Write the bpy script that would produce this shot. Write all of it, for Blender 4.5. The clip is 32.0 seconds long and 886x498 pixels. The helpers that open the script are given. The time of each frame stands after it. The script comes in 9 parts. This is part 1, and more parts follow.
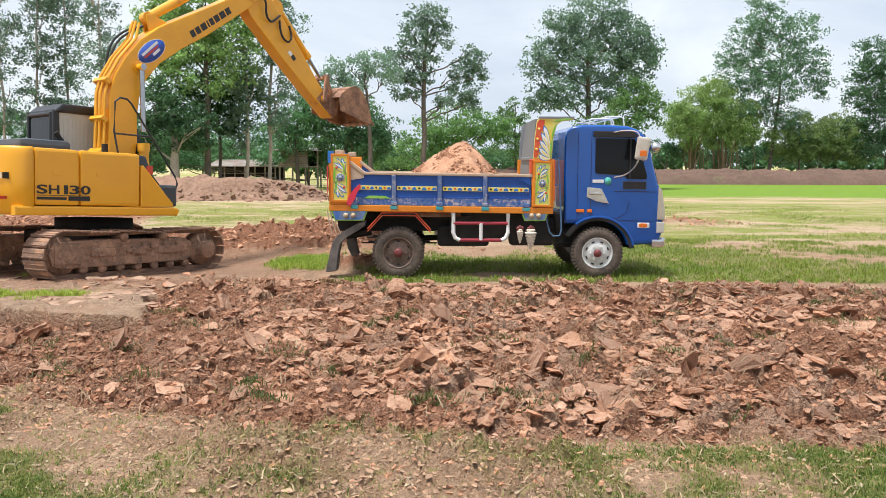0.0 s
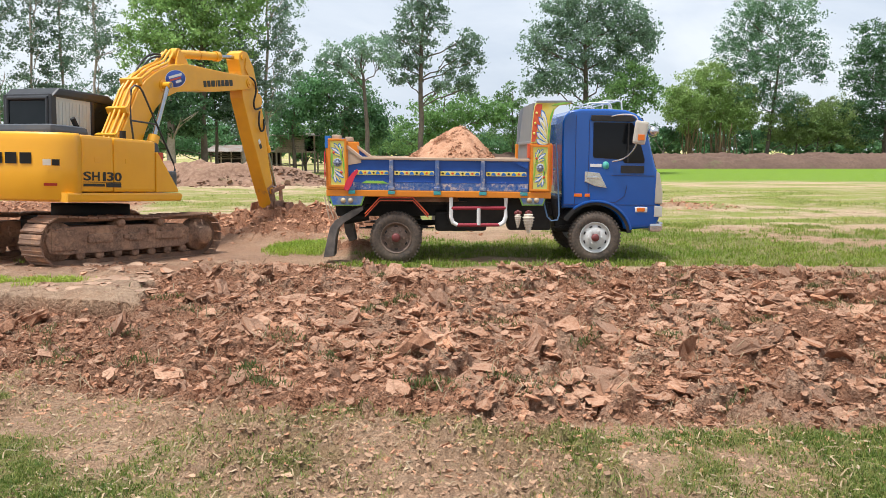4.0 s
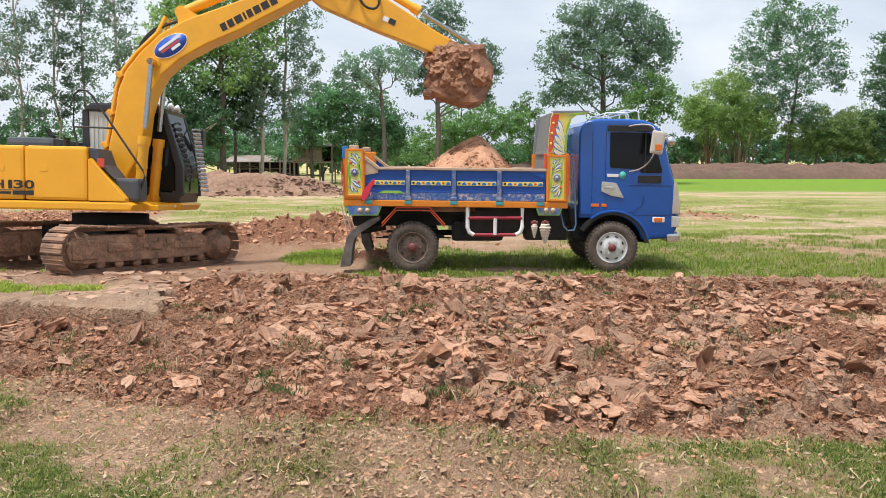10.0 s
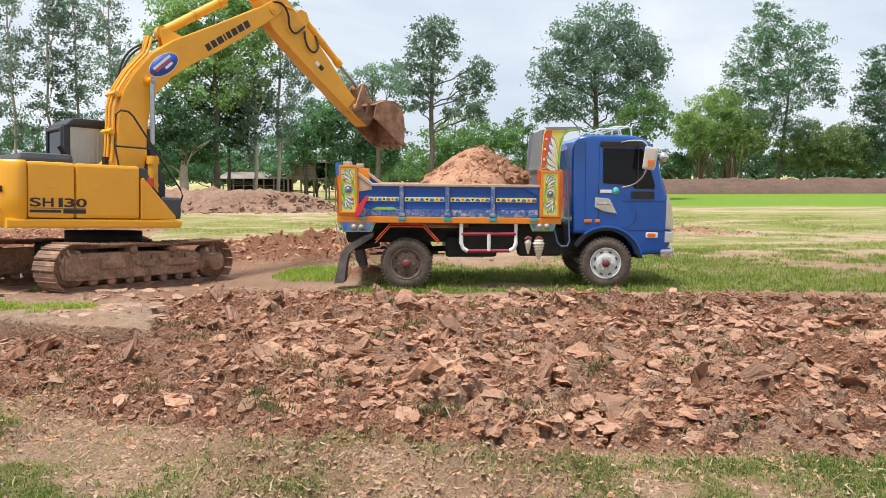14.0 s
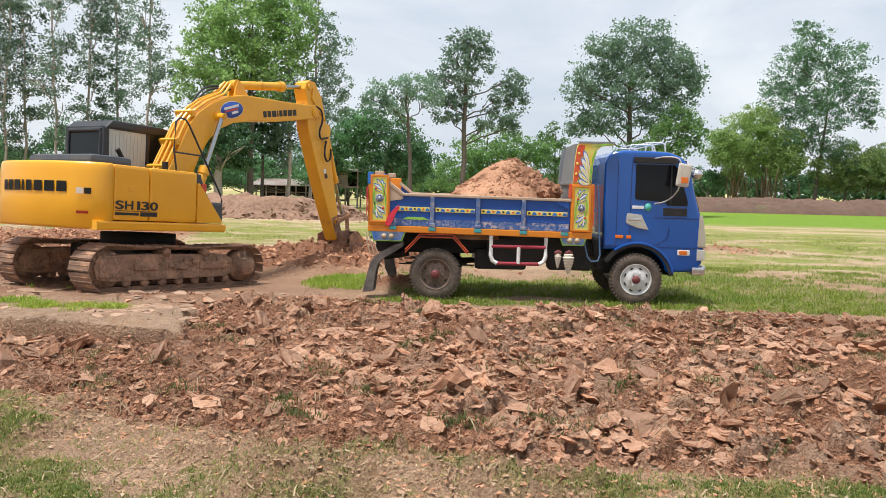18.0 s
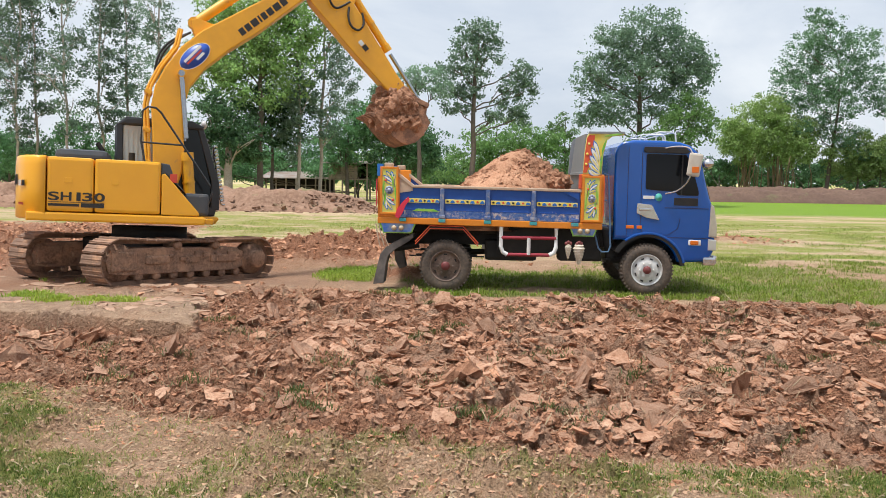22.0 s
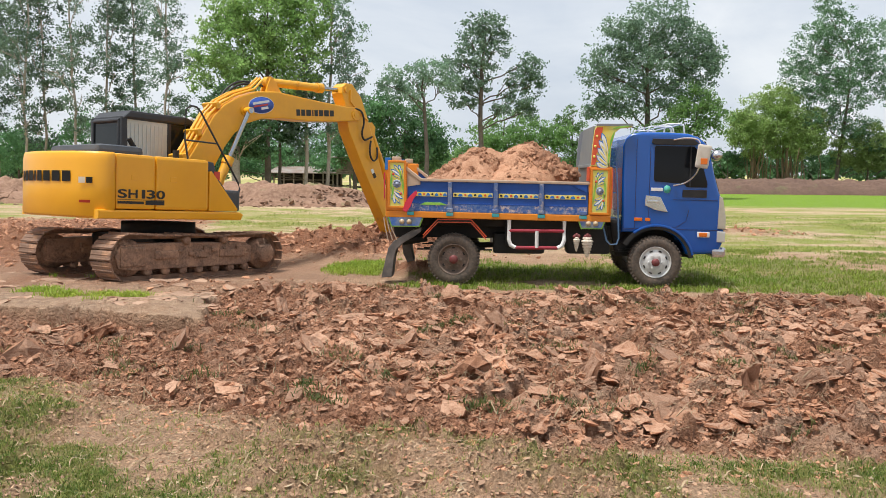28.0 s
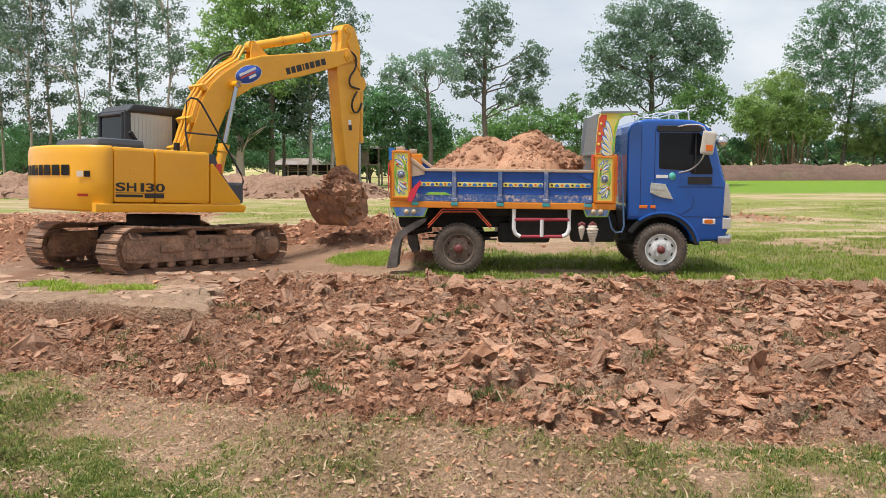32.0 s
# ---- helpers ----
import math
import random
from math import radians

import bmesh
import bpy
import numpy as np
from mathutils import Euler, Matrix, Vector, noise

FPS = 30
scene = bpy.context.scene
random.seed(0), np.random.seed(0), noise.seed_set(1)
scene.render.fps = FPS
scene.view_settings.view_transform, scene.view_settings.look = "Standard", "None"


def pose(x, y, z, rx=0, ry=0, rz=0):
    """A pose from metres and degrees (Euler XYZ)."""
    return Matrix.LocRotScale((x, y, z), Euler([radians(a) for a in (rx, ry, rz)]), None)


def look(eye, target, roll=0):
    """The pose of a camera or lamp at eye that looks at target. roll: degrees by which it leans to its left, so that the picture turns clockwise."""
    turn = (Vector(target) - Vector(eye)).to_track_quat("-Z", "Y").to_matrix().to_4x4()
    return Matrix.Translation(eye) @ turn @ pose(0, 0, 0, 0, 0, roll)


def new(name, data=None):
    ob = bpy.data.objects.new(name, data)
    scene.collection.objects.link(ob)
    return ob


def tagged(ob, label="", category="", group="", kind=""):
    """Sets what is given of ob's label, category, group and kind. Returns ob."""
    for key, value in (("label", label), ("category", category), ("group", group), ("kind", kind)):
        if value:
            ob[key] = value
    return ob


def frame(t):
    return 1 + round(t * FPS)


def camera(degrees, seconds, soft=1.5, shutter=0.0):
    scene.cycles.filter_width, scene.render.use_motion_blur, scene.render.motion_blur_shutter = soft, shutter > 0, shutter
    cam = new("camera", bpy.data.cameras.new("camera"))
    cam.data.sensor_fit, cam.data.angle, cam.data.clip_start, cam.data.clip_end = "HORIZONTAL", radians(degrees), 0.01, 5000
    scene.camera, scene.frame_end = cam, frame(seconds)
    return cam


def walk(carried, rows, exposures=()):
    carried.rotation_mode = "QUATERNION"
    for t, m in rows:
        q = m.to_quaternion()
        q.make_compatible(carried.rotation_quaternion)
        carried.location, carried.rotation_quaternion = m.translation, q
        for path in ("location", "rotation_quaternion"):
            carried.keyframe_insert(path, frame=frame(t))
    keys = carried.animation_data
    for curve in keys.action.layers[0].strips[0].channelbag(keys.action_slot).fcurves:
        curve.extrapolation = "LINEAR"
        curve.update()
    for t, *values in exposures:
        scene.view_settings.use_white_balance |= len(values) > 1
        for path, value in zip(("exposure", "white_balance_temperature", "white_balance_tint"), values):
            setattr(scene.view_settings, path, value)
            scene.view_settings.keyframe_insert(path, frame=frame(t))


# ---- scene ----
EXPOSURE = 0.25
# Hand-held phone: it stays in one spot, pans a little and leans.
cam = camera(58.0, 32.0, soft=0.7)


def shot(x, y, z, yaw, pitch, roll):
    """The camera at a place, turned left by yaw, up by pitch, leaning by roll, in degrees."""
    yaw, pitch = radians(yaw), radians(pitch)
    way = Vector((-math.sin(yaw) * math.cos(pitch), math.cos(yaw) * math.cos(pitch), math.sin(pitch)))
    return look(Vector((x, y, z)), Vector((x, y, z)) + way, roll)


walk(cam, [
    (0.0, shot(0.021, 0.282, 1.813, -0.969, -6.002, 0.18)),
    (0.5, shot(0.021, 0.283, 1.812, -1.196, -6.144, -0.005)),
    (1.0, shot(0.021, 0.285, 1.812, -1.475, -6.259, -0.065)),
    (1.5, shot(0.02, 0.287, 1.811, -1.819, -6.219, -0.426)),
    (2.0, shot(0.02, 0.289, 1.811, -1.855, -6.299, -0.694)),
    (2.5, shot(0.019, 0.29, 1.81, -1.627, -6.506, -0.685)),
    (3.0, shot(0.018, 0.291, 1.81, -1.386, -6.718, -0.524)),
    (3.5, shot(0.017, 0.291, 1.809, -1.279, -7.027, -0.102)),
    (5.5, shot(0.014, 0.284, 1.81, -0.982, -7.105, 0.037)),
    (6.0, shot(0.014, 0.282, 1.81, -0.847, -6.796, 0.008)),
    (6.5, shot(0.014, 0.281, 1.809, -0.646, -6.582, 0.096)),
    (7.0, shot(0.014, 0.28, 1.809, -0.472, -6.562, 0.084)),
    (7.5, shot(0.014, 0.28, 1.809, -0.331, -6.725, 0.059)),
    (8.0, shot(0.015, 0.279, 1.808, -0.192, -6.729, -0.015)),
    (8.5, shot(0.017, 0.279, 1.808, -0.088, -6.546, -0.054)),
    (9.0, shot(0.018, 0.278, 1.807, -0.024, -6.527, -0.032)),
    (9.5, shot(0.02, 0.277, 1.807, 0.003, -6.504, 0.005)),
    (10.0, shot(0.022, 0.276, 1.807, 0.059, -6.351, -0.005)),
    (10.5, shot(0.024, 0.275, 1.807, 0.039, -6.033, -0.082)),
    (11.0, shot(0.026, 0.274, 1.807, -0.025, -5.687, -0.278)),
    (11.5, shot(0.028, 0.273, 1.807, -0.055, -5.284, -0.334)),
    (12.0, shot(0.029, 0.273, 1.808, -0.213, -5.033, -0.443)),
    (12.5, shot(0.03, 0.274, 1.809, -0.329, -4.933, -0.545)),
    (13.0, shot(0.03, 0.275, 1.81, -0.418, -4.92, -0.6)),
    (13.5, shot(0.029, 0.277, 1.811, -0.469, -5.039, -0.567)),
    (14.0, shot(0.028, 0.279, 1.811, -0.36, -5.211, -0.174)),
    (14.5, shot(0.027, 0.28, 1.812, 1.254, -4.313, 0.233)),
    (16.5, shot(0.023, 0.28, 1.81, 2.541, -4.929, 1.786)),
    (17.0, shot(0.022, 0.278, 1.81, 2.318, -4.969, 1.66)),
    (17.5, shot(0.022, 0.276, 1.809, 2.043, -4.66, 1.5)),
    (18.0, shot(0.021, 0.274, 1.809, 1.728, -4.423, 1.326)),
    (18.5, shot(0.021, 0.273, 1.808, 1.682, -4.206, 1.135)),
    (19.0, shot(0.021, 0.272, 1.808, 1.867, -4.244, 1.037)),
    (19.5, shot(0.02, 0.272, 1.808, 1.932, -4.353, 1.002)),
    (20.0, shot(0.02, 0.273, 1.808, 1.856, -4.47, 0.963)),
    (20.5, shot(0.02, 0.275, 1.808, 1.799, -4.544, 0.921)),
    (21.0, shot(0.02, 0.276, 1.807, 1.781, -4.49, 0.892)),
    (21.5, shot(0.019, 0.278, 1.807, 1.754, -4.453, 0.825)),
    (22.0, shot(0.019, 0.279, 1.806, 2.433, -5.029, 0.884)),
    (22.5, shot(0.018, 0.28, 1.805, 3.405, -5.666, 0.951)),
    (23.0, shot(0.017, 0.28, 1.804, 3.524, -5.981, 0.86)),
    (23.5, shot(0.016, 0.28, 1.803, 3.553, -6.05, 0.658)),
    (24.0, shot(0.015, 0.279, 1.802, 3.58, -6.078, 0.44)),
    (24.5, shot(0.015, 0.278, 1.801, 3.859, -6.048, 0.307)),
    (25.0, shot(0.014, 0.277, 1.8, 3.943, -5.989, 0.186)),
    (25.5, shot(0.014, 0.277, 1.799, 3.901, -5.916, 0.135)),
    (27.5, shot(0.017, 0.278, 1.798, 3.011, -5.701, 0.713)),
    (28.0, shot(0.017, 0.279, 1.797, 2.996, -5.463, 0.506)),
    (28.5, shot(0.017, 0.281, 1.796, 2.96, -5.584, 0.297)),
    (29.0, shot(0.017, 0.282, 1.796, 3.037, -5.828, 0.26)),
    (29.5, shot(0.017, 0.282, 1.795, 3.039, -6.068, 0.254)),
    (30.0, shot(0.016, 0.283, 1.794, 3.013, -6.088, 0.167)),
    (30.5, shot(0.017, 0.284, 1.793, 2.954, -6.007, 0.087)),
    (31.0, shot(0.017, 0.285, 1.792, 3.029, -6.056, 0.042)),
    (31.5, shot(0.017, 0.285, 1.792, 3.112, -6.057, 0.061)),
    (32.0, shot(0.018, 0.286, 1.792, 3.364, -6.173, -0.186)),
], exposures=[(0.0, EXPOSURE + 0.08, 6200, 10), (6.0, EXPOSURE + 0.02, 6200, 10), (9.0, EXPOSURE, 6200, 10), (13.0, EXPOSURE + 0.06, 6200, 10), (17.0, EXPOSURE - 0.06, 6350, 10), (19.0, EXPOSURE, 6300, 10), (21.0, EXPOSURE, 6250, 10), (23.0, EXPOSURE - 0.14, 6280, 10), (25.0, EXPOSURE - 0.14, 6300, 10), (28.0, EXPOSURE - 0.08, 6380, 10), (32.0, EXPOSURE - 0.08, 6360, 10)])

# ---- light: a bright, cloudy midday ----
world = bpy.data.worlds.new("sky")
scene.world = world
world.use_nodes = True
wn, wl = world.node_tree.nodes, world.node_tree.links
wn.clear()
SUN_HEIGHT, SUN_TURN = 72.0, 235.0
sky = wn.new("ShaderNodeTexSky")
sky.sky_type, sky.sun_disc = "NISHITA", False
sky.sun_elevation, sky.sun_rotation = radians(SUN_HEIGHT), radians(SUN_TURN)
sky.air_density, sky.dust_density = 1.2, 2.0
sky_light = wn.new("ShaderNodeBackground")
sky_light.inputs["Strength"].default_value = 0.10
wl.new(sky.outputs["Color"], sky_light.inputs["Color"])
coords = wn.new("ShaderNodeTexCoord")
stretch = wn.new("ShaderNodeMapping")
stretch.inputs["Scale"].default_value = (1.0, 1.0, 2.6)
wl.new(coords.outputs["Generated"], stretch.inputs["Vector"])
cloud = wn.new("ShaderNodeTexNoise")
cloud.inputs["Scale"].default_value, cloud.inputs["Detail"].default_value = 2.3, 7.0
cloud.inputs["Roughness"].default_value, cloud.inputs["Distortion"].default_value = 0.55, 0.4
wl.new(stretch.outputs["Vector"], cloud.inputs["Vector"])
shades = wn.new("ShaderNodeValToRGB")
shades.color_ramp.elements[0].position, shades.color_ramp.elements[0].color = 0.36, (0.66, 0.73, 0.83, 1)
shades.color_ramp.elements[1].position, shades.color_ramp.elements[1].color = 0.60, (0.96, 0.99, 1.02, 1)
wl.new(cloud.outputs["Fac"], shades.inputs["Fac"])
cloud_light = wn.new("ShaderNodeBackground")
cloud_light.inputs["Strength"].default_value = 0.85
wl.new(shades.outputs["Color"], cloud_light.inputs["Color"])
cover = wn.new("ShaderNodeMixShader")
cover.inputs["Fac"].default_value = 0.88
wl.new(sky_light.outputs[0], cover.inputs[1])
wl.new(cloud_light.outputs[0], cover.inputs[2])
sky_out = wn.new("ShaderNodeOutputWorld")
wl.new(cover.outputs[0], sky_out.inputs["Surface"])

sun_lamp = bpy.data.lights.new("sun", "SUN")
sun_lamp.energy, sun_lamp.angle, sun_lamp.color = 4.4, radians(10), (1.0, 0.96, 0.9)
sun = new("sun", sun_lamp)
sun.rotation_euler = (radians(90 - SUN_HEIGHT), 0, radians(180 - SUN_TURN))

# ---- materials ----
def surface(name, color, rough=0.6, metal=0.0, second=None, scale=6.0, amount=0.5, dirt=None, dirt_scale=1.5, dirt_cut=0.55,
            bump=0.0, bump_scale=40.0, spread=0.0, coat=0.0, third=None, third_scale=60.0):
    """A procedural surface: two tones at two scales, stains with their own shape, fine relief, and a spread from piece to piece."""
    m = bpy.data.materials.new(name)
    m.use_nodes = True
    n, l = m.node_tree.nodes, m.node_tree.links
    b = n["Principled BSDF"]
    b.inputs["Roughness"].default_value, b.inputs["Metallic"].default_value = rough, metal
    b.inputs["Coat Weight"].default_value = coat
    at = n.new("ShaderNodeTexCoord").outputs["Object"]

    def noise_at(s, detail=5.0, rough_=0.6):
        t = n.new("ShaderNodeTexNoise")
        t.inputs["Scale"].default_value, t.inputs["Detail"].default_value, t.inputs["Roughness"].default_value = s, detail, rough_
        l.new(at, t.inputs["Vector"])
        return t.outputs["Fac"]

    def ramp(fac, lo, hi):
        r = n.new("ShaderNodeMapRange")
        r.inputs["From Min"].default_value, r.inputs["From Max"].default_value = lo, hi
        l.new(fac, r.inputs["Value"])
        return r.outputs["Result"]

    def mixed(fac, a, c):
        x = n.new("ShaderNodeMix")
        x.data_type = "RGBA"
        for v, i in ((fac, x.inputs[0]), (a, x.inputs[6]), (c, x.inputs[7])):
            if hasattr(v, "links"):
                l.new(v, i)
            elif isinstance(v, (int, float)):
                i.default_value = v
            else:
                i.default_value = (*v[:3], 1)
        return x.outputs[2]

    def times(fac, k):
        x = n.new("ShaderNodeMath")
        x.operation = "MULTIPLY"
        l.new(fac, x.inputs[0])
        x.inputs[1].default_value = k
        return x.outputs[0]

    out = tuple(color)
    if second:
        out = mixed(times(ramp(noise_at(scale), 0.38, 0.62), amount), out, second)
    if third:
        out = mixed(times(ramp(noise_at(third_scale, 3.0), 0.4, 0.66), 0.55), out, third)
    if spread:
        info = n.new("ShaderNodeObjectInfo").outputs["Random"]
        isle = n.new("ShaderNodeNewGeometry").outputs["Random Per Island"]
        add = n.new("ShaderNodeMath")
        add.operation = "ADD"
        l.new(info, add.inputs[0]), l.new(isle, add.inputs[1])
        hsv = n.new("ShaderNodeHueSaturation")
        val = n.new("ShaderNodeMapRange")
        val.inputs["From Max"].default_value = 2.0
        val.inputs["To Min"].default_value, val.inputs["To Max"].default_value = 1 - spread, 1 + spread
        l.new(add.outputs[0], val.inputs["Value"]), l.new(val.outputs["Result"], hsv.inputs["Value"])
        src = out if hasattr(out, "links") else None
        if src:
            l.new(src, hsv.inputs["Color"])
        else:
            hsv.inputs["Color"].default_value = (*out, 1)
        out = hsv.outputs["Color"]
    if dirt:
        fac = ramp(noise_at(dirt_scale, 9.0, 0.68), dirt_cut, dirt_cut + 0.14)
        out = mixed(fac, out, dirt)
        r = n.new("ShaderNodeMapRange")
        r.inputs["To Min"].default_value, r.inputs["To Max"].default_value = rough, 0.9
        l.new(fac, r.inputs["Value"]), l.new(r.outputs["Result"], b.inputs["Roughness"])
    if hasattr(out, "links"):
        l.new(out, b.inputs["Base Color"])
    else:
        b.inputs["Base Color"].default_value = (*out, 1)
    if bump:
        k = n.new("ShaderNodeBump")
        k.inputs["Strength"].default_value, k.inputs["Distance"].default_value = bump, 0.02
        l.new(noise_at(bump_scale, 6.0), k.inputs["Height"]), l.new(k.outputs["Normal"], b.inputs["Normal"])
    return m


def leaf_surface(name, color, second, spread=0.35):
    m = surface(name, color, 0.55, second=second, scale=0.35, amount=0.8, spread=spread)
    n, l = m.node_tree.nodes, m.node_tree.links
    b, out = n["Principled BSDF"], n["Material Output"]
    thin = n.new("ShaderNodeBsdfTranslucent")
    mix = n.new("ShaderNodeMixShader")
    mix.inputs[0].default_value = 0.48
    l.new(b.inputs["Base Color"].links[0].from_socket, thin.inputs["Color"])
    l.new(b.outputs[0], mix.inputs[1]), l.new(thin.outputs[0], mix.inputs[2]), l.new(mix.outputs[0], out.inputs["Surface"])
    return m


soil = surface("turned_soil", (0.28, 0.13, 0.075), 0.95, second=(0.44, 0.25, 0.16), scale=3.0, amount=0.8, third=(0.20, 0.085, 0.05), third_scale=30, bump=0.9, bump_scale=24)
clod_soil = surface("clod_soil", (0.42, 0.20, 0.105), 0.93, second=(0.54, 0.30, 0.18), scale=5.0, amount=0.9, third=(0.17, 0.07, 0.038), third_scale=60, bump=1.0, bump_scale=45, spread=0.45)
slab_soil = surface("spade_cut_clay", (0.335, 0.186, 0.114), 0.92, second=(0.44, 0.268, 0.178), scale=4.0, amount=0.9, third=(0.25, 0.122, 0.068), third_scale=38, dirt=(0.29, 0.132, 0.068), dirt_scale=6.0, dirt_cut=0.52, bump=1.0, bump_scale=36, spread=0.4)
pale_crust = surface("pale_dry_crust", (0.40, 0.265, 0.18), 0.95, second=(0.33, 0.20, 0.13), scale=4.0, amount=0.8, third=(0.33, 0.20, 0.13), third_scale=30, bump=0.8, bump_scale=30, spread=0.3)
broken_soil = surface("broken_red_clay", (0.34, 0.158, 0.084), 0.95, second=(0.45, 0.24, 0.142), scale=9.0, amount=0.9, third=(0.18, 0.074, 0.039), third_scale=55, bump=0.9, bump_scale=48, spread=0.55)
heap_soil = surface("dug_soil", (0.42, 0.215, 0.122), 0.95, second=(0.52, 0.30, 0.185), scale=9.0, amount=0.8, third=(0.28, 0.128, 0.068), third_scale=70, bump=1.0, bump_scale=55, spread=0.3)
# bucket clumps: a little darker than the soil heaped on the truck
damp_soil = surface("damp_soil", (0.37, 0.18, 0.10), 0.95, second=(0.47, 0.26, 0.158), scale=8.0, amount=0.8, third=(0.24, 0.108, 0.058), third_scale=50, bump=1.0, bump_scale=45, spread=0.2)

# ---- building tools ----
def mesh_of(name, verts, faces, mats, smooth=False):
    me = bpy.data.meshes.new(name)
    me.from_pydata(verts, [], faces)
    for m in mats if isinstance(mats, (list, tuple)) else [mats]:
        me.materials.append(m)
    if smooth:
        me.polygons.foreach_set("use_smooth", [True] * len(me.polygons))
    me.update()
    return me


def part(name, bm, material, parent, label=""):
    """Links a bmesh as one mesh object under a thing or a part."""
    me = bpy.data.meshes.new(name)
    bm.to_mesh(me)
    bm.free()
    for m in material if isinstance(material, (list, tuple)) else [material]:
        me.materials.append(m)
    ob = new(name, me)
    ob.parent = parent
    return tagged(ob, label)


def thing(name, label, category, group="", kind="", at=None):
    ob = new(name)
    if at is not None:
        ob.matrix_basis = at
    return tagged(ob, label, category, group, kind)


def box(bm, x0, x1, y0, y1, z0, z1, bevel=0.0, m=None, index=0):
    d = bmesh.ops.create_cube(bm, size=1)
    vs = d["verts"]
    bmesh.ops.transform(bm, verts=vs, matrix=Matrix.Translation(((x0 + x1) / 2, (y0 + y1) / 2, (z0 + z1) / 2)) @ Matrix.Diagonal((abs(x1 - x0), abs(y1 - y0), abs(z1 - z0), 1)))
    if bevel:
        es = list({e for v in vs for e in v.link_edges})
        got = bmesh.ops.bevel(bm, geom=es, offset=min(bevel, abs(x1 - x0) * 0.45, abs(y1 - y0) * 0.45, abs(z1 - z0) * 0.45), segments=2, affect="EDGES", profile=0.6)
        vs = list({v for f in got["faces"] for v in f.verts} | {v for v in vs if v.is_valid})
    if m is not None:
        bmesh.ops.transform(bm, verts=vs, matrix=m)
    if index:
        for f in {f for v in vs for f in v.link_faces}:
            f.material_index = index
    return vs


def prism(bm, pts, y0, y1, bevel=0.0, segs=2):
    """A side-view outline (x, z) carried across from y0 to y1."""
    a = [bm.verts.new((x, y0, z)) for x, z in pts]
    c = [bm.verts.new((x, y1, z)) for x, z in pts]
    k = len(pts)
    f0 = bm.faces.new(a)
    f1 = bm.faces.new(c[::-1])
    sides = [bm.faces.new((a[(i + 1) % k], a[i], c[i], c[(i + 1) % k])) for i in range(k)]
    bmesh.ops.recalc_face_normals(bm, faces=[f0, f1, *sides])
    if bevel:
        es = list({e for f in (f0, f1) for e in f.edges})
        bmesh.ops.bevel(bm, geom=es, offset=bevel, segments=segs, affect="EDGES", profile=0.6)


def rod(bm, a, b, r, sides=10, r2=None, cap=True):
    a, b = Vector(a), Vector(b)
    d = bmesh.ops.create_cone(bm, cap_ends=cap, segments=sides, radius1=r, radius2=r if r2 is None else r2, depth=(b - a).length)
    bmesh.ops.transform(bm, verts=d["verts"], matrix=Matrix.Translation((a + b) / 2) @ (b - a).to_track_quat("Z", "Y").to_matrix().to_4x4())
    return d["verts"]


def tube(bm, pts, r, sides=8, loop=False, soft=False):
    """A bent pipe along points."""
    pts = [Vector(p) for p in pts]
    for _ in range(2 if soft and len(pts) > 2 else 0):
        cut = [q for a, b in zip(pts, pts[1:]) for q in (a.lerp(b, 0.25), a.lerp(b, 0.75))]
        pts = [pts[0]] + cut[1:-1] + [pts[-1]]
    rings = []
    k = len(pts)
    for i, p in enumerate(pts):
        if loop:
            d = pts[(i + 1) % k] - pts[i - 1]
        else:
            d = pts[min(i + 1, k - 1)] - pts[max(i - 1, 0)]
        q = d.to_track_quat("Z", "Y")
        rings.append([bm.verts.new(p + q @ Vector((r * math.cos(2 * math.pi * j / sides), r * math.sin(2 * math.pi * j / sides), 0))) for j in range(sides)])
    for i in range(k if loop else k - 1):
        a, b = rings[i], rings[(i + 1) % k]
        for j in range(sides):
            bm.faces.new((a[j], a[(j + 1) % sides], b[(j + 1) % sides], b[j]))
    if not loop:
        bm.faces.new(rings[0][::-1]), bm.faces.new(rings[-1])


def lathe(bm, profile, sides=28, axis="Y", at=(0, 0, 0), index=0, cap=True):
    """Turns an outline of (radius, along) round an axis."""
    rings = []
    for r, h in profile:
        ring = []
        for j in range(sides):
            c, s = r * math.cos(2 * math.pi * j / sides), r * math.sin(2 * math.pi * j / sides)
            p = (c, h, s) if axis == "Y" else (c, s, h)
            ring.append(bm.verts.new(Vector(p) + Vector(at)))
        rings.append(ring)
    fs = []
    for a, b in zip(rings, rings[1:]):
        for j in range(sides):
            fs.append(bm.faces.new((a[j], a[(j + 1) % sides], b[(j + 1) % sides], b[j])))
    for ring, (r, h) in ((rings[0], profile[0]), (rings[-1], profile[-1])):
        if cap and r > 1e-4:
            fs.append(bm.faces.new(ring))
    bmesh.ops.recalc_face_normals(bm, faces=fs)
    for f in fs:
        f.material_index = index
        f.smooth = True
    return fs


def fresh():
    return bmesh.new()


def shape(maker, *args, **kw):
    bm = fresh()
    maker(bm, *args, **kw)
    return bm

# ---- ground ----
def hash2(ix, iy, seed):
    h = (ix.astype(np.int64) * 374761393 + iy.astype(np.int64) * 668265263 + seed * 982451653) & 0x7FFFFFFF
    h = ((h ^ (h >> 13)) * 1274126177) & 0x7FFFFFFF
    return ((h ^ (h >> 16)) & 0xFFFF) / 65535.0


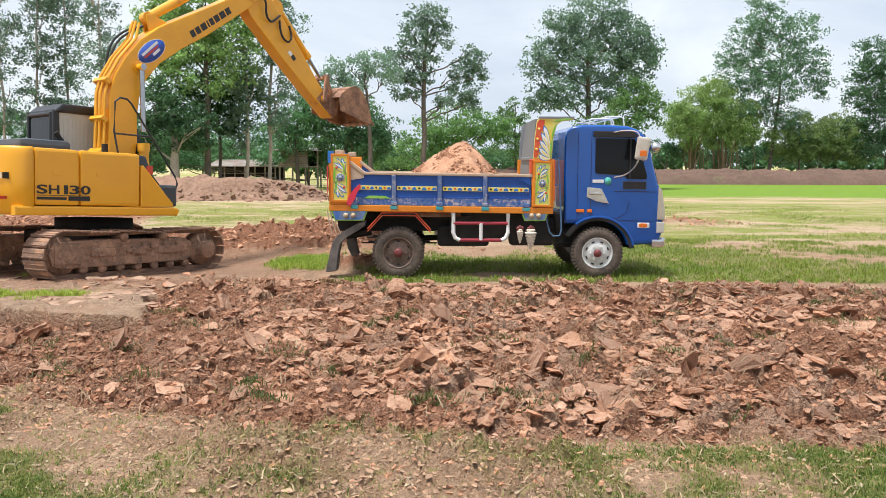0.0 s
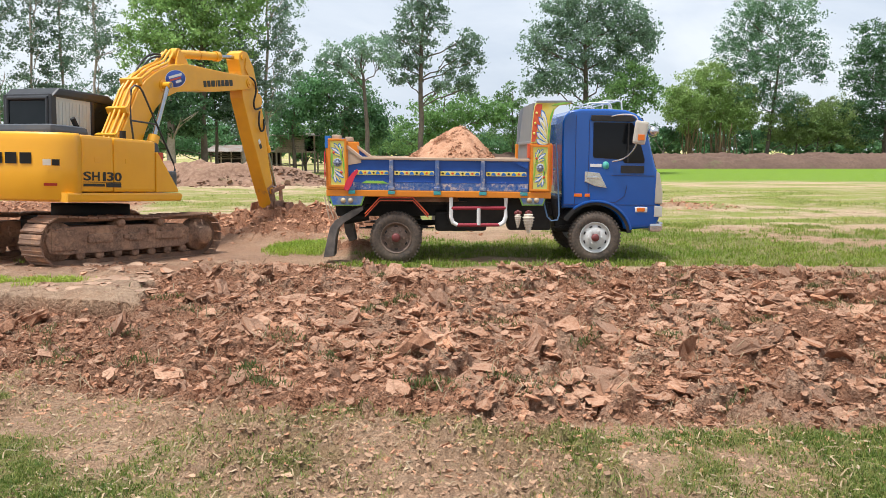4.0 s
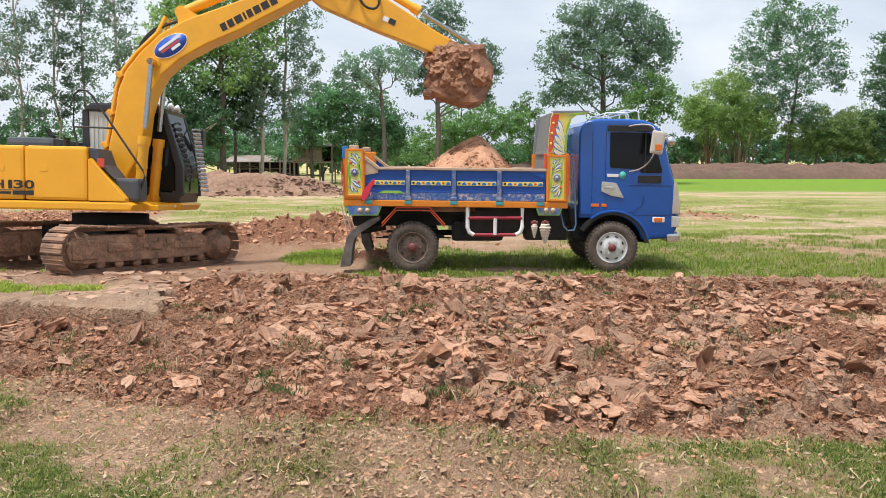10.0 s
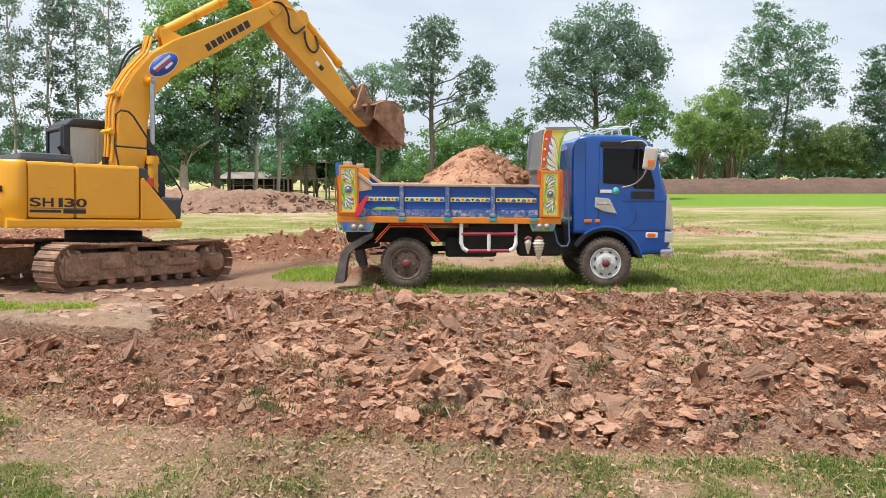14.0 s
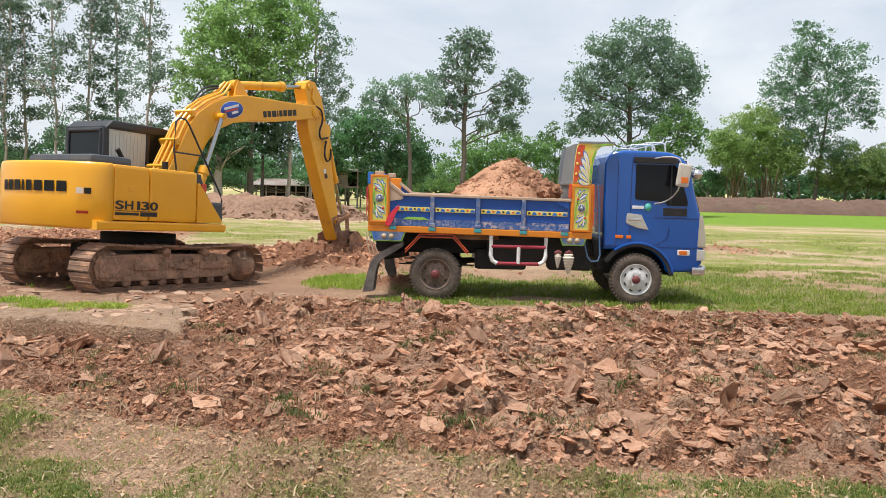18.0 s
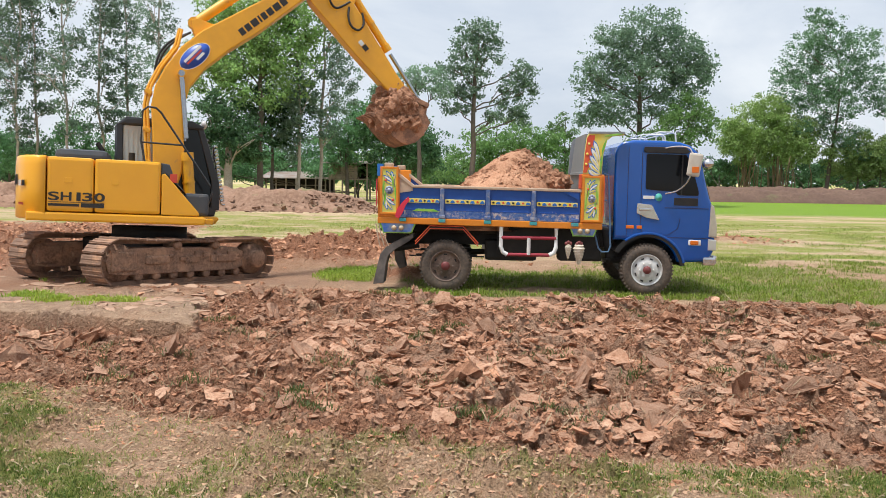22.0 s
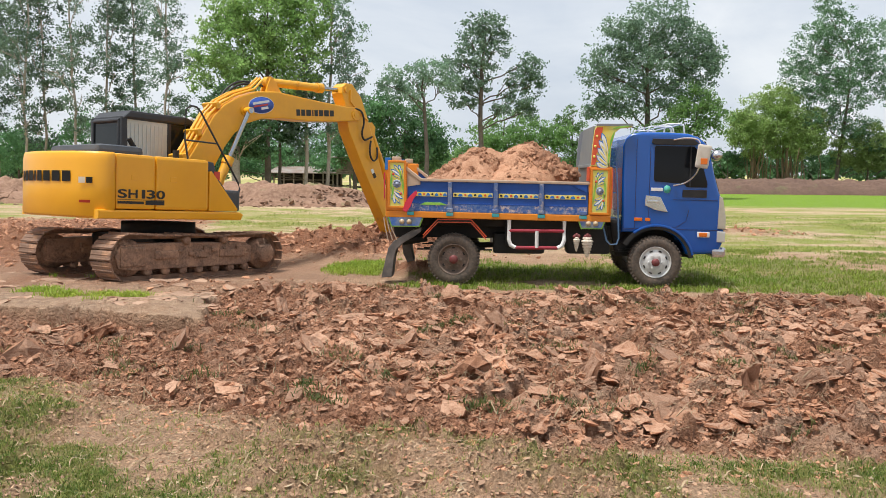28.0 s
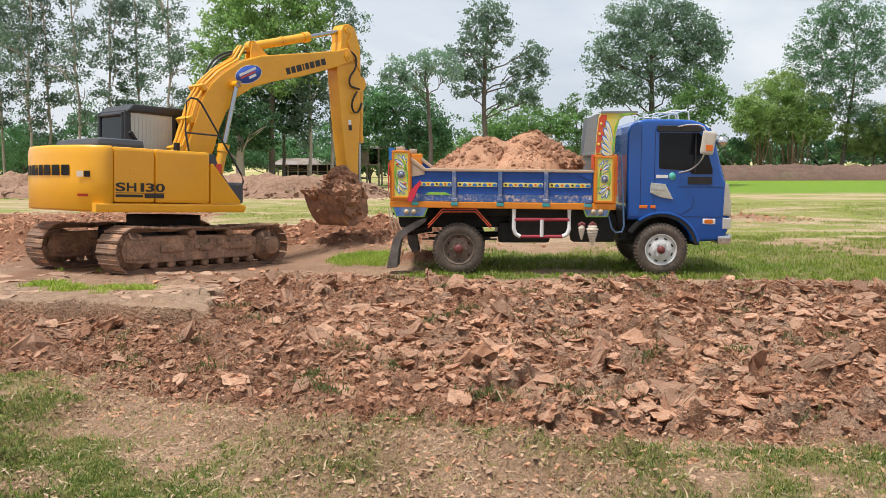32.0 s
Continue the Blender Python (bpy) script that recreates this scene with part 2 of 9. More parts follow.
def grain(x, y, size, seed=0):
    """Smooth noise, 0 to 1, with lumps of that size."""
    x, y = np.asarray(x, float) / size, np.asarray(y, float) / size
    ix, iy = np.floor(x), np.floor(y)
    fx, fy = x - ix, y - iy
    fx, fy = fx * fx * (3 - 2 * fx), fy * fy * (3 - 2 * fy)
    a, b, c, d = hash2(ix, iy, seed), hash2(ix + 1, iy, seed), hash2(ix, iy + 1, seed), hash2(ix + 1, iy + 1, seed)
    return (a * (1 - fx) + b * fx) * (1 - fy) + (c * (1 - fx) + d * fx) * fy


def fade(v, lo, hi):
    t = np.clip((v - lo) / (hi - lo), 0, 1)
    return t * t * (3 - 2 * t)


def slab_edge(x, y):
    """1 on the compact crust that ends in a broken lip, 0 on the turned soil before it."""
    rag = (grain(x, y, 0.35, 14) - 0.5) * 0.16 + (grain(x, y, 0.09, 15) - 0.5) * 0.06
    lip = 8.74 + 0.27 * (-3.05 - x) + rag
    return fade(-x - 3.05 - 0.3 * (y - 8.77) + rag, -0.02, 0.03) * fade(y, lip - 0.012, lip + 0.018)


def ploughed(x, y):
    """How far the ground at a place is turned over: 0 or 1, soft and ragged at the edges."""
    rag = (grain(x, y, 0.7, 3) - 0.5) * 0.55 + (grain(x, y, 0.22, 4) - 0.5) * 0.4
    near = np.interp(x, [-9.0, -5.4, -4.4, -3.35, -2.57, -1.83, -1.19, -0.43, 0.33, 2.2, 9.0], [8.6, 7.6, 7.12, 6.6, 6.24, 5.95, 5.72, 5.62, 5.35, 5.2, 5.1])
    far = np.interp(x, [-3.7, -2.8, -1.45, 0.28, 2.75, 5.6, 9.0], [11.6, 12.55, 12.4, 12.1, 12.06, 11.9, 11.8])
    return fade(y + rag, near - 0.12, near + 0.2) * (1 - fade(y + rag * 0.6, far - 0.2, far + 0.2)) * (1 - slab_edge(x, y))


def shards(x, y, size, seed, tilt, wild=0.5):
    """Broken plates: each cell of a scattered pattern is a plane of its own, tipped its own way. Height, and a random number for each plate."""
    x = x + (grain(x, y, size * 0.7, seed + 5) - 0.5) * size * 0.5
    y = y + (grain(x, y, size * 0.7, seed + 6) - 0.5) * size * 0.5
    u, v = np.asarray(x, float) / size, np.asarray(y, float) / size * 1.25
    iu, iv = np.floor(u), np.floor(v)
    best, other, out, tone = np.full(u.shape, 1e9), np.full(u.shape, 1e9), np.zeros(u.shape), np.zeros(u.shape)
    for a in (-1, 0, 1):
        for b in (-1, 0, 1):
            cu, cv = iu + a, iv + b
            du, dv = u - cu - 0.5 - 0.9 * (hash2(cu, cv, seed) - 0.5), v - cv - 0.5 - 0.9 * (hash2(cu, cv, seed + 1) - 0.5)
            d = du * du + dv * dv
            sx, sy = (hash2(cu, cv, seed + 2) - 0.5) * tilt, (hash2(cu, cv, seed + 3) - 0.35) * tilt
            r = hash2(cu, cv, seed + 4)
            h = (sx * du + sy * dv) * size + (r - 0.5) * size * wild
            near = d < best
            other = np.where(near, best, np.minimum(other, d))
            best, out, tone = np.where(near, d, best), np.where(near, h, out), np.where(near, r, tone)
    gap = 1 - fade(np.sqrt(other) - np.sqrt(best), 0.0, 0.14)
    return out - gap * size * 0.28, tone


def spoil(x, y):
    """Height of the loose soil dug up round the excavator."""
    a = 0.30 * np.exp(-(((x + 3.6) / 2.3) ** 2 + ((y - 18.6) / 1.5) ** 2))
    b = 0.22 * np.exp(-(((x + 2.3) / 1.6) ** 2 + ((y - 19.3) / 1.3) ** 2))
    c = 0.30 * np.exp(-(((x + 10.5) / 3.2) ** 2 + ((y - 18.5) / 2.0) ** 2))
    d = 0.10 * np.exp(-(((x + 4.6) / 1.6) ** 2 + ((y - 12.3) / 0.8) ** 2))
    e = 0.13 * np.exp(-(((x - 8.2) / 1.2) ** 2 + ((y - 25.8) / 1.3) ** 2)) + 0.16 * np.exp(-(((x + 1.25) / 0.45) ** 2 + ((y - 14.7) / 0.4) ** 2))
    return (a + b + c + d + e) * (0.35 + 0.8 * grain(x, y, 0.55, 8) + 0.5 * grain(x, y, 0.2, 18))


def churned(x, y):
    """1 on the driven and dug-over ground behind the excavator."""
    rag = (grain(x, y, 1.3, 44) - 0.5) * 1.6
    return fade(-x + rag, 8.6, 9.6) * fade(y + rag, 14.0, 15.5) * (1 - fade(y + rag, 26, 30))


def height(x, y):
    x, y = np.asarray(x, float), np.asarray(y, float)
    p = ploughed(x, y)
    calm = 0.45 + 0.55 * fade(x + 0.25 * y, -0.5, 1.5)
    big, _ = shards(x, y, 0.27, 301, 1.7, 0.62)
    mid, _ = shards(x, y, 0.12, 311, 1.9, 0.85)
    small, _ = shards(x, y, 0.055, 321, 1.8, 0.9)
    where = fade(grain(x, y, 0.45, 33), 0.35, 0.6)
    lumps = 0.12 * grain(x, y, 0.7, 1) + 0.8 * calm * big * where + 0.55 * mid + 0.45 * small + 0.02
    lumps = lumps * fade(p, 0.0, 0.7)
    step = 0.17 * slab_edge(x, y) * (1 - fade(y, 9.4, 12.5))
    under = np.exp(-(((x - 1.0) / 3.4) ** 6 + ((y - 14.0) / 1.7) ** 6))
    z = p * (lumps - 0.05 - 0.06 * fade(-x - 0.4 * (y - 7), 2.2, 3.2)) + step + spoil(x, y) + np.clip(spoil(x, y) * 8, 0, 1) * shards(x, y, 0.3, 341, 1.6, 0.6)[0] * 0.7 + churned(x, y) * (0.16 * grain(x, y, 0.9, 45) + 0.14 * grain(x, y, 0.35, 46) - 0.08) + (1 - under) * 0.05 * (grain(x, y, 1.9, 7) - 0.5) * fade(y, 3, 5) * (1 - fade(y, 45, 70))
    clotted = fade(grain(x, y, 0.8, 34) + 0.3 * grain(x, y, 0.2, 35) - 0.02 + 0.7 * np.exp(-((x - 0.4) / 0.7) ** 2 - ((y - 4.9) / 0.5) ** 2), 0.40, 0.78) * fade(y, 3.5, 4.2) * (1 - fade(y, 8, 10))
    z = z + (1 - p) * (0.012 * (grain(x, y, 0.16, 9) - 0.5) + 0.022 * fade(grain(x, y, 0.5, 47) + 0.3 * grain(x, y, 0.12, 48), 0.6, 0.66) * fade(-x, 2.0, 3.0) * fade(y, 8.8, 9.2) * (1 - fade(y, 12.5, 14)) + clotted * (1.2 * small + 0.6 * mid + 0.016))
    ex = np.exp(-(((x + 5.87) / 2.6) ** 4 + ((y - 14.0) / 2.2) ** 4))
    z = z * (1 - ex) + ex * (0.012 * grain(x, y, 0.2, 12) + np.clip(-0.0211 * (x + 5.87) - 0.0467 * (y - 14.0), -0.1, 0.1) - 0.02)
    return z


def grassy(x, y):
    """How green a place is, 0 to 1."""
    n = 0.45 * grain(x, y, 0.9, 21) + 0.35 * grain(x, y, 0.32, 22) + 0.2 * grain(x, y, 0.12, 23)
    spot = lambda cx, cy, rx, ry: np.exp(-(((x - cx) / rx) ** 2 + ((y - cy) / ry) ** 2))
    left = fade(-x - np.interp(y, [4.4, 4.6, 5.1, 5.9, 6.4, 7.0], [1.55, 1.9, 2.45, 2.65, 3.1, 4.0]), -0.35, 0.35)
    right = fade(x, -0.2, 0.9) * fade(5.35 - y, -0.1, 0.3)
    fore = fade(7.3 - y, -0.3, 0.3) * np.clip(0.18 + 0.52 * left + 0.95 * right + 0.55 * spot(-2.2, 6.3, 0.25, 0.18) + 0.6 * spot(-1.35, 5.75, 0.35, 0.14) + 0.6 * spot(-0.45, 5.6, 0.4, 0.16) + 0.65 * spot(0.1, 5.45, 0.4, 0.16) + 0.3 * spot(-0.95, 4.8, 0.5, 0.25) + 0.5 * spot(-1.85, 4.45, 0.3, 0.2), 0, 0.95)
    strip = fade(y, 12.35, 12.7) * (1 - fade(y, 17.5, 20.0)) * (0.2 + 0.8 * fade(x, -1.9, -0.4))
    lawn = 0.9 * spot(-2.3, 14.9, 0.9, 1.2) + 0.95 * spot(-5.5, 10.3, 0.32, 0.2) + 0.95 * spot(-4.75, 10.45, 0.38, 0.2) + 0.85 * spot(-6.1, 10.85, 0.35, 0.2) + 0.7 * spot(-7.3, 10.6, 0.5, 0.2) + 0.9 * spot(-2.95, 12.15, 0.3, 0.25)
    field = fade(y, 17.0, 20.0) * np.clip(0.80 + 1.1 * (grain(x, y, 7.0, 25) - 0.45) + 0.9 * (grain(x * 0.45, y, 1.6, 26) - 0.5) + 0.7 * (grain(x * 0.5, y, 0.5, 27) - 0.5), 0, 1)
    bare = 1.3 * fade(grain(x * 0.5, y, 0.9, 28) * 0.6 + grain(x * 0.5, y, 2.6, 29) * 0.5, 0.47, 0.66) * np.exp(-(((x - 9.0) / 6.0) ** 2 + ((y - 22.5) / 5.0) ** 2)) + np.exp(-(((x - 9.5) / 2.2) ** 2 + ((y - 15.4) / 0.9) ** 2)) + 0.8 * np.exp(-(((x - 1.2) / 1.6) ** 2 + ((y - 13.3) / 0.35) ** 2)) + 1.1 * np.exp(-(((x - 1.2) / 1.9) ** 4 + ((y - 17.3) / 0.9) ** 2))
    dug = np.clip(spoil(x, y) * 7, 0, 1)
    g = np.maximum.reduce([fore, strip, lawn, field]) * (1 - np.clip(bare, 0, 1) * 0.8) * (1 - dug) * (1 - churned(x, y))
    rough = np.where(y < 8, 1.9 - 0.7 * right, 0.8)
    return fade(g * 0.75 + 0.31 + (n - 0.5) * rough, 0.60, np.where(y < 8, 1.25, 0.95)) * (1 - ploughed(x, y))


def spaced(parts):
    out = []
    for a, b, s in parts:
        out += list(np.arange(a, b - 1e-6, s))
    return np.array(out + [parts[-1][1]])


def build_ground():
    xs = spaced([(-1500, -200, 130), (-200, -60, 14), (-60, -18, 1.6), (-18, -14, 0.25), (-14, -8.5, 0.15), (-8.5, -4.5, 0.04), (-4.5, 5.5, 0.025), (5.5, 8.5, 0.04), (8.5, 14, 0.15), (14, 60, 1.6), (60, 200, 14), (200, 1500, 130)])
    ys = spaced([(-400, -20, 95), (-20, -6, 1.5), (-6, 3, 0.3), (3, 4.2, 0.1), (4.2, 9.0, 0.025), (9.0, 12.8, 0.036), (12.8, 22, 0.11), (22, 32, 0.25), (32, 50, 0.7), (50, 110, 2.5), (110, 300, 19), (300, 2500, 220)])
    X, Y = np.meshgrid(xs, ys)
    Z = height(X, Y)
    nx, ny = len(xs), len(ys)
    me = bpy.data.meshes.new("ground")
    idx = np.arange(nx * ny).reshape(ny, nx)
    quads = np.stack([idx[:-1, :-1], idx[:-1, 1:], idx[1:, 1:], idx[1:, :-1]], -1).reshape(-1, 4)
    me.vertices.add(nx * ny)
    me.vertices.foreach_set("co", np.stack([X, Y, Z], -1).ravel())
    me.loops.add(quads.size)
    me.loops.foreach_set("vertex_index", quads.ravel())
    me.polygons.add(len(quads))
    me.polygons.foreach_set("loop_start", np.arange(0, quads.size, 4))
    me.polygons.foreach_set("loop_total", np.full(len(quads), 4))
    mx, my = X[:-1, :-1].ravel(), Y[:-1, :-1].ravel()
    me.polygons.foreach_set("use_smooth", ploughed(mx, my) < 0.3)
    me.update()
    _, t1 = shards(X, Y, 0.27, 301, 1.7, 0.62)
    _, t2 = shards(X, Y, 0.12, 311, 1.9, 0.85)
    crust = fade(t1, 0.55, 0.8) * fade(grain(X, Y, 0.45, 33), 0.35, 0.6) * (0.35 + 0.65 * fade(X + 0.3 * Y, 0.0, 3.0)) + 0.3 * fade(t2, 0.6, 0.9)
    dug = np.clip(spoil(X, Y) * 8, 0, 1)
    loose = np.maximum.reduce([ploughed(X, Y), dug, churned(X, Y), 0.75 * fade(-X, 1.5, 3.0) * fade(Y, 10.5, 12.0) * (1 - fade(Y, 19, 22)) * grain(X, Y, 0.8, 31)])
    rice = fade(Y + 9 * (grain(X * 0.3, Y, 3.0, 49) - 0.5), 40, 48) * fade(X, 3, 9) * (1 - fade(Y, 84, 90))
    for nm, v in (("turned", loose), ("green", grassy(X, Y)), ("rice", rice), ("crust", np.clip(crust, 0, 1) * ploughed(X, Y)), ("pale", fade(-X, 1.6, 3.2) * fade(Y, 8.5, 9.0) * (1 - fade(Y, 13.5, 16.0))), ("field", fade(Y, 16.5, 21) * (1 - dug) * (1 - churned(X, Y)))):
        me.attributes.new(nm, "FLOAT", "POINT").data.foreach_set("value", v.ravel().astype(np.float32))
    m = bpy.data.materials.new("field_ground")
    m.use_nodes = True
    n, l = m.node_tree.nodes, m.node_tree.links
    b = n["Principled BSDF"]
    b.inputs["Roughness"].default_value = 0.95
    at = n.new("ShaderNodeTexCoord").outputs["Object"]

    def noise_at(s, detail=6.0, lo=0.36, hi=0.64, squeeze=(1.0, 1.0, 1.0)):
        t = n.new("ShaderNodeTexNoise")
        t.inputs["Scale"].default_value, t.inputs["Detail"].default_value, t.inputs["Roughness"].default_value = s, detail, 0.62
        q = n.new("ShaderNodeMapping")
        q.inputs["Scale"].default_value = squeeze
        l.new(at, q.inputs["Vector"]), l.new(q.outputs["Vector"], t.inputs["Vector"])
        r = n.new("ShaderNodeMapRange")
        r.inputs["From Min"].default_value, r.inputs["From Max"].default_value = lo, hi
        l.new(t.outputs["Fac"], r.inputs["Value"])
        return r.outputs["Result"]

    def mixed(fac, a, c):
        x = n.new("ShaderNodeMix")
        x.data_type = "RGBA"
        for v, i in ((fac, x.inputs[0]), (a, x.inputs[6]), (c, x.inputs[7])):
            if hasattr(v, "links"):
                l.new(v, i)
            else:
                i.default_value = (*v, 1)
        return x.outputs[2]

    def attr(name):
        a = n.new("ShaderNodeAttribute")
        a.attribute_name = name
        return a.outputs["Fac"]
    fine, mid, wide = noise_at(75.0), noise_at(7.0), noise_at(1.1)
    packed = mixed(mid, mixed(fine, (0.62, 0.39, 0.235), (0.38, 0.215, 0.12)), mixed(wide, mixed(fine, (0.80, 0.56, 0.375), (0.54, 0.34, 0.205)), mixed(fine, (0.46, 0.265, 0.15), (0.20, 0.108, 0.058))))
    turned = mixed(mid, mixed(fine, (0.44, 0.195, 0.098), (0.20, 0.078, 0.037)), mixed(fine, (0.47, 0.24, 0.135), (0.24, 0.10, 0.05)))
    green = mixed(mid, mixed(fine, (0.15, 0.20, 0.03), (0.24, 0.26, 0.06)), mixed(fine, (0.26, 0.25, 0.07), (0.36, 0.27, 0.12)))
    dry = mixed(wide, mixed(mid, (0.31, 0.33, 0.06), (0.38, 0.35, 0.10)), mixed(mid, (0.24, 0.32, 0.05), (0.45, 0.37, 0.15)))
    paddy = mixed(wide, mixed(mid, (0.19, 0.33, 0.015), (0.25, 0.37, 0.022)), (0.18, 0.31, 0.018))
    sand = mixed(mid, (0.72, 0.56, 0.36), (0.56, 0.41, 0.23))
    chalky = mixed(mid, mixed(fine, (0.68, 0.47, 0.31), (0.46, 0.30, 0.19)), mixed(wide, mixed(fine, (0.56, 0.34, 0.205), (0.40, 0.23, 0.135)), (0.33, 0.215, 0.145)))
    plate = mixed(mid, mixed(fine, (0.46, 0.27, 0.17), (0.36, 0.20, 0.12)), (0.52, 0.33, 0.22))
    c = mixed(attr("pale"), packed, chalky)
    c = mixed(attr("turned"), c, mixed(attr("crust"), turned, plate))
    c = mixed(attr("field"), c, mixed(wide, sand, mixed(mid, sand, packed)))
    streak = noise_at(0.9, 14.0, 0.50, 0.60, (0.5, 1.0, 1.0))
    lush = noise_at(0.16, 6.0, 0.45, 0.6)
    dry = mixed(streak, mixed(lush, dry, mixed(mid, (0.24, 0.33, 0.040), (0.36, 0.38, 0.08))), mixed(fine, (0.56, 0.43, 0.24), (0.43, 0.36, 0.15)))
    c = mixed(attr("green"), c, mixed(attr("field"), green, dry))
    c = mixed(attr("rice"), c, paddy)
    l.new(c, b.inputs["Base Color"])
    k = n.new("ShaderNodeBump")
    k.inputs["Strength"].default_value, k.inputs["Distance"].default_value = 1.0, 0.04
    l.new(noise_at(28.0, 10.0), k.inputs["Height"]), l.new(k.outputs["Normal"], b.inputs["Normal"])
    me.materials.append(m)
    return tagged(new("ground", me), "field of packed earth, turned red soil and thin grass", "ground", kind="structure")


ground = build_ground()


def chunk(seed, flat, points=10, rough=False):
    """An angular lump of clay about 1 m across: a hull of random points, some cut off flat by a spade."""
    rng = np.random.RandomState(seed)
    v = rng.normal(size=(points, 3))
    v /= np.linalg.norm(v, axis=1)[:, None]
    v *= rng.uniform(0.75, 1.05, (points, 1)) * (np.array([0.58, 0.44, 0.22]) if seed % 3 else np.array([0.5, 0.42, 0.36]))
    if flat:
        d = np.array([rng.uniform(-0.5, 0.5), -rng.uniform(0.2, 1.0), rng.uniform(0.5, 1.2)])
        d /= np.linalg.norm(d)
        for d in (d, np.array([rng.uniform(-1, 1), rng.uniform(-1, 1), 0.2])):
            d = d / np.linalg.norm(d)
            over = v @ d - rng.uniform(0.06, 0.14)
            v -= np.clip(over, 0, None)[:, None] * d
    bm = bmesh.new()
    for p in v:
        bm.verts.new(p)
    got = bmesh.ops.convex_hull(bm, input=list(bm.verts))
    drop = [g for g in got["geom_interior"] if isinstance(g, bmesh.types.BMVert)]
    bmesh.ops.delete(bm, geom=drop, context="VERTS")
    bmesh.ops.dissolve_limit(bm, angle_limit=radians(7), verts=list(bm.verts), edges=list(bm.edges))
    bmesh.ops.triangulate(bm, faces=list(bm.faces))
    if rough:
        bmesh.ops.subdivide_edges(bm, edges=list(bm.edges), cuts=1, use_grid_fill=True)
        bmesh.ops.triangulate(bm, faces=list(bm.faces))
        for q in bm.verts:
            q.co += 0.04 * noise.noise_vector(q.co * 7 + Vector((seed, 0, 0)))
    me = bpy.data.meshes.new("clod")
    bm.to_mesh(me)
    bm.free()
    me.materials.append(slab_soil)
    return me


def plate(seed, corners, fine):
    """A broken slab of dried clay about 1 m across: a pale flat top with a ragged outline, and rough red sides that draw in below."""
    rng = np.random.RandomState(seed)
    a = (np.arange(corners) + rng.uniform(-0.36, 0.36, corners)) * 2 * np.pi / corners
    r = rng.uniform(0.30, 0.60, corners)
    thick = rng.uniform(0.08, 0.26)
    bend, tip = rng.uniform(-0.10, 0.10, 2), rng.uniform(-0.06, 0.06, 2)
    wide = rng.uniform(0.62, 0.95)

    def at(k, z, jig):
        x, y = r * k * np.cos(a) + rng.normal(0, jig, corners), wide * r * k * np.sin(a) + rng.normal(0, jig, corners)
        return np.column_stack([x, y, z + bend[0] * x * x * 2 + bend[1] * x * y * 2 + tip[0] * x + tip[1] * y + rng.normal(0, jig, corners)])
    rows = [at(1.0, 0.0, 0.022)]
    if fine:
        rows = [at(0.55, 0.02, 0.035)] + rows + [at(0.98, -thick * 0.5, 0.035)]
    rows.append(at(rng.uniform(0.55, 0.85), -thick, 0.05))
    V = np.concatenate(rows)
    F, M = [], []
    for k in range(1, corners - 1):
        F.append((0, k, k + 1)), M.append(0)
    for q in range(len(rows) - 1):
        for k in range(corners):
            u, v = q * corners + k, q * corners + (k + 1) % corners
            F += [(u, u + corners, v), (v, u + corners, v + corners)]
            M += [0, 0] if fine and q == 0 else [1, 1]
    base = (len(rows) - 1) * corners
    for k in range(1, corners - 1):
        F.append((base, base + k + 1, base + k)), M.append(1)
    return V, np.array(F), np.array(M)


def plate_mesh(seed, corners):
    V, F, M = plate(seed, corners, True)
    me = mesh_of("clod", V.tolist(), F.tolist(), [slab_soil, broken_soil])
    me.polygons.foreach_set("material_index", M)
    return me


CHUNKS = [chunk(100 + i, i % 4 != 3, 7 + i % 4, True) for i in range(14)]
CRUMBS = [chunk(200 + i, i % 2 == 0, 7) for i in range(10)]
SLABS = [plate(400 + i, 6 + i % 5, True) for i in range(24)]
CHIPS = [plate(440 + i, 4 + i % 3, False) for i in range(16)]
SLAB_MESHES = [plate_mesh(470 + i, 8 + i % 4) for i in range(22)]
flake_soil = surface("dried_mud_flake", (0.44, 0.28, 0.175), 0.95, second=(0.31, 0.185, 0.112), scale=4.0, amount=0.9, third=(0.20, 0.115, 0.07), third_scale=40, spread=0.45)
crumb_soil = surface("dry_crumb_soil", (0.44, 0.27, 0.165), 0.95, second=(0.24, 0.135, 0.08), scale=3.0, spread=0.5)


def raw(me):
    v = np.empty(len(me.vertices) * 3)
    me.vertices.foreach_get("co", v)
    f = np.array([p.vertices[:] for p in me.polygons])
    return v.reshape(-1, 3), f, np.zeros(len(f), int)


RAW, FINE = [raw(c) for c in CHUNKS], [raw(c) for c in CRUMBS]


def turns(rng, n):
    """Random turns as n 3 x 3 matrices: any heading, tipped a little."""
    a, b, c = rng.uniform(0, 2 * np.pi, n), rng.normal(0.2, 0.55, n), rng.normal(0, 0.5, n)
    ca, sa, cb, sb, cc, sc = np.cos(a), np.sin(a), np.cos(b), np.sin(b), np.cos(c), np.sin(c)
    o, z = np.ones(n), np.zeros(n)
    rz = np.stack([ca, -sa, z, sa, ca, z, z, z, o], -1).reshape(n, 3, 3)
    rx = np.stack([o, z, z, z, cb, -sb, z, sb, cb], -1).reshape(n, 3, 3)
    ry = np.stack([cc, z, sc, z, o, z, -sc, z, cc], -1).reshape(n, 3, 3)
    return rx @ ry @ rz


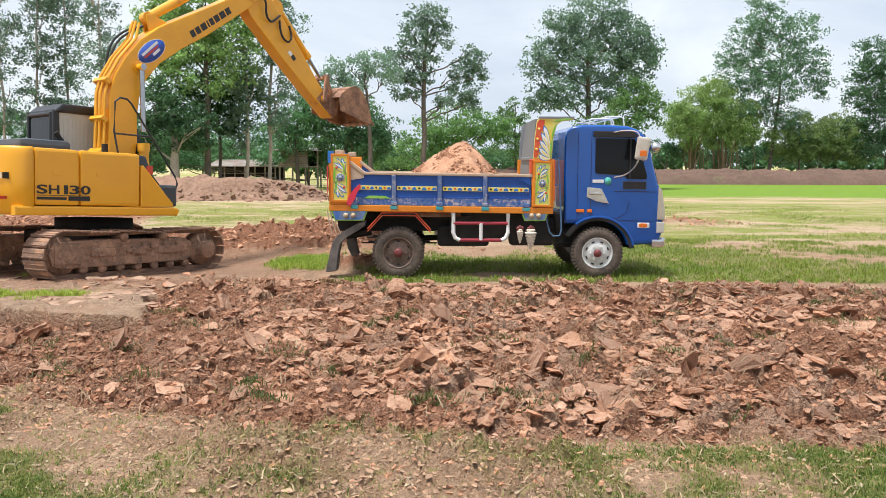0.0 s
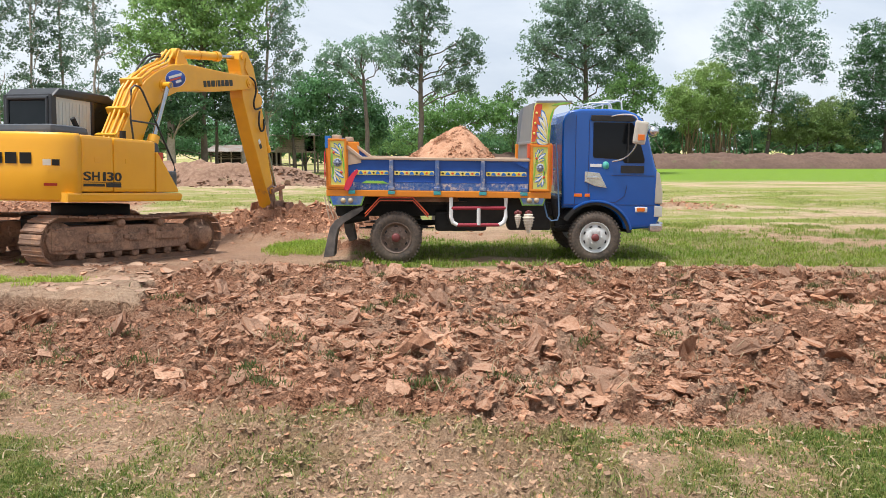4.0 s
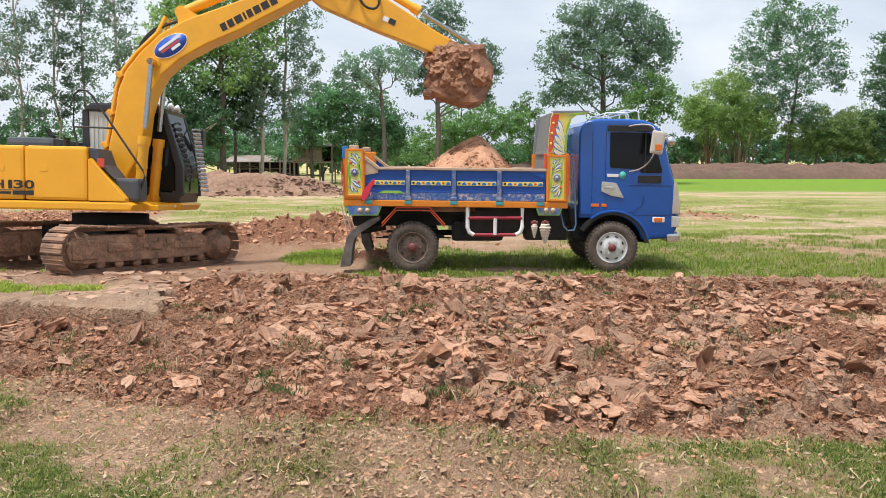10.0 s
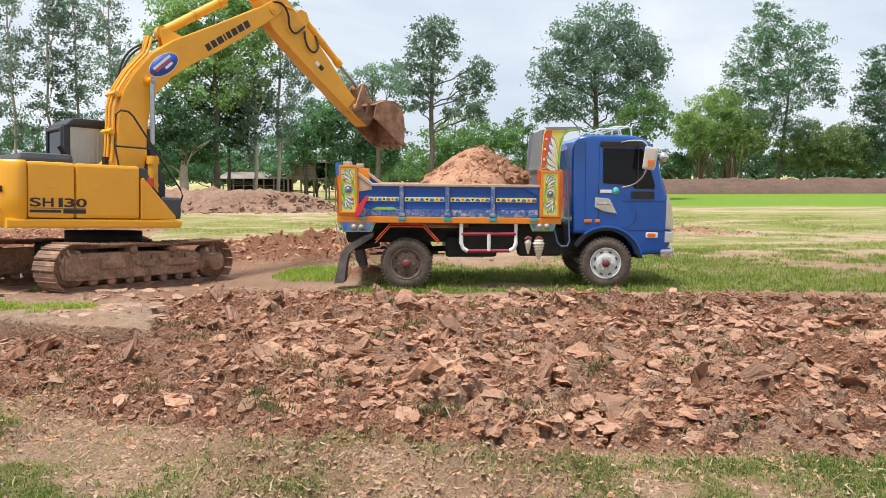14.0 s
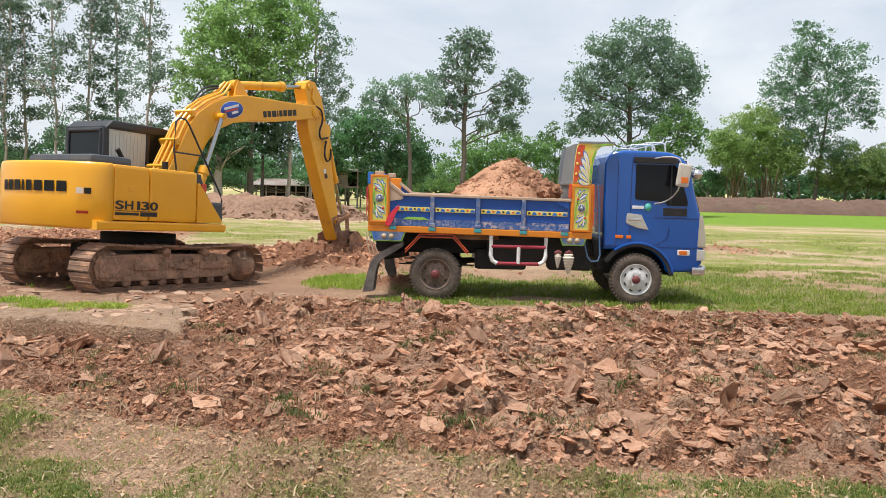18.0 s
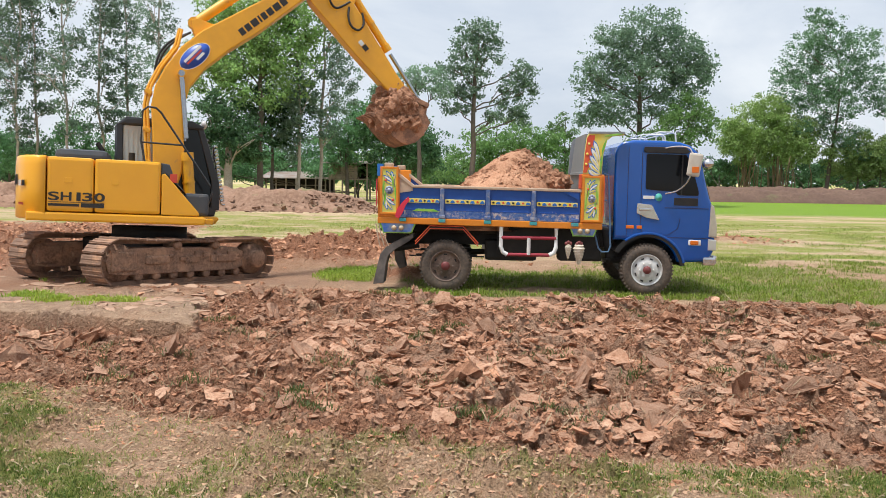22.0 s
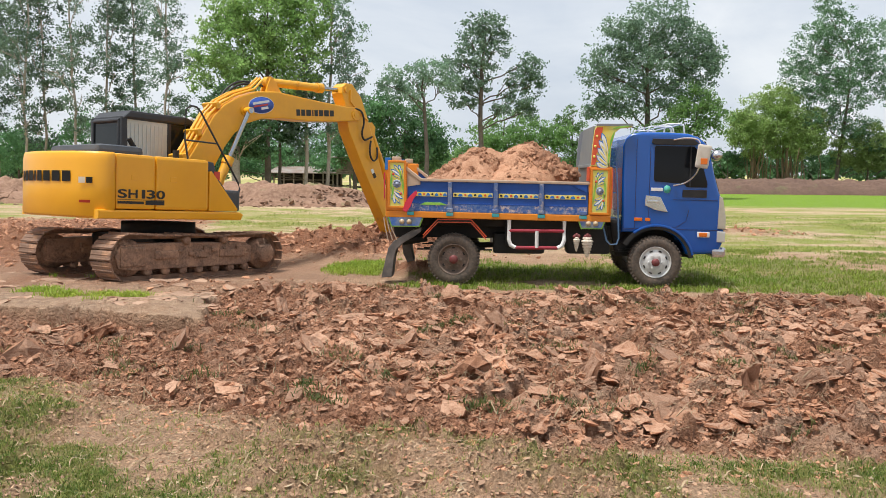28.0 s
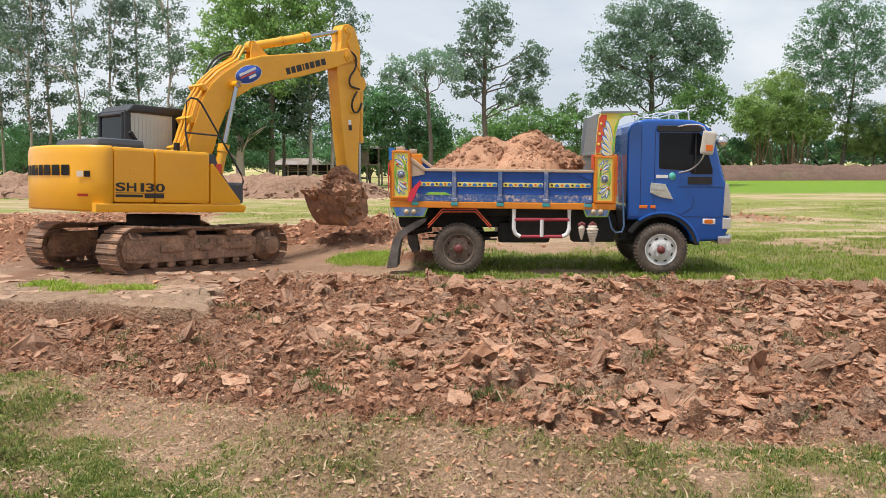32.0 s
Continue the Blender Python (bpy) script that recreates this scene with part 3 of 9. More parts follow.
def scatter(name, places, sizes, mat, seed, flatten=1.0, sink=0.12, forms=None):
    """One mesh of many lumps at those places."""
    rng = np.random.RandomState(seed)
    verts, faces, looks, at = [], [], [], 0
    R = turns(rng, len(places))
    forms = forms or FINE
    pick = rng.randint(0, len(forms), len(places))
    for k, (v0, f0, m0) in enumerate(forms):
        m = pick == k
        if not m.any():
            continue
        s = sizes[m][:, None, None] * np.array([1, 1, flatten])
        v = np.einsum("nij,vj->nvi", R[m], v0) * s + places[m][:, None, :]
        v[:, :, 2] += (sizes[m] * sink)[:, None]
        f = f0[None] + (np.arange(m.sum()) * len(v0))[:, None, None] + at
        verts.append(v.reshape(-1, 3)), faces.append(f.reshape(-1, 3)), looks.append(np.tile(m0, int(m.sum())))
        at += v.shape[0] * v.shape[1]
    V, F = np.concatenate(verts), np.concatenate(faces)
    me = bpy.data.meshes.new(name)
    me.vertices.add(len(V)), me.vertices.foreach_set("co", V.ravel())
    me.loops.add(F.size), me.loops.foreach_set("vertex_index", F.ravel())
    me.polygons.add(len(F)), me.polygons.foreach_set("loop_start", np.arange(0, F.size, 3)), me.polygons.foreach_set("loop_total", np.full(len(F), 3))
    me.update(calc_edges=True)
    for one in mat if isinstance(mat, (list, tuple)) else [mat]:
        me.materials.append(one)
    me.polygons.foreach_set("material_index", np.concatenate(looks))
    me.shade_flat()
    return me


def throw(rng, n, x0, x1, y0, y1, where, power=1.0):
    """n random places in a box, kept with the chance that where(x, y) gives."""
    out = np.empty((0, 2))
    while len(out) < n:
        x, y = rng.uniform(x0, x1, n * 3), y0 + (y1 - y0) * rng.uniform(0, 1, n * 3) ** power
        keep = rng.uniform(0, 1, n * 3) < where(x, y)
        out = np.concatenate([out, np.stack([x, y], -1)[keep]])
    return out[:n]


def build_clods():
    rng = np.random.RandomState(5)
    reach = lambda x, y: ploughed(x, y) * (np.abs(x) < 0.72 * y + 0.6) * (1 - 0.3 * slab_edge(x, y + 0.12))
    dry = lambda x, y: reach(x, y) * (0.3 + 0.7 * fade(x + 0.3 * y, 0.0, 3.0))
    slabby = lambda x, y: dry(x, y) * (0.15 + 0.85 * fade(grain(x, y, 0.8, 37) * 0.7 + grain(x, y, 0.3, 38) * 0.3, 0.3, 0.62))
    clay = [slab_soil, broken_soil]
    for k, (n, lo, hi, mat, sink, flat, where, forms, power) in enumerate((
            (28000, 0.012, 0.042, broken_soil, 0.3, 0.8, reach, FINE, 1.4), (28000, 0.022, 0.085, broken_soil, 0.12, 0.9, reach, CHIPS, 1.3), (2400, 0.06, 0.20, broken_soil, 0.0, 0.7, reach, RAW, 1.2),
            (5200, 0.05, 0.14, clay, 0.10, 0.7, slabby, SLABS, 1.3), (1900, 0.10, 0.23, clay, 0.10, 0.65, slabby, SLABS, 1.2), (300, 0.18, 0.32, clay, 0.12, 0.6, slabby, SLABS, 1.1))):
        p = throw(rng, n, -9, 9, 5.0, 12.6, where if hi < 0.2 else lambda x, y, w=where: w(x, y) * ploughed(x, y - 0.2), power)
        z = height(p[:, 0], p[:, 1])
        s = rng.uniform(0, 1, n) ** 2.2 * (hi - lo) + lo
        ob = new("loose_clods", scatter("loose_clods", np.column_stack([p, z]), s, mat, 20 + k, flat, sink, forms))
        ob.parent = ground
        tagged(ob, "broken clods of turned red clay", kind="stuff")
    flats = lambda x, y: fade(-x, 2.6, 3.6) * (1 - ploughed(x, y)) * (1 - grassy(x, y)) * fade(y, 8.9, 9.3) * (1 - fade(y, 12.0, 13.6)) * fade(grain(x, y, 0.6, 49), 0.35, 0.6)
    p = throw(rng, 200, -9, -2.6, 9.3, 13.6, flats, 1.0)
    s = rng.uniform(0, 1, 200) ** 2 * 0.30 + 0.06
    ob = new("crust_flakes", scatter("crust_flakes", np.column_stack([p, height(p[:, 0], p[:, 1])]), s, [pale_crust, broken_soil], 46, 0.22, 0.03, SLABS))
    ob.parent = ground
    tagged(ob, "thin flakes of pale dried crust", kind="stuff")
    p = throw(rng, 300, -7, 7, 5.2, 11.8, lambda x, y: slabby(x, y) * (ploughed(x, y) > 0.85) * ploughed(x, y - 0.25), 1.1)
    R = turns(rng, 300)
    for i, (x, y) in enumerate(p):
        c = new("clod", SLAB_MESHES[rng.randint(0, len(SLAB_MESHES))])
        c.parent = ground
        s = (0.17 + 0.26 * rng.uniform() ** 2.5) * (0.9 + 0.04 * (y - 5))
        c.matrix_basis = Matrix.Translation((x, y, float(height(x, y)) + s * 0.12)) @ Matrix(R[i].tolist()).to_4x4() @ Matrix.Diagonal((s * rng.uniform(0.9, 1.25), s, s * rng.uniform(0.6, 1.0), 1))
    fore = lambda x, y: (1 - ploughed(x, y)) * (np.abs(x) < 0.7 * y) * (0.25 + 0.75 * fade(grain(x, y, 0.5, 36), 0.4, 0.7))
    p = throw(rng, 10000, -4.5, 4.5, 4.1, 7.0, fore, 1.4)
    s = rng.uniform(0, 1, len(p)) ** 4 * 0.04 + 0.006
    ob = new("fine_crumbs", scatter("fine_crumbs", np.column_stack([p, height(p[:, 0], p[:, 1])]), s, crumb_soil, 43, 0.6, 0.0))
    ob.parent = ground
    tagged(ob, "fine crumbs of dry soil", kind="stuff")
    p = throw(rng, 6500, -4.5, 4.5, 4.1, 7.2, lambda x, y: fore(x, y) * (1 - 0.6 * grassy(x, y)), 1.3)
    s = rng.uniform(0, 1, len(p)) ** 3 * 0.05 + 0.014
    ob = new("dirt_flakes", scatter("dirt_flakes", np.column_stack([p, height(p[:, 0], p[:, 1])]), s, flake_soil, 47, 0.45, 0.02, CHIPS))
    ob.parent = ground
    tagged(ob, "flakes of dried trodden mud", kind="stuff")
    brink = lambda x, y: (1 - ploughed(x, y)) * (np.abs(x) < 0.7 * y) * (ploughed(x, y + 0.45) * 0.9 + 0.25 * ploughed(x, y + 1.0) + 0.9 * np.exp(-((x - 0.4) / 0.8) ** 2 - ((y - 4.9) / 0.4) ** 2))
    p = throw(rng, 2600, -5.5, 5.5, 4.2, 8.5, brink, 1.0)
    s = rng.uniform(0, 1, len(p)) ** 3 * 0.08 + 0.015
    ob = new("stray_clods", scatter("stray_clods", np.column_stack([p, height(p[:, 0], p[:, 1])]), s, clod_soil, 44, 0.6, 0.0))
    ob.parent = ground
    tagged(ob, "stray clods along the edge of the turned soil", kind="stuff")
    # crumbs on the spoil, round the tracks and along the near edge
    where = lambda x, y: np.maximum(np.clip(spoil(x, y) * 5, 0, 1), 0.5 * churned(x, y)) * (1 - np.exp(-(((x + 5.9) / 2.2) ** 4 + ((y - 14.0) / 2.0) ** 4)))
    p = throw(rng, 11000, -17, 10.5, 11, 28, where)
    s = rng.uniform(0, 1, len(p)) ** 3 * 0.22 + 0.025
    ob = new("spoil_lumps", scatter("spoil_lumps", np.column_stack([p, height(p[:, 0], p[:, 1])]), s, clod_soil, 41, 0.8, 0.02))
    ob.parent = ground
    tagged(ob, "lumps of freshly dug red soil", kind="stuff")
    edge = lambda x, y: (1 - ploughed(x, y)) * np.exp(-((y - 5.6 + 0.1 * x) / 0.6) ** 2) * 0.7 + 0.2 * (y < 12.6) + 0.25 * (x < -1) * (y > 10)
    p = throw(rng, 9000, -8, 8, 4.0, 16, edge, 1.6)
    s = rng.uniform(0, 1, len(p)) ** 6 * 0.06 + 0.006
    ob = new("stray_crumbs", scatter("stray_crumbs", np.column_stack([p, height(p[:, 0], p[:, 1])]), s, crumb_soil, 42, 0.5, 0.0))
    ob.parent = ground
    tagged(ob, "stray crumbs of dry soil", kind="stuff")


build_clods()


def blades(name, places, lengths, mat, seed, lean=0.5, width=0.055, per=1):
    """Grass: each blade two triangles, bent outwards."""
    rng = np.random.RandomState(seed)
    n = len(places)
    a = rng.uniform(0, 2 * np.pi, n)
    tip = rng.normal(0, lean, (n, 2))
    w = lengths * width + 0.0012
    dx, dy = np.cos(a) * w, np.sin(a) * w
    base = places
    mid = base + np.column_stack([tip[:, 0] * lengths * 0.3, tip[:, 1] * lengths * 0.3, lengths * 0.6])
    top = base + np.column_stack([tip[:, 0] * lengths, tip[:, 1] * lengths, lengths * np.clip(1 - 0.5 * (tip ** 2).sum(1), 0.25, 1)])
    off = np.column_stack([dx, dy, np.zeros(n)])
    V = np.stack([base - off, base + off, mid + off * 0.8, mid - off * 0.8, top], 1).reshape(-1, 3)
    i = np.arange(n) * 5
    F = np.concatenate([np.stack([i, i + 1, i + 2], -1), np.stack([i, i + 2, i + 3], -1), np.stack([i + 3, i + 2, i + 4], -1)])
    me = bpy.data.meshes.new(name)
    me.vertices.add(len(V)), me.vertices.foreach_set("co", V.ravel())
    me.loops.add(F.size), me.loops.foreach_set("vertex_index", F.ravel())
    me.polygons.add(len(F)), me.polygons.foreach_set("loop_start", np.arange(0, F.size, 3)), me.polygons.foreach_set("loop_total", np.full(len(F), 3))
    me.update(calc_edges=True)
    me.materials.append(mat)
    return me


fresh_grass = leaf_surface("fresh_grass", (0.205, 0.325, 0.030), (0.35, 0.40, 0.065), 0.6)
fore_grass = leaf_surface("trodden_grass", (0.150, 0.240, 0.032), (0.25, 0.30, 0.065), 0.6)
field_blades = leaf_surface("field_grass", (0.27, 0.29, 0.05), (0.42, 0.35, 0.13), 0.5)
dull_grass = leaf_surface("dull_grass", (0.205, 0.235, 0.055), (0.36, 0.305, 0.13), 0.5)
straw = surface("dry_straw", (0.34, 0.255, 0.15), 0.8, second=(0.24, 0.165, 0.095), scale=3.0, spread=0.4)


def clumps(rng, n, per, box_, where, power, radius):
    """Places of blades in n clumps of uneven size."""
    c = throw(rng, n, *box_, where, power)
    k = rng.randint(per // 3, per, n)
    p = np.repeat(c, k, 0)
    return p + rng.normal(0, 1, p.shape) * np.repeat(radius * rng.uniform(0.4, 1.3, n), k)[:, None]


def build_grass():
    rng = np.random.RandomState(9)
    seen = lambda x, y: grassy(x, y) * (np.abs(x) < 0.72 * y + 0.6)
    for nm, n, per, box_, radius, lo, hi, mat, where, power in (
            ("foreground_grass", 3400, 26, (-5.5, 5.5, 4.0, 7.6), 0.040, 0.010, 0.045, fore_grass, lambda x, y: seen(x, y) ** 1.5, 1.1),
            ("foreground_grass", 3400, 18, (-5.5, 5.5, 4.0, 7.6), 0.04, 0.010, 0.05, dull_grass, lambda x, y: seen(x, y) * 0.8 + 0.12 * (np.abs(x) < 0.7 * y) * (1 - ploughed(x, y)), 1.1),
            ("grass_strip", 4200, 16, (-4, 12, 12.2, 19.5), 0.05, 0.02, 0.11, fresh_grass, seen, 1.6),
            ("grass_strip", 2400, 14, (-7, 12, 9.5, 20), 0.06, 0.02, 0.09, dull_grass, seen, 1.3),
            ("field_grass", 5200, 9, (-9, 17, 18.5, 36), 0.16, 0.02, 0.07, field_blades, lambda x, y: grassy(x, y) * (np.abs(x) < 0.72 * y), 1.5),
            ("field_grass", 2400, 9, (-9, 17, 18.5, 36), 0.16, 0.03, 0.10, fresh_grass, lambda x, y: grassy(x, y) ** 2 * (np.abs(x) < 0.72 * y) * fade(grain(x, y, 2.2, 24), 0.4, 0.6), 1.5),
            ("tuft_grass", 620, 26, (-8, -1.9, 9.3, 16.5), 0.075, 0.03, 0.12, fresh_grass, lambda x, y: seen(x, y), 1.0)):
        p = clumps(rng, n, per, box_, where, power, radius)
        p = p[ploughed(p[:, 0], p[:, 1]) < 0.6]
        z = height(p[:, 0], p[:, 1])
        s = rng.uniform(0, 1, len(p)) ** 1.5 * (hi - lo) + lo
        ob = new(nm, blades(nm, np.column_stack([p, z - 0.004]), s, mat, rng.randint(1, 999), 0.65, 0.06))
        tagged(ob, "short green grass growing from the soil" if mat not in (dull_grass, field_blades) else "thin dry grass on bare soil", "grass", kind="stuff")
    # tufts still growing on the turned clods
    n = 64
    c = throw(rng, n, -6, 8, 5.6, 12.0, lambda x, y: ploughed(x, y) * (np.abs(x) < 0.7 * y), 1.0)
    p = np.repeat(c, 90, 0) + rng.normal(0, 1, (n * 90, 2)) * np.repeat(rng.uniform(0.03, 0.09, n), 90)[:, None] * np.array([1.6, 0.7])
    z = height(p[:, 0], p[:, 1]) + 0.05
    ob = new("clod_grass", blades("clod_grass", np.column_stack([p, z]), rng.uniform(0.025, 0.075, len(p)), leaf_surface("shaded_grass", (0.085, 0.115, 0.025), (0.19, 0.165, 0.065), 0.5), 77, 0.8))
    tagged(ob, "tufts of green grass among the turned clods", "grass", kind="stuff")
    p = throw(rng, 2200, -7, 8, 5.2, 12.0, lambda x, y: ploughed(x, y) * (np.abs(x) < 0.7 * y) * fade(grain(x, y, 0.6, 39), 0.45, 0.65), 1.2)
    ob = new("root_strands", blades("root_strands", np.column_stack([p, height(p[:, 0], p[:, 1]) + rng.uniform(0.03, 0.09, len(p))]), 0.04 + 0.09 * rng.uniform(0, 1, len(p)) ** 2, straw, 79, 1.6, 0.03))
    tagged(ob, "dry roots and straw strands among the clods", "litter", kind="stuff")
    p = throw(rng, 2400, -5, 5, 4.0, 7.0, lambda x, y: (1 - ploughed(x, y)) * (np.abs(x) < 0.72 * y), 1.2)
    ob = new("straw_litter", blades("straw_litter", np.column_stack([p, height(p[:, 0], p[:, 1]) + 0.004]), 0.012 + 0.045 * rng.uniform(0, 1, len(p)) ** 3, straw, 78, 2.2, 0.09))
    tagged(ob, "dry straw and leaf litter on the soil", "litter", kind="stuff")
    p = throw(rng, 420, -5, 5, 4.1, 7.2, lambda x, y: (1 - ploughed(x, y)) * (np.abs(x) < 0.72 * y) * (0.35 + grassy(x, y)), 1.2)
    a = rng.uniform(0, 2 * np.pi, len(p))
    c, d = np.column_stack([np.cos(a), np.sin(a)]), np.column_stack([-np.sin(a), np.cos(a)])
    long, wide = rng.uniform(0.012, 0.038, (len(p), 1)), rng.uniform(0.005, 0.012, (len(p), 1))
    z = height(p[:, 0], p[:, 1])[:, None] + 0.006
    lift = rng.uniform(0.0, 0.014, (len(p), 3))
    V = np.stack([np.column_stack([p - c * long, z + lift[:, :1]]), np.column_stack([p + d * wide, z + 0.004]), np.column_stack([p + c * long, z + lift[:, 1:2]]), np.column_stack([p - d * wide, z + lift[:, 2:]])], 1).reshape(-1, 3)
    leaf = surface("dry_leaf", (0.44, 0.34, 0.22), 0.8, second=(0.27, 0.17, 0.10), scale=2.0, spread=0.6)
    me = mesh_of("leaf_litter", V.tolist(), np.arange(len(V)).reshape(-1, 4).tolist(), leaf)
    tagged(new("leaf_litter", me), "pale dry fallen leaves on the soil", "litter", kind="stuff")


build_grass()


def bank(name, label, x0, x1, y, width, tall, seed, mat, cell=0.5, rugged=1.0):
    """A long heap of earth: its own sheet, rounded and lumpy, closed to the ground."""
    xs, ys = np.arange(x0, x1, cell), np.linspace(-width, width, 40)
    X, Yo = np.meshgrid(xs, ys)
    cap = np.clip(1 - (Yo / width) ** 2, 0, 1) ** 0.8
    ends = fade(X, x0, x0 + 4) * (1 - fade(X, x1 - 4, x1))
    Z = tall * cap * ends * (0.85 - 0.2 * rugged + rugged * 0.45 * grain(X, Yo, 5.0, seed) + rugged * 0.5 * (grain(X, Yo, 1.4, seed + 1) - 0.5) + rugged * 0.45 * (grain(X, Yo, 0.6, seed + 2) - 0.5) + 0.25 * (grain(X, Yo, 0.3, seed + 3) - 0.5)) - 0.08
    nx, ny = len(xs), len(ys)
    idx = np.arange(nx * ny).reshape(ny, nx)
    F = np.stack([idx[:-1, :-1], idx[:-1, 1:], idx[1:, 1:], idx[1:, :-1]], -1).reshape(-1, 4)
    me = mesh_of(name, np.stack([X, Yo + y, Z], -1).reshape(-1, 3).tolist(), F.tolist(), mat, True)
    return tagged(new(name, me), label, "earth bank", kind="structure")


bank_soil = surface("weathered_bank_soil", (0.26, 0.15, 0.098), 0.95, second=(0.16, 0.088, 0.056), scale=0.8, amount=0.9, third=(0.34, 0.22, 0.15), third_scale=6.0, dirt=(0.14, 0.16, 0.06), dirt_scale=0.5, dirt_cut=0.58, bump=1.0, bump_scale=5)
far_bank = surface("far_bank_soil", (0.125, 0.075, 0.056), 0.95, second=(0.17, 0.105, 0.075), scale=0.5, amount=0.9, third=(0.085, 0.050, 0.038), third_scale=4.0, dirt=(0.14, 0.14, 0.06), dirt_scale=0.3, dirt_cut=0.56, bump=1.0, bump_scale=4)
bank("earth_bank_1", "long heap of pale reddish earth before the trees", -40, -4.0, 43.0, 2.6, 1.08, 51, bank_soil, 0.2)
bank("earth_bank_2", "low bank of red earth behind the rice field", 3.0, 90, 80.0, 2.6, 1.72, 61, far_bank, 0.4, 0.16)


def bank_clods():
    """Broken lumps lying on the near bank and at its foot."""
    rng = np.random.RandomState(61)
    p = np.column_stack([rng.uniform(-30, -3.5, 1800), 43.0 + rng.normal(-1.2, 1.1, 1800)])
    up = 0.9 * np.clip(1 - ((p[:, 1] - 43.0) / 2.6) ** 2, 0, 1) ** 0.8 * fade(-p[:, 0], 4.0, 8.0)
    s = rng.uniform(0, 1, 1800) ** 3 * 0.5 + 0.12
    ob = new("bank_lumps", scatter("bank_lumps", np.column_stack([p, up]), s, bank_soil, 62, 0.7, 0.0))
    tagged(ob, "weathered lumps of earth on the bank", "soil", kind="stuff")


bank_clods()

# ---- the dump truck ----
cab_blue = surface("glossy_blue_paint", (0.003, 0.076, 0.345), 0.22, second=(0.003, 0.064, 0.295), scale=1.0, amount=0.5, bump=0.012, bump_scale=60, coat=0.5)
board_blue = surface("worn_blue_paint", (0.008, 0.065, 0.30), 0.5, second=(0.015, 0.085, 0.36), scale=5.0, amount=0.6, dirt=(0.42, 0.33, 0.28), dirt_scale=7.0, dirt_cut=0.66, bump=0.06, bump_scale=50)
scraped = surface("scraped_board_edge", (0.012, 0.075, 0.30), 0.6, second=(0.06, 0.14, 0.36), scale=9.0, amount=0.7, third=(0.20, 0.25, 0.36), third_scale=26, dirt=(0.60, 0.48, 0.40), dirt_scale=11.0, dirt_cut=0.515, bump=0.25, bump_scale=30)
worn_stay = surface("worn_stay_paint", (0.06, 0.12, 0.30), 0.6, second=(0.18, 0.22, 0.32), scale=7.0, amount=0.8, dirt=(0.45, 0.37, 0.31), dirt_scale=9.0, dirt_cut=0.52)
rim_mud = surface("muddy_board_rim", (0.50, 0.37, 0.26), 0.8, second=(0.40, 0.30, 0.23), scale=8.0, amount=0.8, dirt=(0.52, 0.33, 0.21), dirt_scale=4.0, dirt_cut=0.52, bump=0.3, bump_scale=30)
orange_paint = surface("orange_paint", (0.72, 0.24, 0.015), 0.4, second=(0.60, 0.18, 0.015), scale=4.0, amount=0.6, dirt=(0.38, 0.24, 0.15), dirt_scale=6.0, dirt_cut=0.66)
yellow_trim = surface("yellow_sign_paint", (0.78, 0.60, 0.07), 0.4, second=(0.72, 0.66, 0.36), scale=9.0, amount=0.7, dirt=(0.48, 0.38, 0.24), dirt_scale=14, dirt_cut=0.60)
white_paint = surface("white_paint", (0.78, 0.78, 0.76), 0.4, second=(0.62, 0.60, 0.56), scale=6.0, amount=0.5)
light_blue = surface("sign_blue_paint", (0.03, 0.20, 0.55), 0.4, second=(0.01, 0.07, 0.35), scale=9.0)
sign_red = surface("sign_red_paint", (0.62, 0.07, 0.03), 0.4, second=(0.7, 0.16, 0.04), scale=9.0)
sign_green = surface("sign_green_paint", (0.16, 0.45, 0.05), 0.4, second=(0.45, 0.62, 0.1), scale=8.0)
teal = surface("teal_hinge_paint", (0.05, 0.32, 0.33), 0.5, dirt=(0.36, 0.28, 0.22), dirt_scale=9, dirt_cut=0.56)
grey_board = surface("grey_headboard_paint", (0.20, 0.21, 0.22), 0.6, second=(0.26, 0.26, 0.25), scale=2.0, dirt=(0.36, 0.28, 0.22), dirt_scale=2.4, dirt_cut=0.62)
chassis_black = surface("black_chassis", (0.010, 0.010, 0.010), 0.7, second=(0.03, 0.024, 0.02), scale=4.0, amount=0.7)
tyre_rubber = surface("dusty_tyre", (0.045, 0.038, 0.033), 0.85, second=(0.13, 0.095, 0.07), scale=3.0, amount=0.7, third=(0.17, 0.12, 0.085), third_scale=20, bump=0.3, bump_scale=30)
rim_brown = surface("muddy_wheel_rim", (0.25, 0.165, 0.12), 0.75, second=(0.12, 0.085, 0.065), scale=9.0, amount=0.9, third=(0.08, 0.06, 0.05), third_scale=24, bump=0.3)
hub_red = surface("dull_red_hub", (0.17, 0.028, 0.028), 0.55, second=(0.11, 0.05, 0.042), scale=16)
rim_white = surface("white_wheel_rim", (0.66, 0.66, 0.64), 0.35, second=(0.45, 0.42, 0.39), scale=7.0, amount=0.6)
bright_metal = surface("chromed_trim", (0.66, 0.66, 0.67), 0.22, 0.9, second=(0.5, 0.5, 0.5), scale=12)
tinted = surface("tinted_glass", (0.006, 0.007, 0.009), 0.08, second=(0.010, 0.011, 0.013), scale=1.0)
tinted.node_tree.nodes["Principled BSDF"].inputs["Specular IOR Level"].default_value = 0.22
lamp_glass = surface("lamp_glass", (0.7, 0.7, 0.68), 0.15, 0.4)
amber = surface("amber_lens", (0.70, 0.16, 0.012), 0.25)
clear_lens = surface("pale_lens", (0.50, 0.38, 0.24), 0.4)
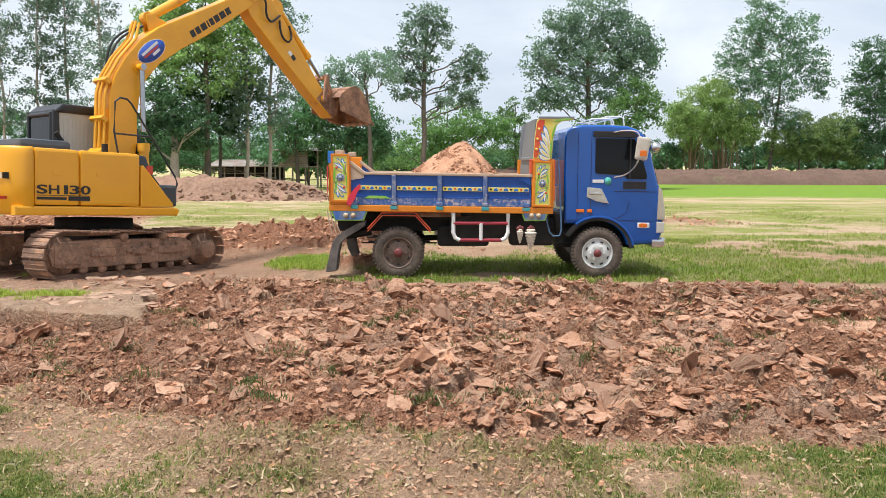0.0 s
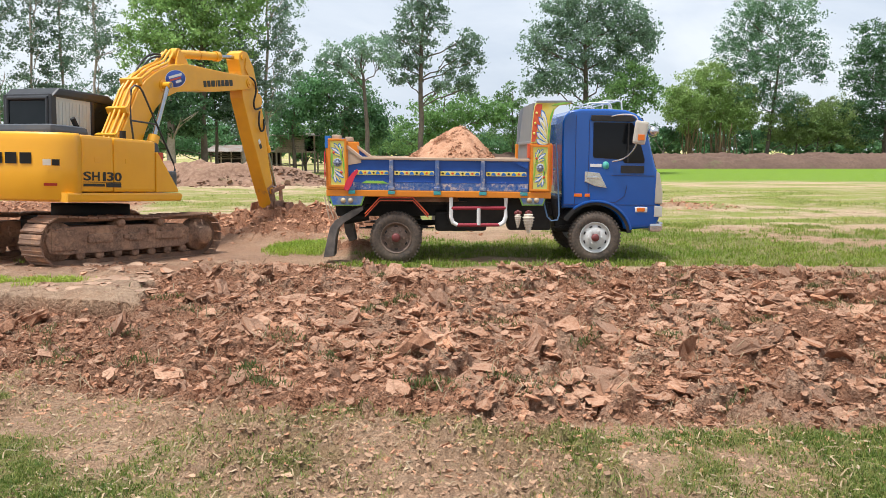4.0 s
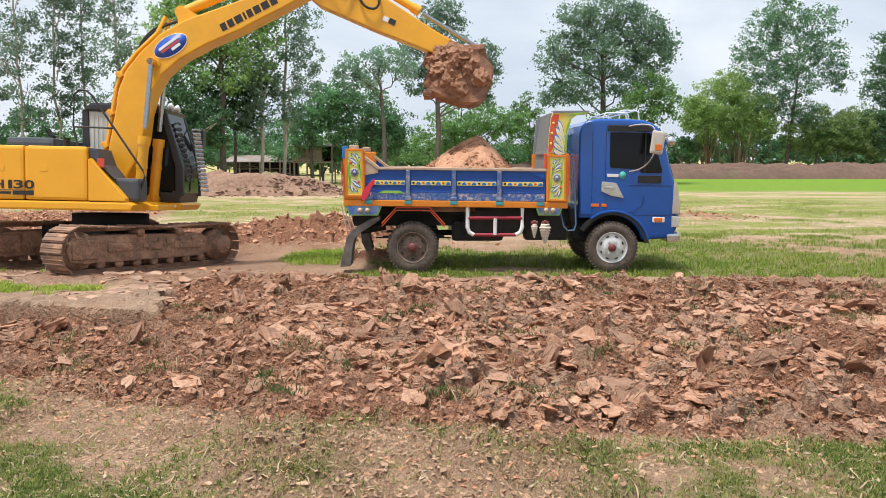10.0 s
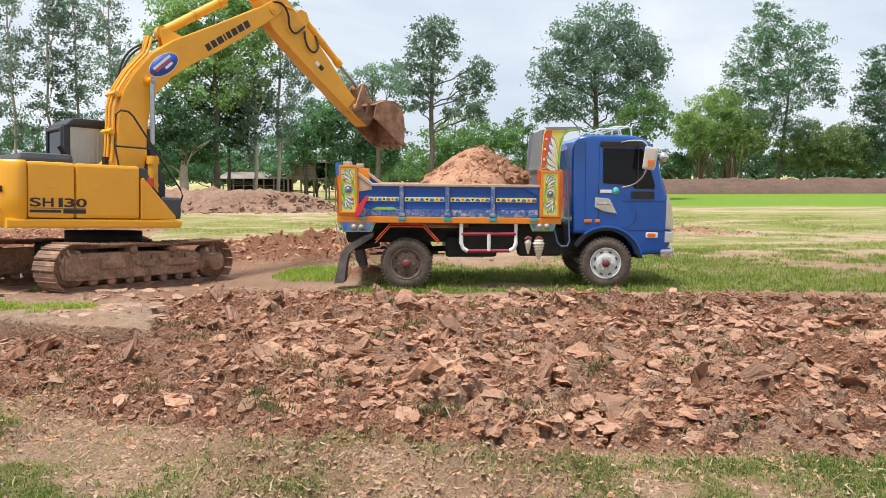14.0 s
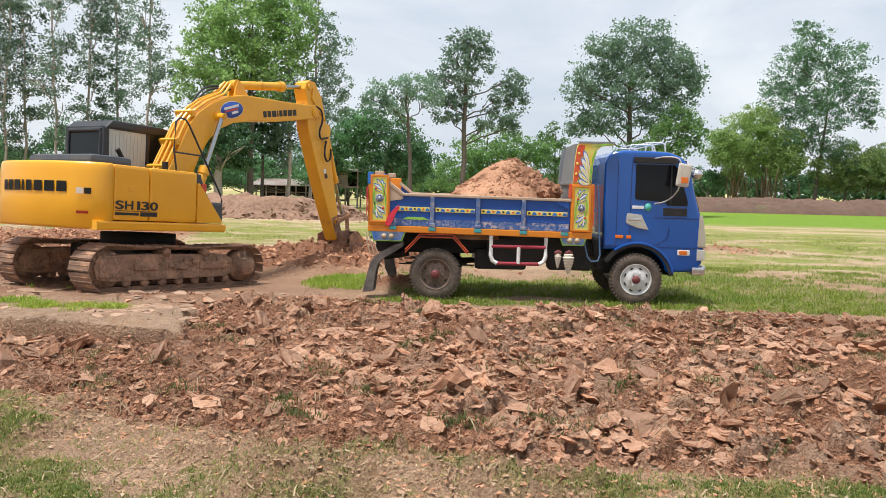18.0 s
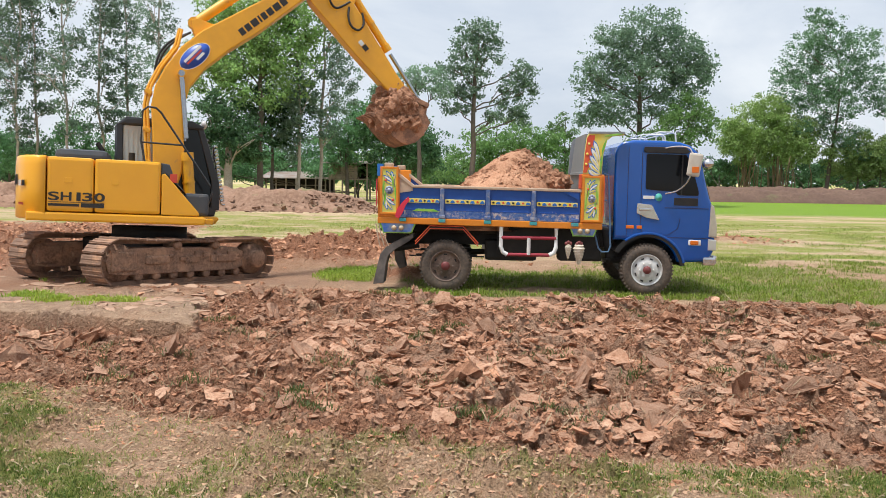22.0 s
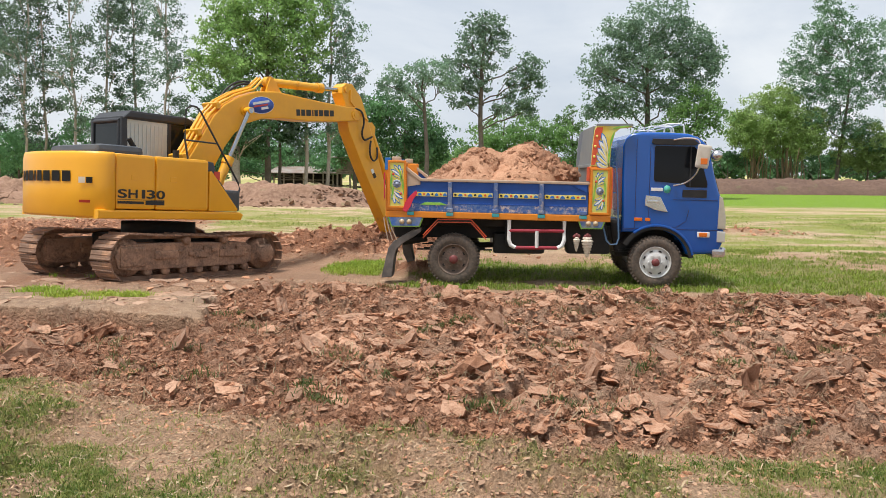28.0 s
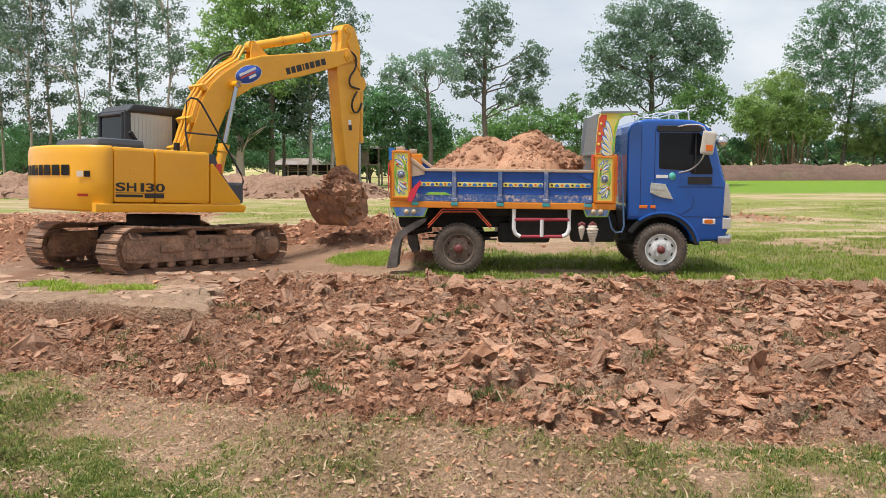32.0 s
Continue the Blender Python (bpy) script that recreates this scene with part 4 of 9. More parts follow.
red_tube = surface("maroon_pipe_paint", (0.32, 0.02, 0.04), 0.4, second=(0.24, 0.04, 0.05), scale=9)
pipe_blue = surface("grey_blue_pipe", (0.10, 0.18, 0.30), 0.4, 0.2)
ribbon_red = surface("red_ribbon", (0.62, 0.03, 0.06), 0.7)
flap_grey = surface("dusty_rubber_flap", (0.085, 0.075, 0.068), 0.75, second=(0.19, 0.16, 0.14), scale=4.0, amount=0.8)

WHEELS = ((-0.48, "rear"), (2.72, "front"))


def feather(bm, path, width, y, thick=0.006):
    """A painted leaf stroke: thick in the middle, pointed at both ends, on the side plane y."""
    k = len(path)
    left, right = [], []
    for i, (x, z) in enumerate(path):
        a, b = path[max(i - 1, 0)], path[min(i + 1, k - 1)]
        d = Vector((b[0] - a[0], b[1] - a[1])).normalized()
        w = width * math.sin(math.pi * (0.06 + 0.88 * i / (k - 1))) / 2
        left.append((x - d.y * w, z + d.x * w)), right.append((x + d.y * w, z - d.x * w))
    prism(bm, left + right[::-1], y - thick, y)


def swirl(x0, z0, length, turn, curl, n=7):
    """Points along a curling stroke."""
    out, a = [(x0, z0)], turn
    for _ in range(n - 1):
        x0, z0 = x0 + length / n * math.cos(a), z0 + length / n * math.sin(a)
        a += curl / n
        out.append((x0, z0))
    return out


def ray(bm, a, c, b, w0, w1, y, thick=0.004):
    """A painted ray on the side plane y: it grows from a, by way of c, to a rounded end at b."""
    left, right = [], []
    for k in range(11):
        t = k / 10
        p = [(1 - t) ** 2 * a[j] + 2 * t * (1 - t) * c[j] + t * t * b[j] for j in (0, 1)]
        d = Vector([(1 - t) * (c[j] - a[j]) + t * (b[j] - c[j]) for j in (0, 1)]).normalized()
        w = (w0 + (w1 - w0) * t) * min(1.0, math.sqrt(max(1 - t, 0.0) * 4)) / 2 + 0.0008
        left.append((p[0] - d.y * w, p[1] + d.x * w)), right.append((p[0] + d.y * w, p[1] - d.x * w))
    prism(bm, left + right[::-1], y - thick, y)


def painted_panel(parent, x0, x1, z0, z1, y, flips):
    """A framed signwriter's panel: an orange frame, a pale ground and curling blue, yellow and red strokes round a flower."""
    w, h, cx, cz = x1 - x0, z1 - z0, (x0 + x1) / 2, (z0 + z1) / 2
    bm = fresh()
    box(bm, x0 + 0.03, x1 - 0.03, y - 0.012, y, z0 + 0.03, z1 - 0.03)
    panel = part("painted_panel", bm, surface("pale_sign_ground", (0.74, 0.58, 0.10), 0.45, second=(0.50, 0.60, 0.16), scale=6.0, amount=0.8), parent, "signwritten panel with curling strokes round a flower")
    bm = fresh()
    for a, b, c, d in ((x0, x1, z0, z0 + 0.035), (x0, x1, z1 - 0.035, z1), (x0, x0 + 0.035, z0 + 0.035, z1 - 0.035), (x1 - 0.035, x1, z0 + 0.035, z1 - 0.035)):
        box(bm, a, b, y - 0.022, y + 0.01, c, d, 0.006)
    part("panel_frame", bm, orange_paint, panel, "orange painted frame")
    def stroke(name, mat, path, width, lift):
        bm = fresh()
        feather(bm, path, width, y - lift)
        part(name, bm, mat, panel)
    f = flips
    for s in (1, -1):
        stroke("green_stroke", sign_green, swirl(cx - s * f * 0.095, cz - s * h * 0.10, h * 0.42, s * math.pi / 2, s * f * -0.25), 0.028, 0.0126)
        stroke("green_stroke", sign_green, swirl(cx + s * f * 0.06, cz + s * h * 0.04, h * 0.36, s * math.pi / 2, s * f * 0.35), 0.028, 0.0126)
        root = (cx + s * f * 0.085, cz + s * h * 0.07)
        for k, (ex, ez) in enumerate(((-0.09, 0.20), (-0.10, 0.31), (-0.055, 0.41), (0.03, 0.41), (0.085, 0.33))):
            tip = (cx + s * f * ex, cz + s * h * ez)
            turn = (cx + s * f * 0.05, cz + s * h * (0.10 + 0.5 * (ez - 0.10)))
            for nm, mat, w1, lift in (("blue_stroke", light_blue, 0.062, 0.0135), ("white_stroke" if k % 2 else "yellow_stroke", white_paint if k % 2 else yellow_trim, 0.034, 0.0150)):
                bm = fresh()
                ray(bm, root, turn, tip if nm == "blue_stroke" else (tip[0] * 0.93 + root[0] * 0.07, tip[1] * 0.93 + root[1] * 0.07), 0.006, w1, y - lift, 0.0025)
                part(nm, bm, mat, panel)
        bm = fresh()
        lathe(bm, [(0.0, -0.008), (0.02, -0.008), (0.022, 0.0)], 14, "Y", (cx - s * w * 0.20, y - 0.013, cz + s * h * 0.20))
        part("red_dot", bm, sign_red, panel)
    bm = fresh()
    for k in range(8):
        a = k * math.pi / 4
        lathe(bm, [(0.0, -0.006), (0.026, -0.006), (0.028, 0.0)], 10, "Y", (cx + 0.042 * math.cos(a), y - 0.014, cz + 0.042 * math.sin(a)))
    lathe(bm, [(0.0, -0.012), (0.03, -0.01), (0.032, 0.0)], 12, "Y", (cx, y - 0.014, cz))
    part("painted_flower", bm, surface("grey_blue_flower", (0.25, 0.30, 0.42), 0.5, second=(0.5, 0.5, 0.52), scale=30), panel, "grey-blue flower")
    return panel


BED_X = ([-1.70, -1.33, -0.57, 0.18, 0.94, 1.69, 2.09, 2.42], [-1.59, -1.22, -0.545, 0.18, 0.90, 1.64, 1.995, 2.30])
CAB_X = ([2.10, 2.42, 2.70, 3.40, 3.53, 3.84, 3.92], [2.17, 2.42, 2.67, 3.30, 3.445, 3.775, 3.81])
CROWN = ([1.2, 1.5, 1.77, 1.95, 2.30, 2.55, 2.70], [0.0, 0.0, 0.0, 0.015, 0.015, 0.035, 0.05])
BOARD = ([1.2, 1.77, 2.12], [0.0, 0.062, 0.075])


def settle(ob, cab):
    """Brings a part of the truck's body to its true length and height, and lets it sit nose-down on its springs."""
    me = ob.data
    v = np.empty(len(me.vertices) * 3)
    me.vertices.foreach_get("co", v)
    v = v.reshape(-1, 3)
    up = fade(v[:, 2], 0.92, 1.09) if not cab else fade(v[:, 0], 2.0, 2.1)
    low = BOARD if ob.name.split(".")[0] in BED_PARTS else CROWN
    drop = np.interp(v[:, 2], *low) + 0.012 * (v[:, 0] + 1.6) * fade(v[:, 2], 0.6, 1.05)
    v[:, 0] += up * (np.interp(v[:, 0], *(CAB_X if cab else BED_X)) - v[:, 0])
    v[:, 2] -= drop
    me.vertices.foreach_set("co", v.ravel())
    me.update()


BED_PARTS = ("side_board", "board_rim", "board_stay", "hinge", "hinge_plate", "painted_band", "painted_arch", "painted_drop", "scraped_strip", "board_groove", "green_sign", "corner_gusset", "mud_gusset", "rear_post", "post_cap", "post_block", "tailgate")
KEEP_PARTS = ("wheel", "tyre", "rim", "hub", "wheel_nut", "rim_slot", "axle", "leaf_spring", "mudflap", "chain", "guard_post", "guard_bar", "garland", "garland_knot", "wheel_trim", "red_edging", "chassis_frame", "drive_shaft", "fuel_tank", "exhaust", "tool_tin", "wheel_arch", "wheel_flare", "lamp_board", "board_face", "round_lamp")


def build_truck():
    tr = thing("dump_truck", "blue dump truck with signwritten orange bed boards, loaded with soil", "truck", at=pose(0, 13.0, 0))

    def P(name, mat, label, maker, *a, **k):
        return part(name, shape(maker, *a, **k), mat, tr, label)

    # cab
    def arch(cx, r, a0, a1, n=12):
        return [(cx + r * math.cos(radians(a0 + (a1 - a0) * i / n)), 0.41 + r * math.sin(radians(a0 + (a1 - a0) * i / n))) for i in range(n + 1)]
    prof = [(2.11, 0.92), (2.10, 1.6), (2.10, 2.30), (2.14, 2.42), (2.25, 2.505), (2.45, 2.54), (2.9, 2.545), (3.25, 2.53), (3.43, 2.47), (3.54, 2.36), (3.61, 2.16), (3.68, 1.85), (3.745, 1.60), (3.80, 1.48), (3.835, 1.2), (3.84, 0.95), (3.82, 0.72), (3.74, 0.56), (3.32, 0.53)] + arch(2.72, 0.575, 14, 118)
    cab = fresh()
    prism(cab, prof, 0.02, 2.0, 0.075, 4)
    for f in cab.faces:
        f.smooth = len(f.verts) == 4 and abs(f.normal.y) > 0.05 and abs(f.normal.y) < 0.98
    cab = part("cab", cab, cab_blue, tr, "glossy blue cab")
    def C(name, mat, label, maker, *a, **k):
        return part(name, shape(maker, *a, **k), mat, cab, label)
    for y0, y1 in ((0.012, 0.022), (1.998, 2.008)):
        bm = fresh()
        prism(bm, [(2.70, 2.31), (3.36, 2.31), (3.44, 2.2), (3.565, 1.72), (3.56, 1.66), (3.25, 1.66), (3.20, 1.71), (2.70, 1.74), (2.68, 1.77), (2.68, 2.29)], y0, y1)
        part("side_window", bm, tinted, cab, "dark tinted side window")
        bm = fresh()
        box(bm, 3.29, 3.315, y0 - 0.006 if y0 < 1 else y0, y1 if y0 < 1 else y1 + 0.006, 1.67, 2.31)
        part("window_divider", bm, chassis_black, cab)
    C("door_vent", chassis_black, "dark louvred panel below the window", box, 3.18, 3.56, 0.010, 0.021, 1.50, 1.62, 0.01)
    bm = fresh()
    prism(bm, [(2.62, 2.36), (2.64, 2.43), (3.34, 2.43), (3.42, 2.36), (3.36, 2.33), (2.66, 2.33)], -0.03, 0.015, 0.008)
    part("rain_visor", bm, chassis_black, cab, "smoked rain visor over the door window")
    bm = fresh()
    seam = [(2.61, 2.34), (2.61, 1.12), (2.68, 1.03), (3.10, 1.03), (3.26, 1.13), (3.30, 1.30)]
    for a, b in zip(seam, seam[1:]):
        d = Vector((b[0] - a[0], 0, b[1] - a[1]))
        box(bm, 0, d.length + 0.004, 0.0165, 0.021, -0.004, 0.004, 0, Matrix.Translation((a[0], 0, a[1])) @ Matrix.Rotation(-math.atan2(d.z, d.x), 4, "Y"))
    for z, x0, x1 in ((1.46, 3.02, 3.72), (0.99, 2.14, 3.78)):
        box(bm, x0, x1, 0.0165, 0.021, z - 0.004, z + 0.004)
    box(bm, 2.36, 2.368, 0.0165, 0.021, 1.0, 2.42)
    part("door_seam", bm, surface("dark_seam", (0.004, 0.012, 0.06), 0.5), cab)
    bm = fresh()
    prism(bm, [(2.54, 1.46), (2.55, 1.52), (2.80, 1.50), (2.86, 1.40), (2.94, 1.26), (2.72, 1.29), (2.54, 1.36)], 0.004, 0.021, 0.006)
    handle = part("door_handle", bm, bright_metal, cab, "chromed door handle on a shield plate")
    bm = fresh()
    box(bm, 2.58, 2.80, -0.016, 0.004, 1.40, 1.445, 0.012)
    part("door_pull", bm, bright_metal, cab)
    bm = fresh()
    lathe(bm, [(0.0, -0.006), (0.06, -0.006), (0.062, 0.0)], 24, "Y", (2.915, 0.02, 1.62))
    part("round_sticker", bm, surface("green_sticker", (0.05, 0.4, 0.25), 0.4, second=(0.2, 0.55, 0.7), scale=20), cab, "small round green sticker")
    C("plain_sticker", white_paint, "pale sticker strip", box, 2.64, 2.84, 0.014, 0.021, 1.59, 1.64, 0.004)
    for x0, x1 in ((2.35, 2.50), (2.55, 2.64)):
        C("side_reflector", amber, "orange side reflector", box, x0, x1, 0.006, 0.022, 1.115, 1.165, 0.008)
    # front lamps, grille, bumper
    for y0, y1 in ((0.005, 0.30), (1.72, 2.015)):
        C("turn_lamp", amber, "orange turn lamp", box, 3.46, 3.60, y0 if y0 < 1 else y0, y1, 0.86, 0.95, 0.02)
        C("lamp_surround", white_paint, "", box, 3.445, 3.63, y0 + 0.003, y1 - 0.003, 0.85, 0.96, 0.02)
    bm = fresh()
    prism(bm, [(3.735, 1.02), (3.745, 1.36), (3.75, 1.54), (3.80, 1.50), (3.862, 1.2), (3.862, 1.0)], 0.0, 0.34, 0.02)
    part("headlamp_trim", bm, surface("silver_beige_trim", (0.55, 0.50, 0.40), 0.35, 0.4, second=(0.4, 0.37, 0.32), scale=6), cab, "silver corner trim beside the headlamp")
    bm = fresh()
    prism(bm, [(3.73, 0.76), (3.73, 0.98), (3.868, 0.97), (3.86, 0.76)], 0.0, 0.42, 0.02)
    part("headlamp", bm, lamp_glass, cab, "clear headlamp with a bright bezel")
    bm = fresh()
    prism(bm, [(3.66, 0.76), (3.66, 0.98), (3.868, 0.97), (3.86, 0.76)], 1.6, 2.02, 0.02)
    part("headlamp", bm, lamp_glass, cab)
    C("grille", chassis_black, "black front grille", box, 3.80, 3.865, 0.43, 1.59, 0.76, 1.0, 0.02)
    C("windscreen", tinted, "large dark windscreen", prism, [(3.52, 2.40), (3.545, 2.40), (3.765, 1.60), (3.74, 1.60)], 0.12, 1.90)
    bm = fresh()
    box(bm, 3.66, 3.86, -0.01, 2.03, 0.50, 0.64, 0.04), box(bm, 3.80, 3.90, 0.0, 2.02, 0.52, 0.66, 0.03)
    P_b = part("bumper", bm, bright_metal, tr, "chromed front bumper")
    bm = fresh()
    prism(bm, arch(2.72, 0.595, 8, 150, 16) + arch(2.72, 0.525, 150, 8, 16), 0.012, 0.45)
    part("wheel_arch", bm, chassis_black, cab, "black wheel-arch lining")
    bm = fresh()
    prism(bm, arch(2.72, 0.605, 12, 128, 16) + arch(2.72, 0.565, 128, 12, 16), 0.0, 0.06, 0.012)
    part("wheel_flare", bm, cab_blue, cab, "blue flared fender edge")
    # mirrors and roof rack
    bm = fresh()
    tube(bm, [(2.95, 0.01, 2.40), (3.1, -0.10, 2.44), (3.3, -0.2, 2.44), (3.38, -0.26, 2.38), (3.40, -0.27, 2.1), (3.34, -0.24, 1.88), (3.2, -0.12, 1.72), (3.02, 0.0, 1.68)], 0.014, 8, soft=True)
    part("mirror_arm", bm, bright_metal, cab, "bent chromed mirror arm")
    bm = fresh()
    box(bm, 3.30, 3.50, -0.36, -0.28, 1.97, 2.33, 0.035, Matrix.Translation((3.4, -0.3, 2.15)) @ Matrix.Rotation(radians(8), 4, "Y") @ Matrix.Translation((-3.4, 0.3, -2.15)))
    mir = part("mirror", bm, surface("cream_plastic", (0.50, 0.44, 0.36), 0.4, second=(0.62, 0.58, 0.50), scale=8), cab, "cream mirror housing with an orange mark")
    part("mirror_mark", shape(box, 3.36, 3.46, -0.366, -0.358, 2.03, 2.12, 0.01), amber, cab)
    bm = fresh()
    tube(bm, [(3.5, 1.99, 2.4), (3.6, 2.12, 2.38), (3.62, 2.15, 2.2)], 0.014, 8)
    lathe(bm, [(0.0, 0.0), (0.09, 0.0), (0.10, 0.06), (0.0, 0.1)], 16, "Y", (3.62, 2.12, 2.18))
    part("far_mirror", bm, bright_metal, cab)
    bm = fresh()
    lathe(bm, [(0.0, -0.1), (0.07, -0.08), (0.085, 0.0), (0.0, 0.03)], 16, "Y", (3.70, 0.10, 2.18))
    tube(bm, [(3.56, 0.12, 2.3), (3.66, 0.1, 2.27), (3.70, 0.1, 2.2)], 0.012, 6)
    part("blind_spot_mirror", bm, bright_metal, cab, "small round chromed mirror")
    for x0, x1, top, y0, y1 in ((2.62, 3.06, 2.66, 0.35, 1.65), (2.95, 3.30, 2.72, 0.55, 1.45)):
        for z in (top,):
            bm = fresh()
            tube(bm, [(x0, y0, 2.54), (x0 + 0.02, y0, z - 0.03), (x0 + 0.05, y0, z), (x1 - 0.04, y0, z), (x1, y0, z - 0.03), (x1 + 0.02, y0, 2.54)], 0.014, 6)
            part("rack_rail", bm, white_paint, cab, "white tubular roof rail")
            bm = fresh()
            tube(bm, [(x0, y1, 2.54), (x0 + 0.02, y1, z - 0.03), (x0 + 0.05, y1, z), (x1 - 0.04, y1, z), (x1, y1, z - 0.03), (x1 + 0.02, y1, 2.54)], 0.014, 6)
            part("rack_rail", bm, white_paint, cab)
            for k in range(3):
                x = x0 + 0.06 + k * (x1 - x0 - 0.1) / 2
                bm = fresh()
                rod(bm, (x, y0, z), (x, y1, z), 0.012, 6)
                part("rack_bar", bm, white_paint, cab)

    # chassis
    bm = fresh()
    for y in (0.55, 1.4):
        box(bm, -1.5, 3.5, y, y + 0.08, 0.72, 0.94, 0.01)
    for x in (-1.45, -0.9, 0.0, 0.7, 1.4, 2.1):
        box(bm, x, x + 0.08, 0.6, 1.45, 0.76, 0.9)
    part("chassis_frame", bm, chassis_black, tr, "black ladder chassis")
    P("subframe", chassis_black, "", box, -1.6, 2.0, 0.35, 1.7, 0.94, 1.09, 0.01)
    # added black sheet: stands in for the shade below the bed, no real board
    P("side_shade_board", chassis_black, "black lower side board", box, 0.35, 1.32, 0.28, 0.34, 0.62, 1.08, 0.01)
    P("fuel_tank", chassis_black, "black fuel tank", box, 0.15, 1.0, 0.36, 0.62, 0.48, 0.82, 0.06)
    P("battery_box", chassis_black, "", box, 1.35, 2.05, 0.30, 0.7, 0.50, 1.08, 0.04)
    P("engine", chassis_black, "", box, 2.15, 3.4, 0.5, 1.5, 0.45, 1.1, 0.05)
    for x in (-0.48, 2.72):
        bm = fresh()
        rod(bm, (x, 0.2, 0.41), (x, 1.85, 0.41), 0.07, 12)
        if x < 0:
            lathe(bm, [(0.0, -0.2), (0.16, -0.12), (0.2, 0.0), (0.16, 0.12), (0.0, 0.2)], 16, "Y", (x, 1.0, 0.41))
        part("axle", bm, chassis_black, tr)
    for x in (-0.48, 2.72):
        for y in (0.45, 1.5):
            bm = fresh()
            for k in range(4):
                box(bm, x - 0.62 + 0.11 * k, x + 0.62 - 0.11 * k, y, y + 0.07, 0.52 + 0.022 * k, 0.538 + 0.022 * k)
            part("leaf_spring", bm, chassis_black, tr)
    P("drive_shaft", chassis_black, "", rod, (-0.3, 1.0, 0.55), (2.0, 1.0, 0.66), 0.05, 12)
    bm = fresh()
    rod(bm, (-0.95, 0.5, 0.72), (-1.35, 0.4, 0.66), 0.07, 14)
    part("exhaust", bm, chassis_black, tr, "black exhaust silencer")
    for k, x in enumerate((0.2, 0.45)):
        P("tool_tin", surface("pale_tin", (0.42, 0.36, 0.28), 0.6), "pale tin strapped below the chassis", box, x - 0.1, x + 0.06, 0.42, 0.54, 0.66, 0.73, 0.01)

    # wheels
    for x, kind in WHEELS:
        for y, s in ((0.0, 1), (2.0, -1)):
            w = new("wheel")
            w.parent = tr
            tagged(w, "dusty wheel with a white rim and red hub" if kind == "front" else "muddy rear wheel with a dull red hub")
            w.matrix_basis = pose(x, y, 0.41) @ Matrix.Diagonal((1, s, 1, 1))
            bm = fresh()
            deep = 0.21 if kind == "front" else 0.24
            lathe(bm, [(0.245, 0.02), (0.30, 0.0), (0.36, 0.005), (0.395, 0.025), (0.41, 0.05), (0.412, deep - 0.05), (0.395, deep - 0.02), (0.30, deep), (0.245, deep - 0.02)], 44, "Y", cap=False)
            for k in range(44):
                a = 2 * math.pi * k / 44
                box(bm, -0.013, 0.013, 0.012, 0.07, 0.385, 0.42, 0, Matrix.Rotation(a, 4, "Y")), box(bm, -0.013, 0.013, deep - 0.08, deep - 0.01, 0.385, 0.42, 0, Matrix.Rotation(a + 0.07, 4, "Y"))
            part("tyre", bm, tyre_rubber, w, "dusty black tyre with block tread")
            bm = fresh()
            if kind == "front":
                lathe(bm, [(0.255, 0.03), (0.25, 0.012), (0.235, 0.018), (0.225, 0.05), (0.18, 0.035), (0.13, 0.012), (0.08, 0.012), (0.0, 0.015)], 32, "Y", cap=False)
            else:
                lathe(bm, [(0.255, 0.03), (0.25, 0.012), (0.235, 0.018), (0.228, 0.05), (0.215, 0.085), (0.17, 0.06), (0.12, 0.055), (0.11, 0.045), (0.0, 0.045)], 32, "Y", cap=False)
            rim = part("rim", bm, rim_white if kind == "front" else rim_brown, w, "white steel rim" if kind == "front" else "mud-brown dished rim")
            bm = fresh()
            if kind == "front":
                lathe(bm, [(0.064, 0.012), (0.060, -0.025), (0.040, -0.042), (0.0, -0.044)], 20, "Y")
            else:
                lathe(bm, [(0.074, 0.05), (0.070, 0.008), (0.048, -0.008), (0.0, -0.010)], 20, "Y")
            part("hub", bm, hub_red, w, "dull red hub cap")
            for k in range(6):
                a = 2 * math.pi * k / 6
                r = 0.105 if kind == "front" else 0.125
                bm = fresh()
                rod(bm, (r * math.cos(a), -0.012 if kind == "front" else 0.015, r * math.sin(a)), (r * math.cos(a), 0.03 if kind == "front" else 0.06, r * math.sin(a)), 0.017, 6)
                part("wheel_nut", bm, rim_brown if kind == "rear" else rim_white, w)
            for k in range(8 if kind == "front" else 6):
                a = 2 * math.pi * (k + 0.5) / (8 if kind == "front" else 6)
                bm = fresh()
                off = 0.0 if kind == "front" else 0.036
                box(bm, -0.026, 0.026, 0.034 + off, 0.044 + off, -0.011, 0.011, 0.004, Matrix.Translation((0.185 * math.cos(a), -0.012, 0.185 * math.sin(a))) @ Matrix.Rotation(-a + math.pi / 2, 4, "Y"))
                part("rim_slot", bm, chassis_black, w)

    # bed
    P("bed_floor", rim_mud, "muddy steel bed floor", box, -1.66, 1.78, -0.02, 2.06, 1.10, 1.19, 0.005)
    for y0, y1 in ((-0.05, 0.01), (2.03, 2.09)):
        P("bed_rail", orange_paint, "orange lower bed rail", box, -1.68, 2.08, y0 - 0.01, y1, 1.085, 1.185, 0.012)
    for y0, y1, near in ((-0.035, 0.015, True), (2.025, 2.075, False)):
        bm = fresh()
        prism(bm, [(-1.34, 1.19), (-1.34, 1.93), (-1.10, 1.735), (1.68, 1.735), (1.68, 1.19)], y0, y1)
        board = part("side_board", bm, board_blue, tr, "blue drop side with scraped paint")
        bm = fresh()
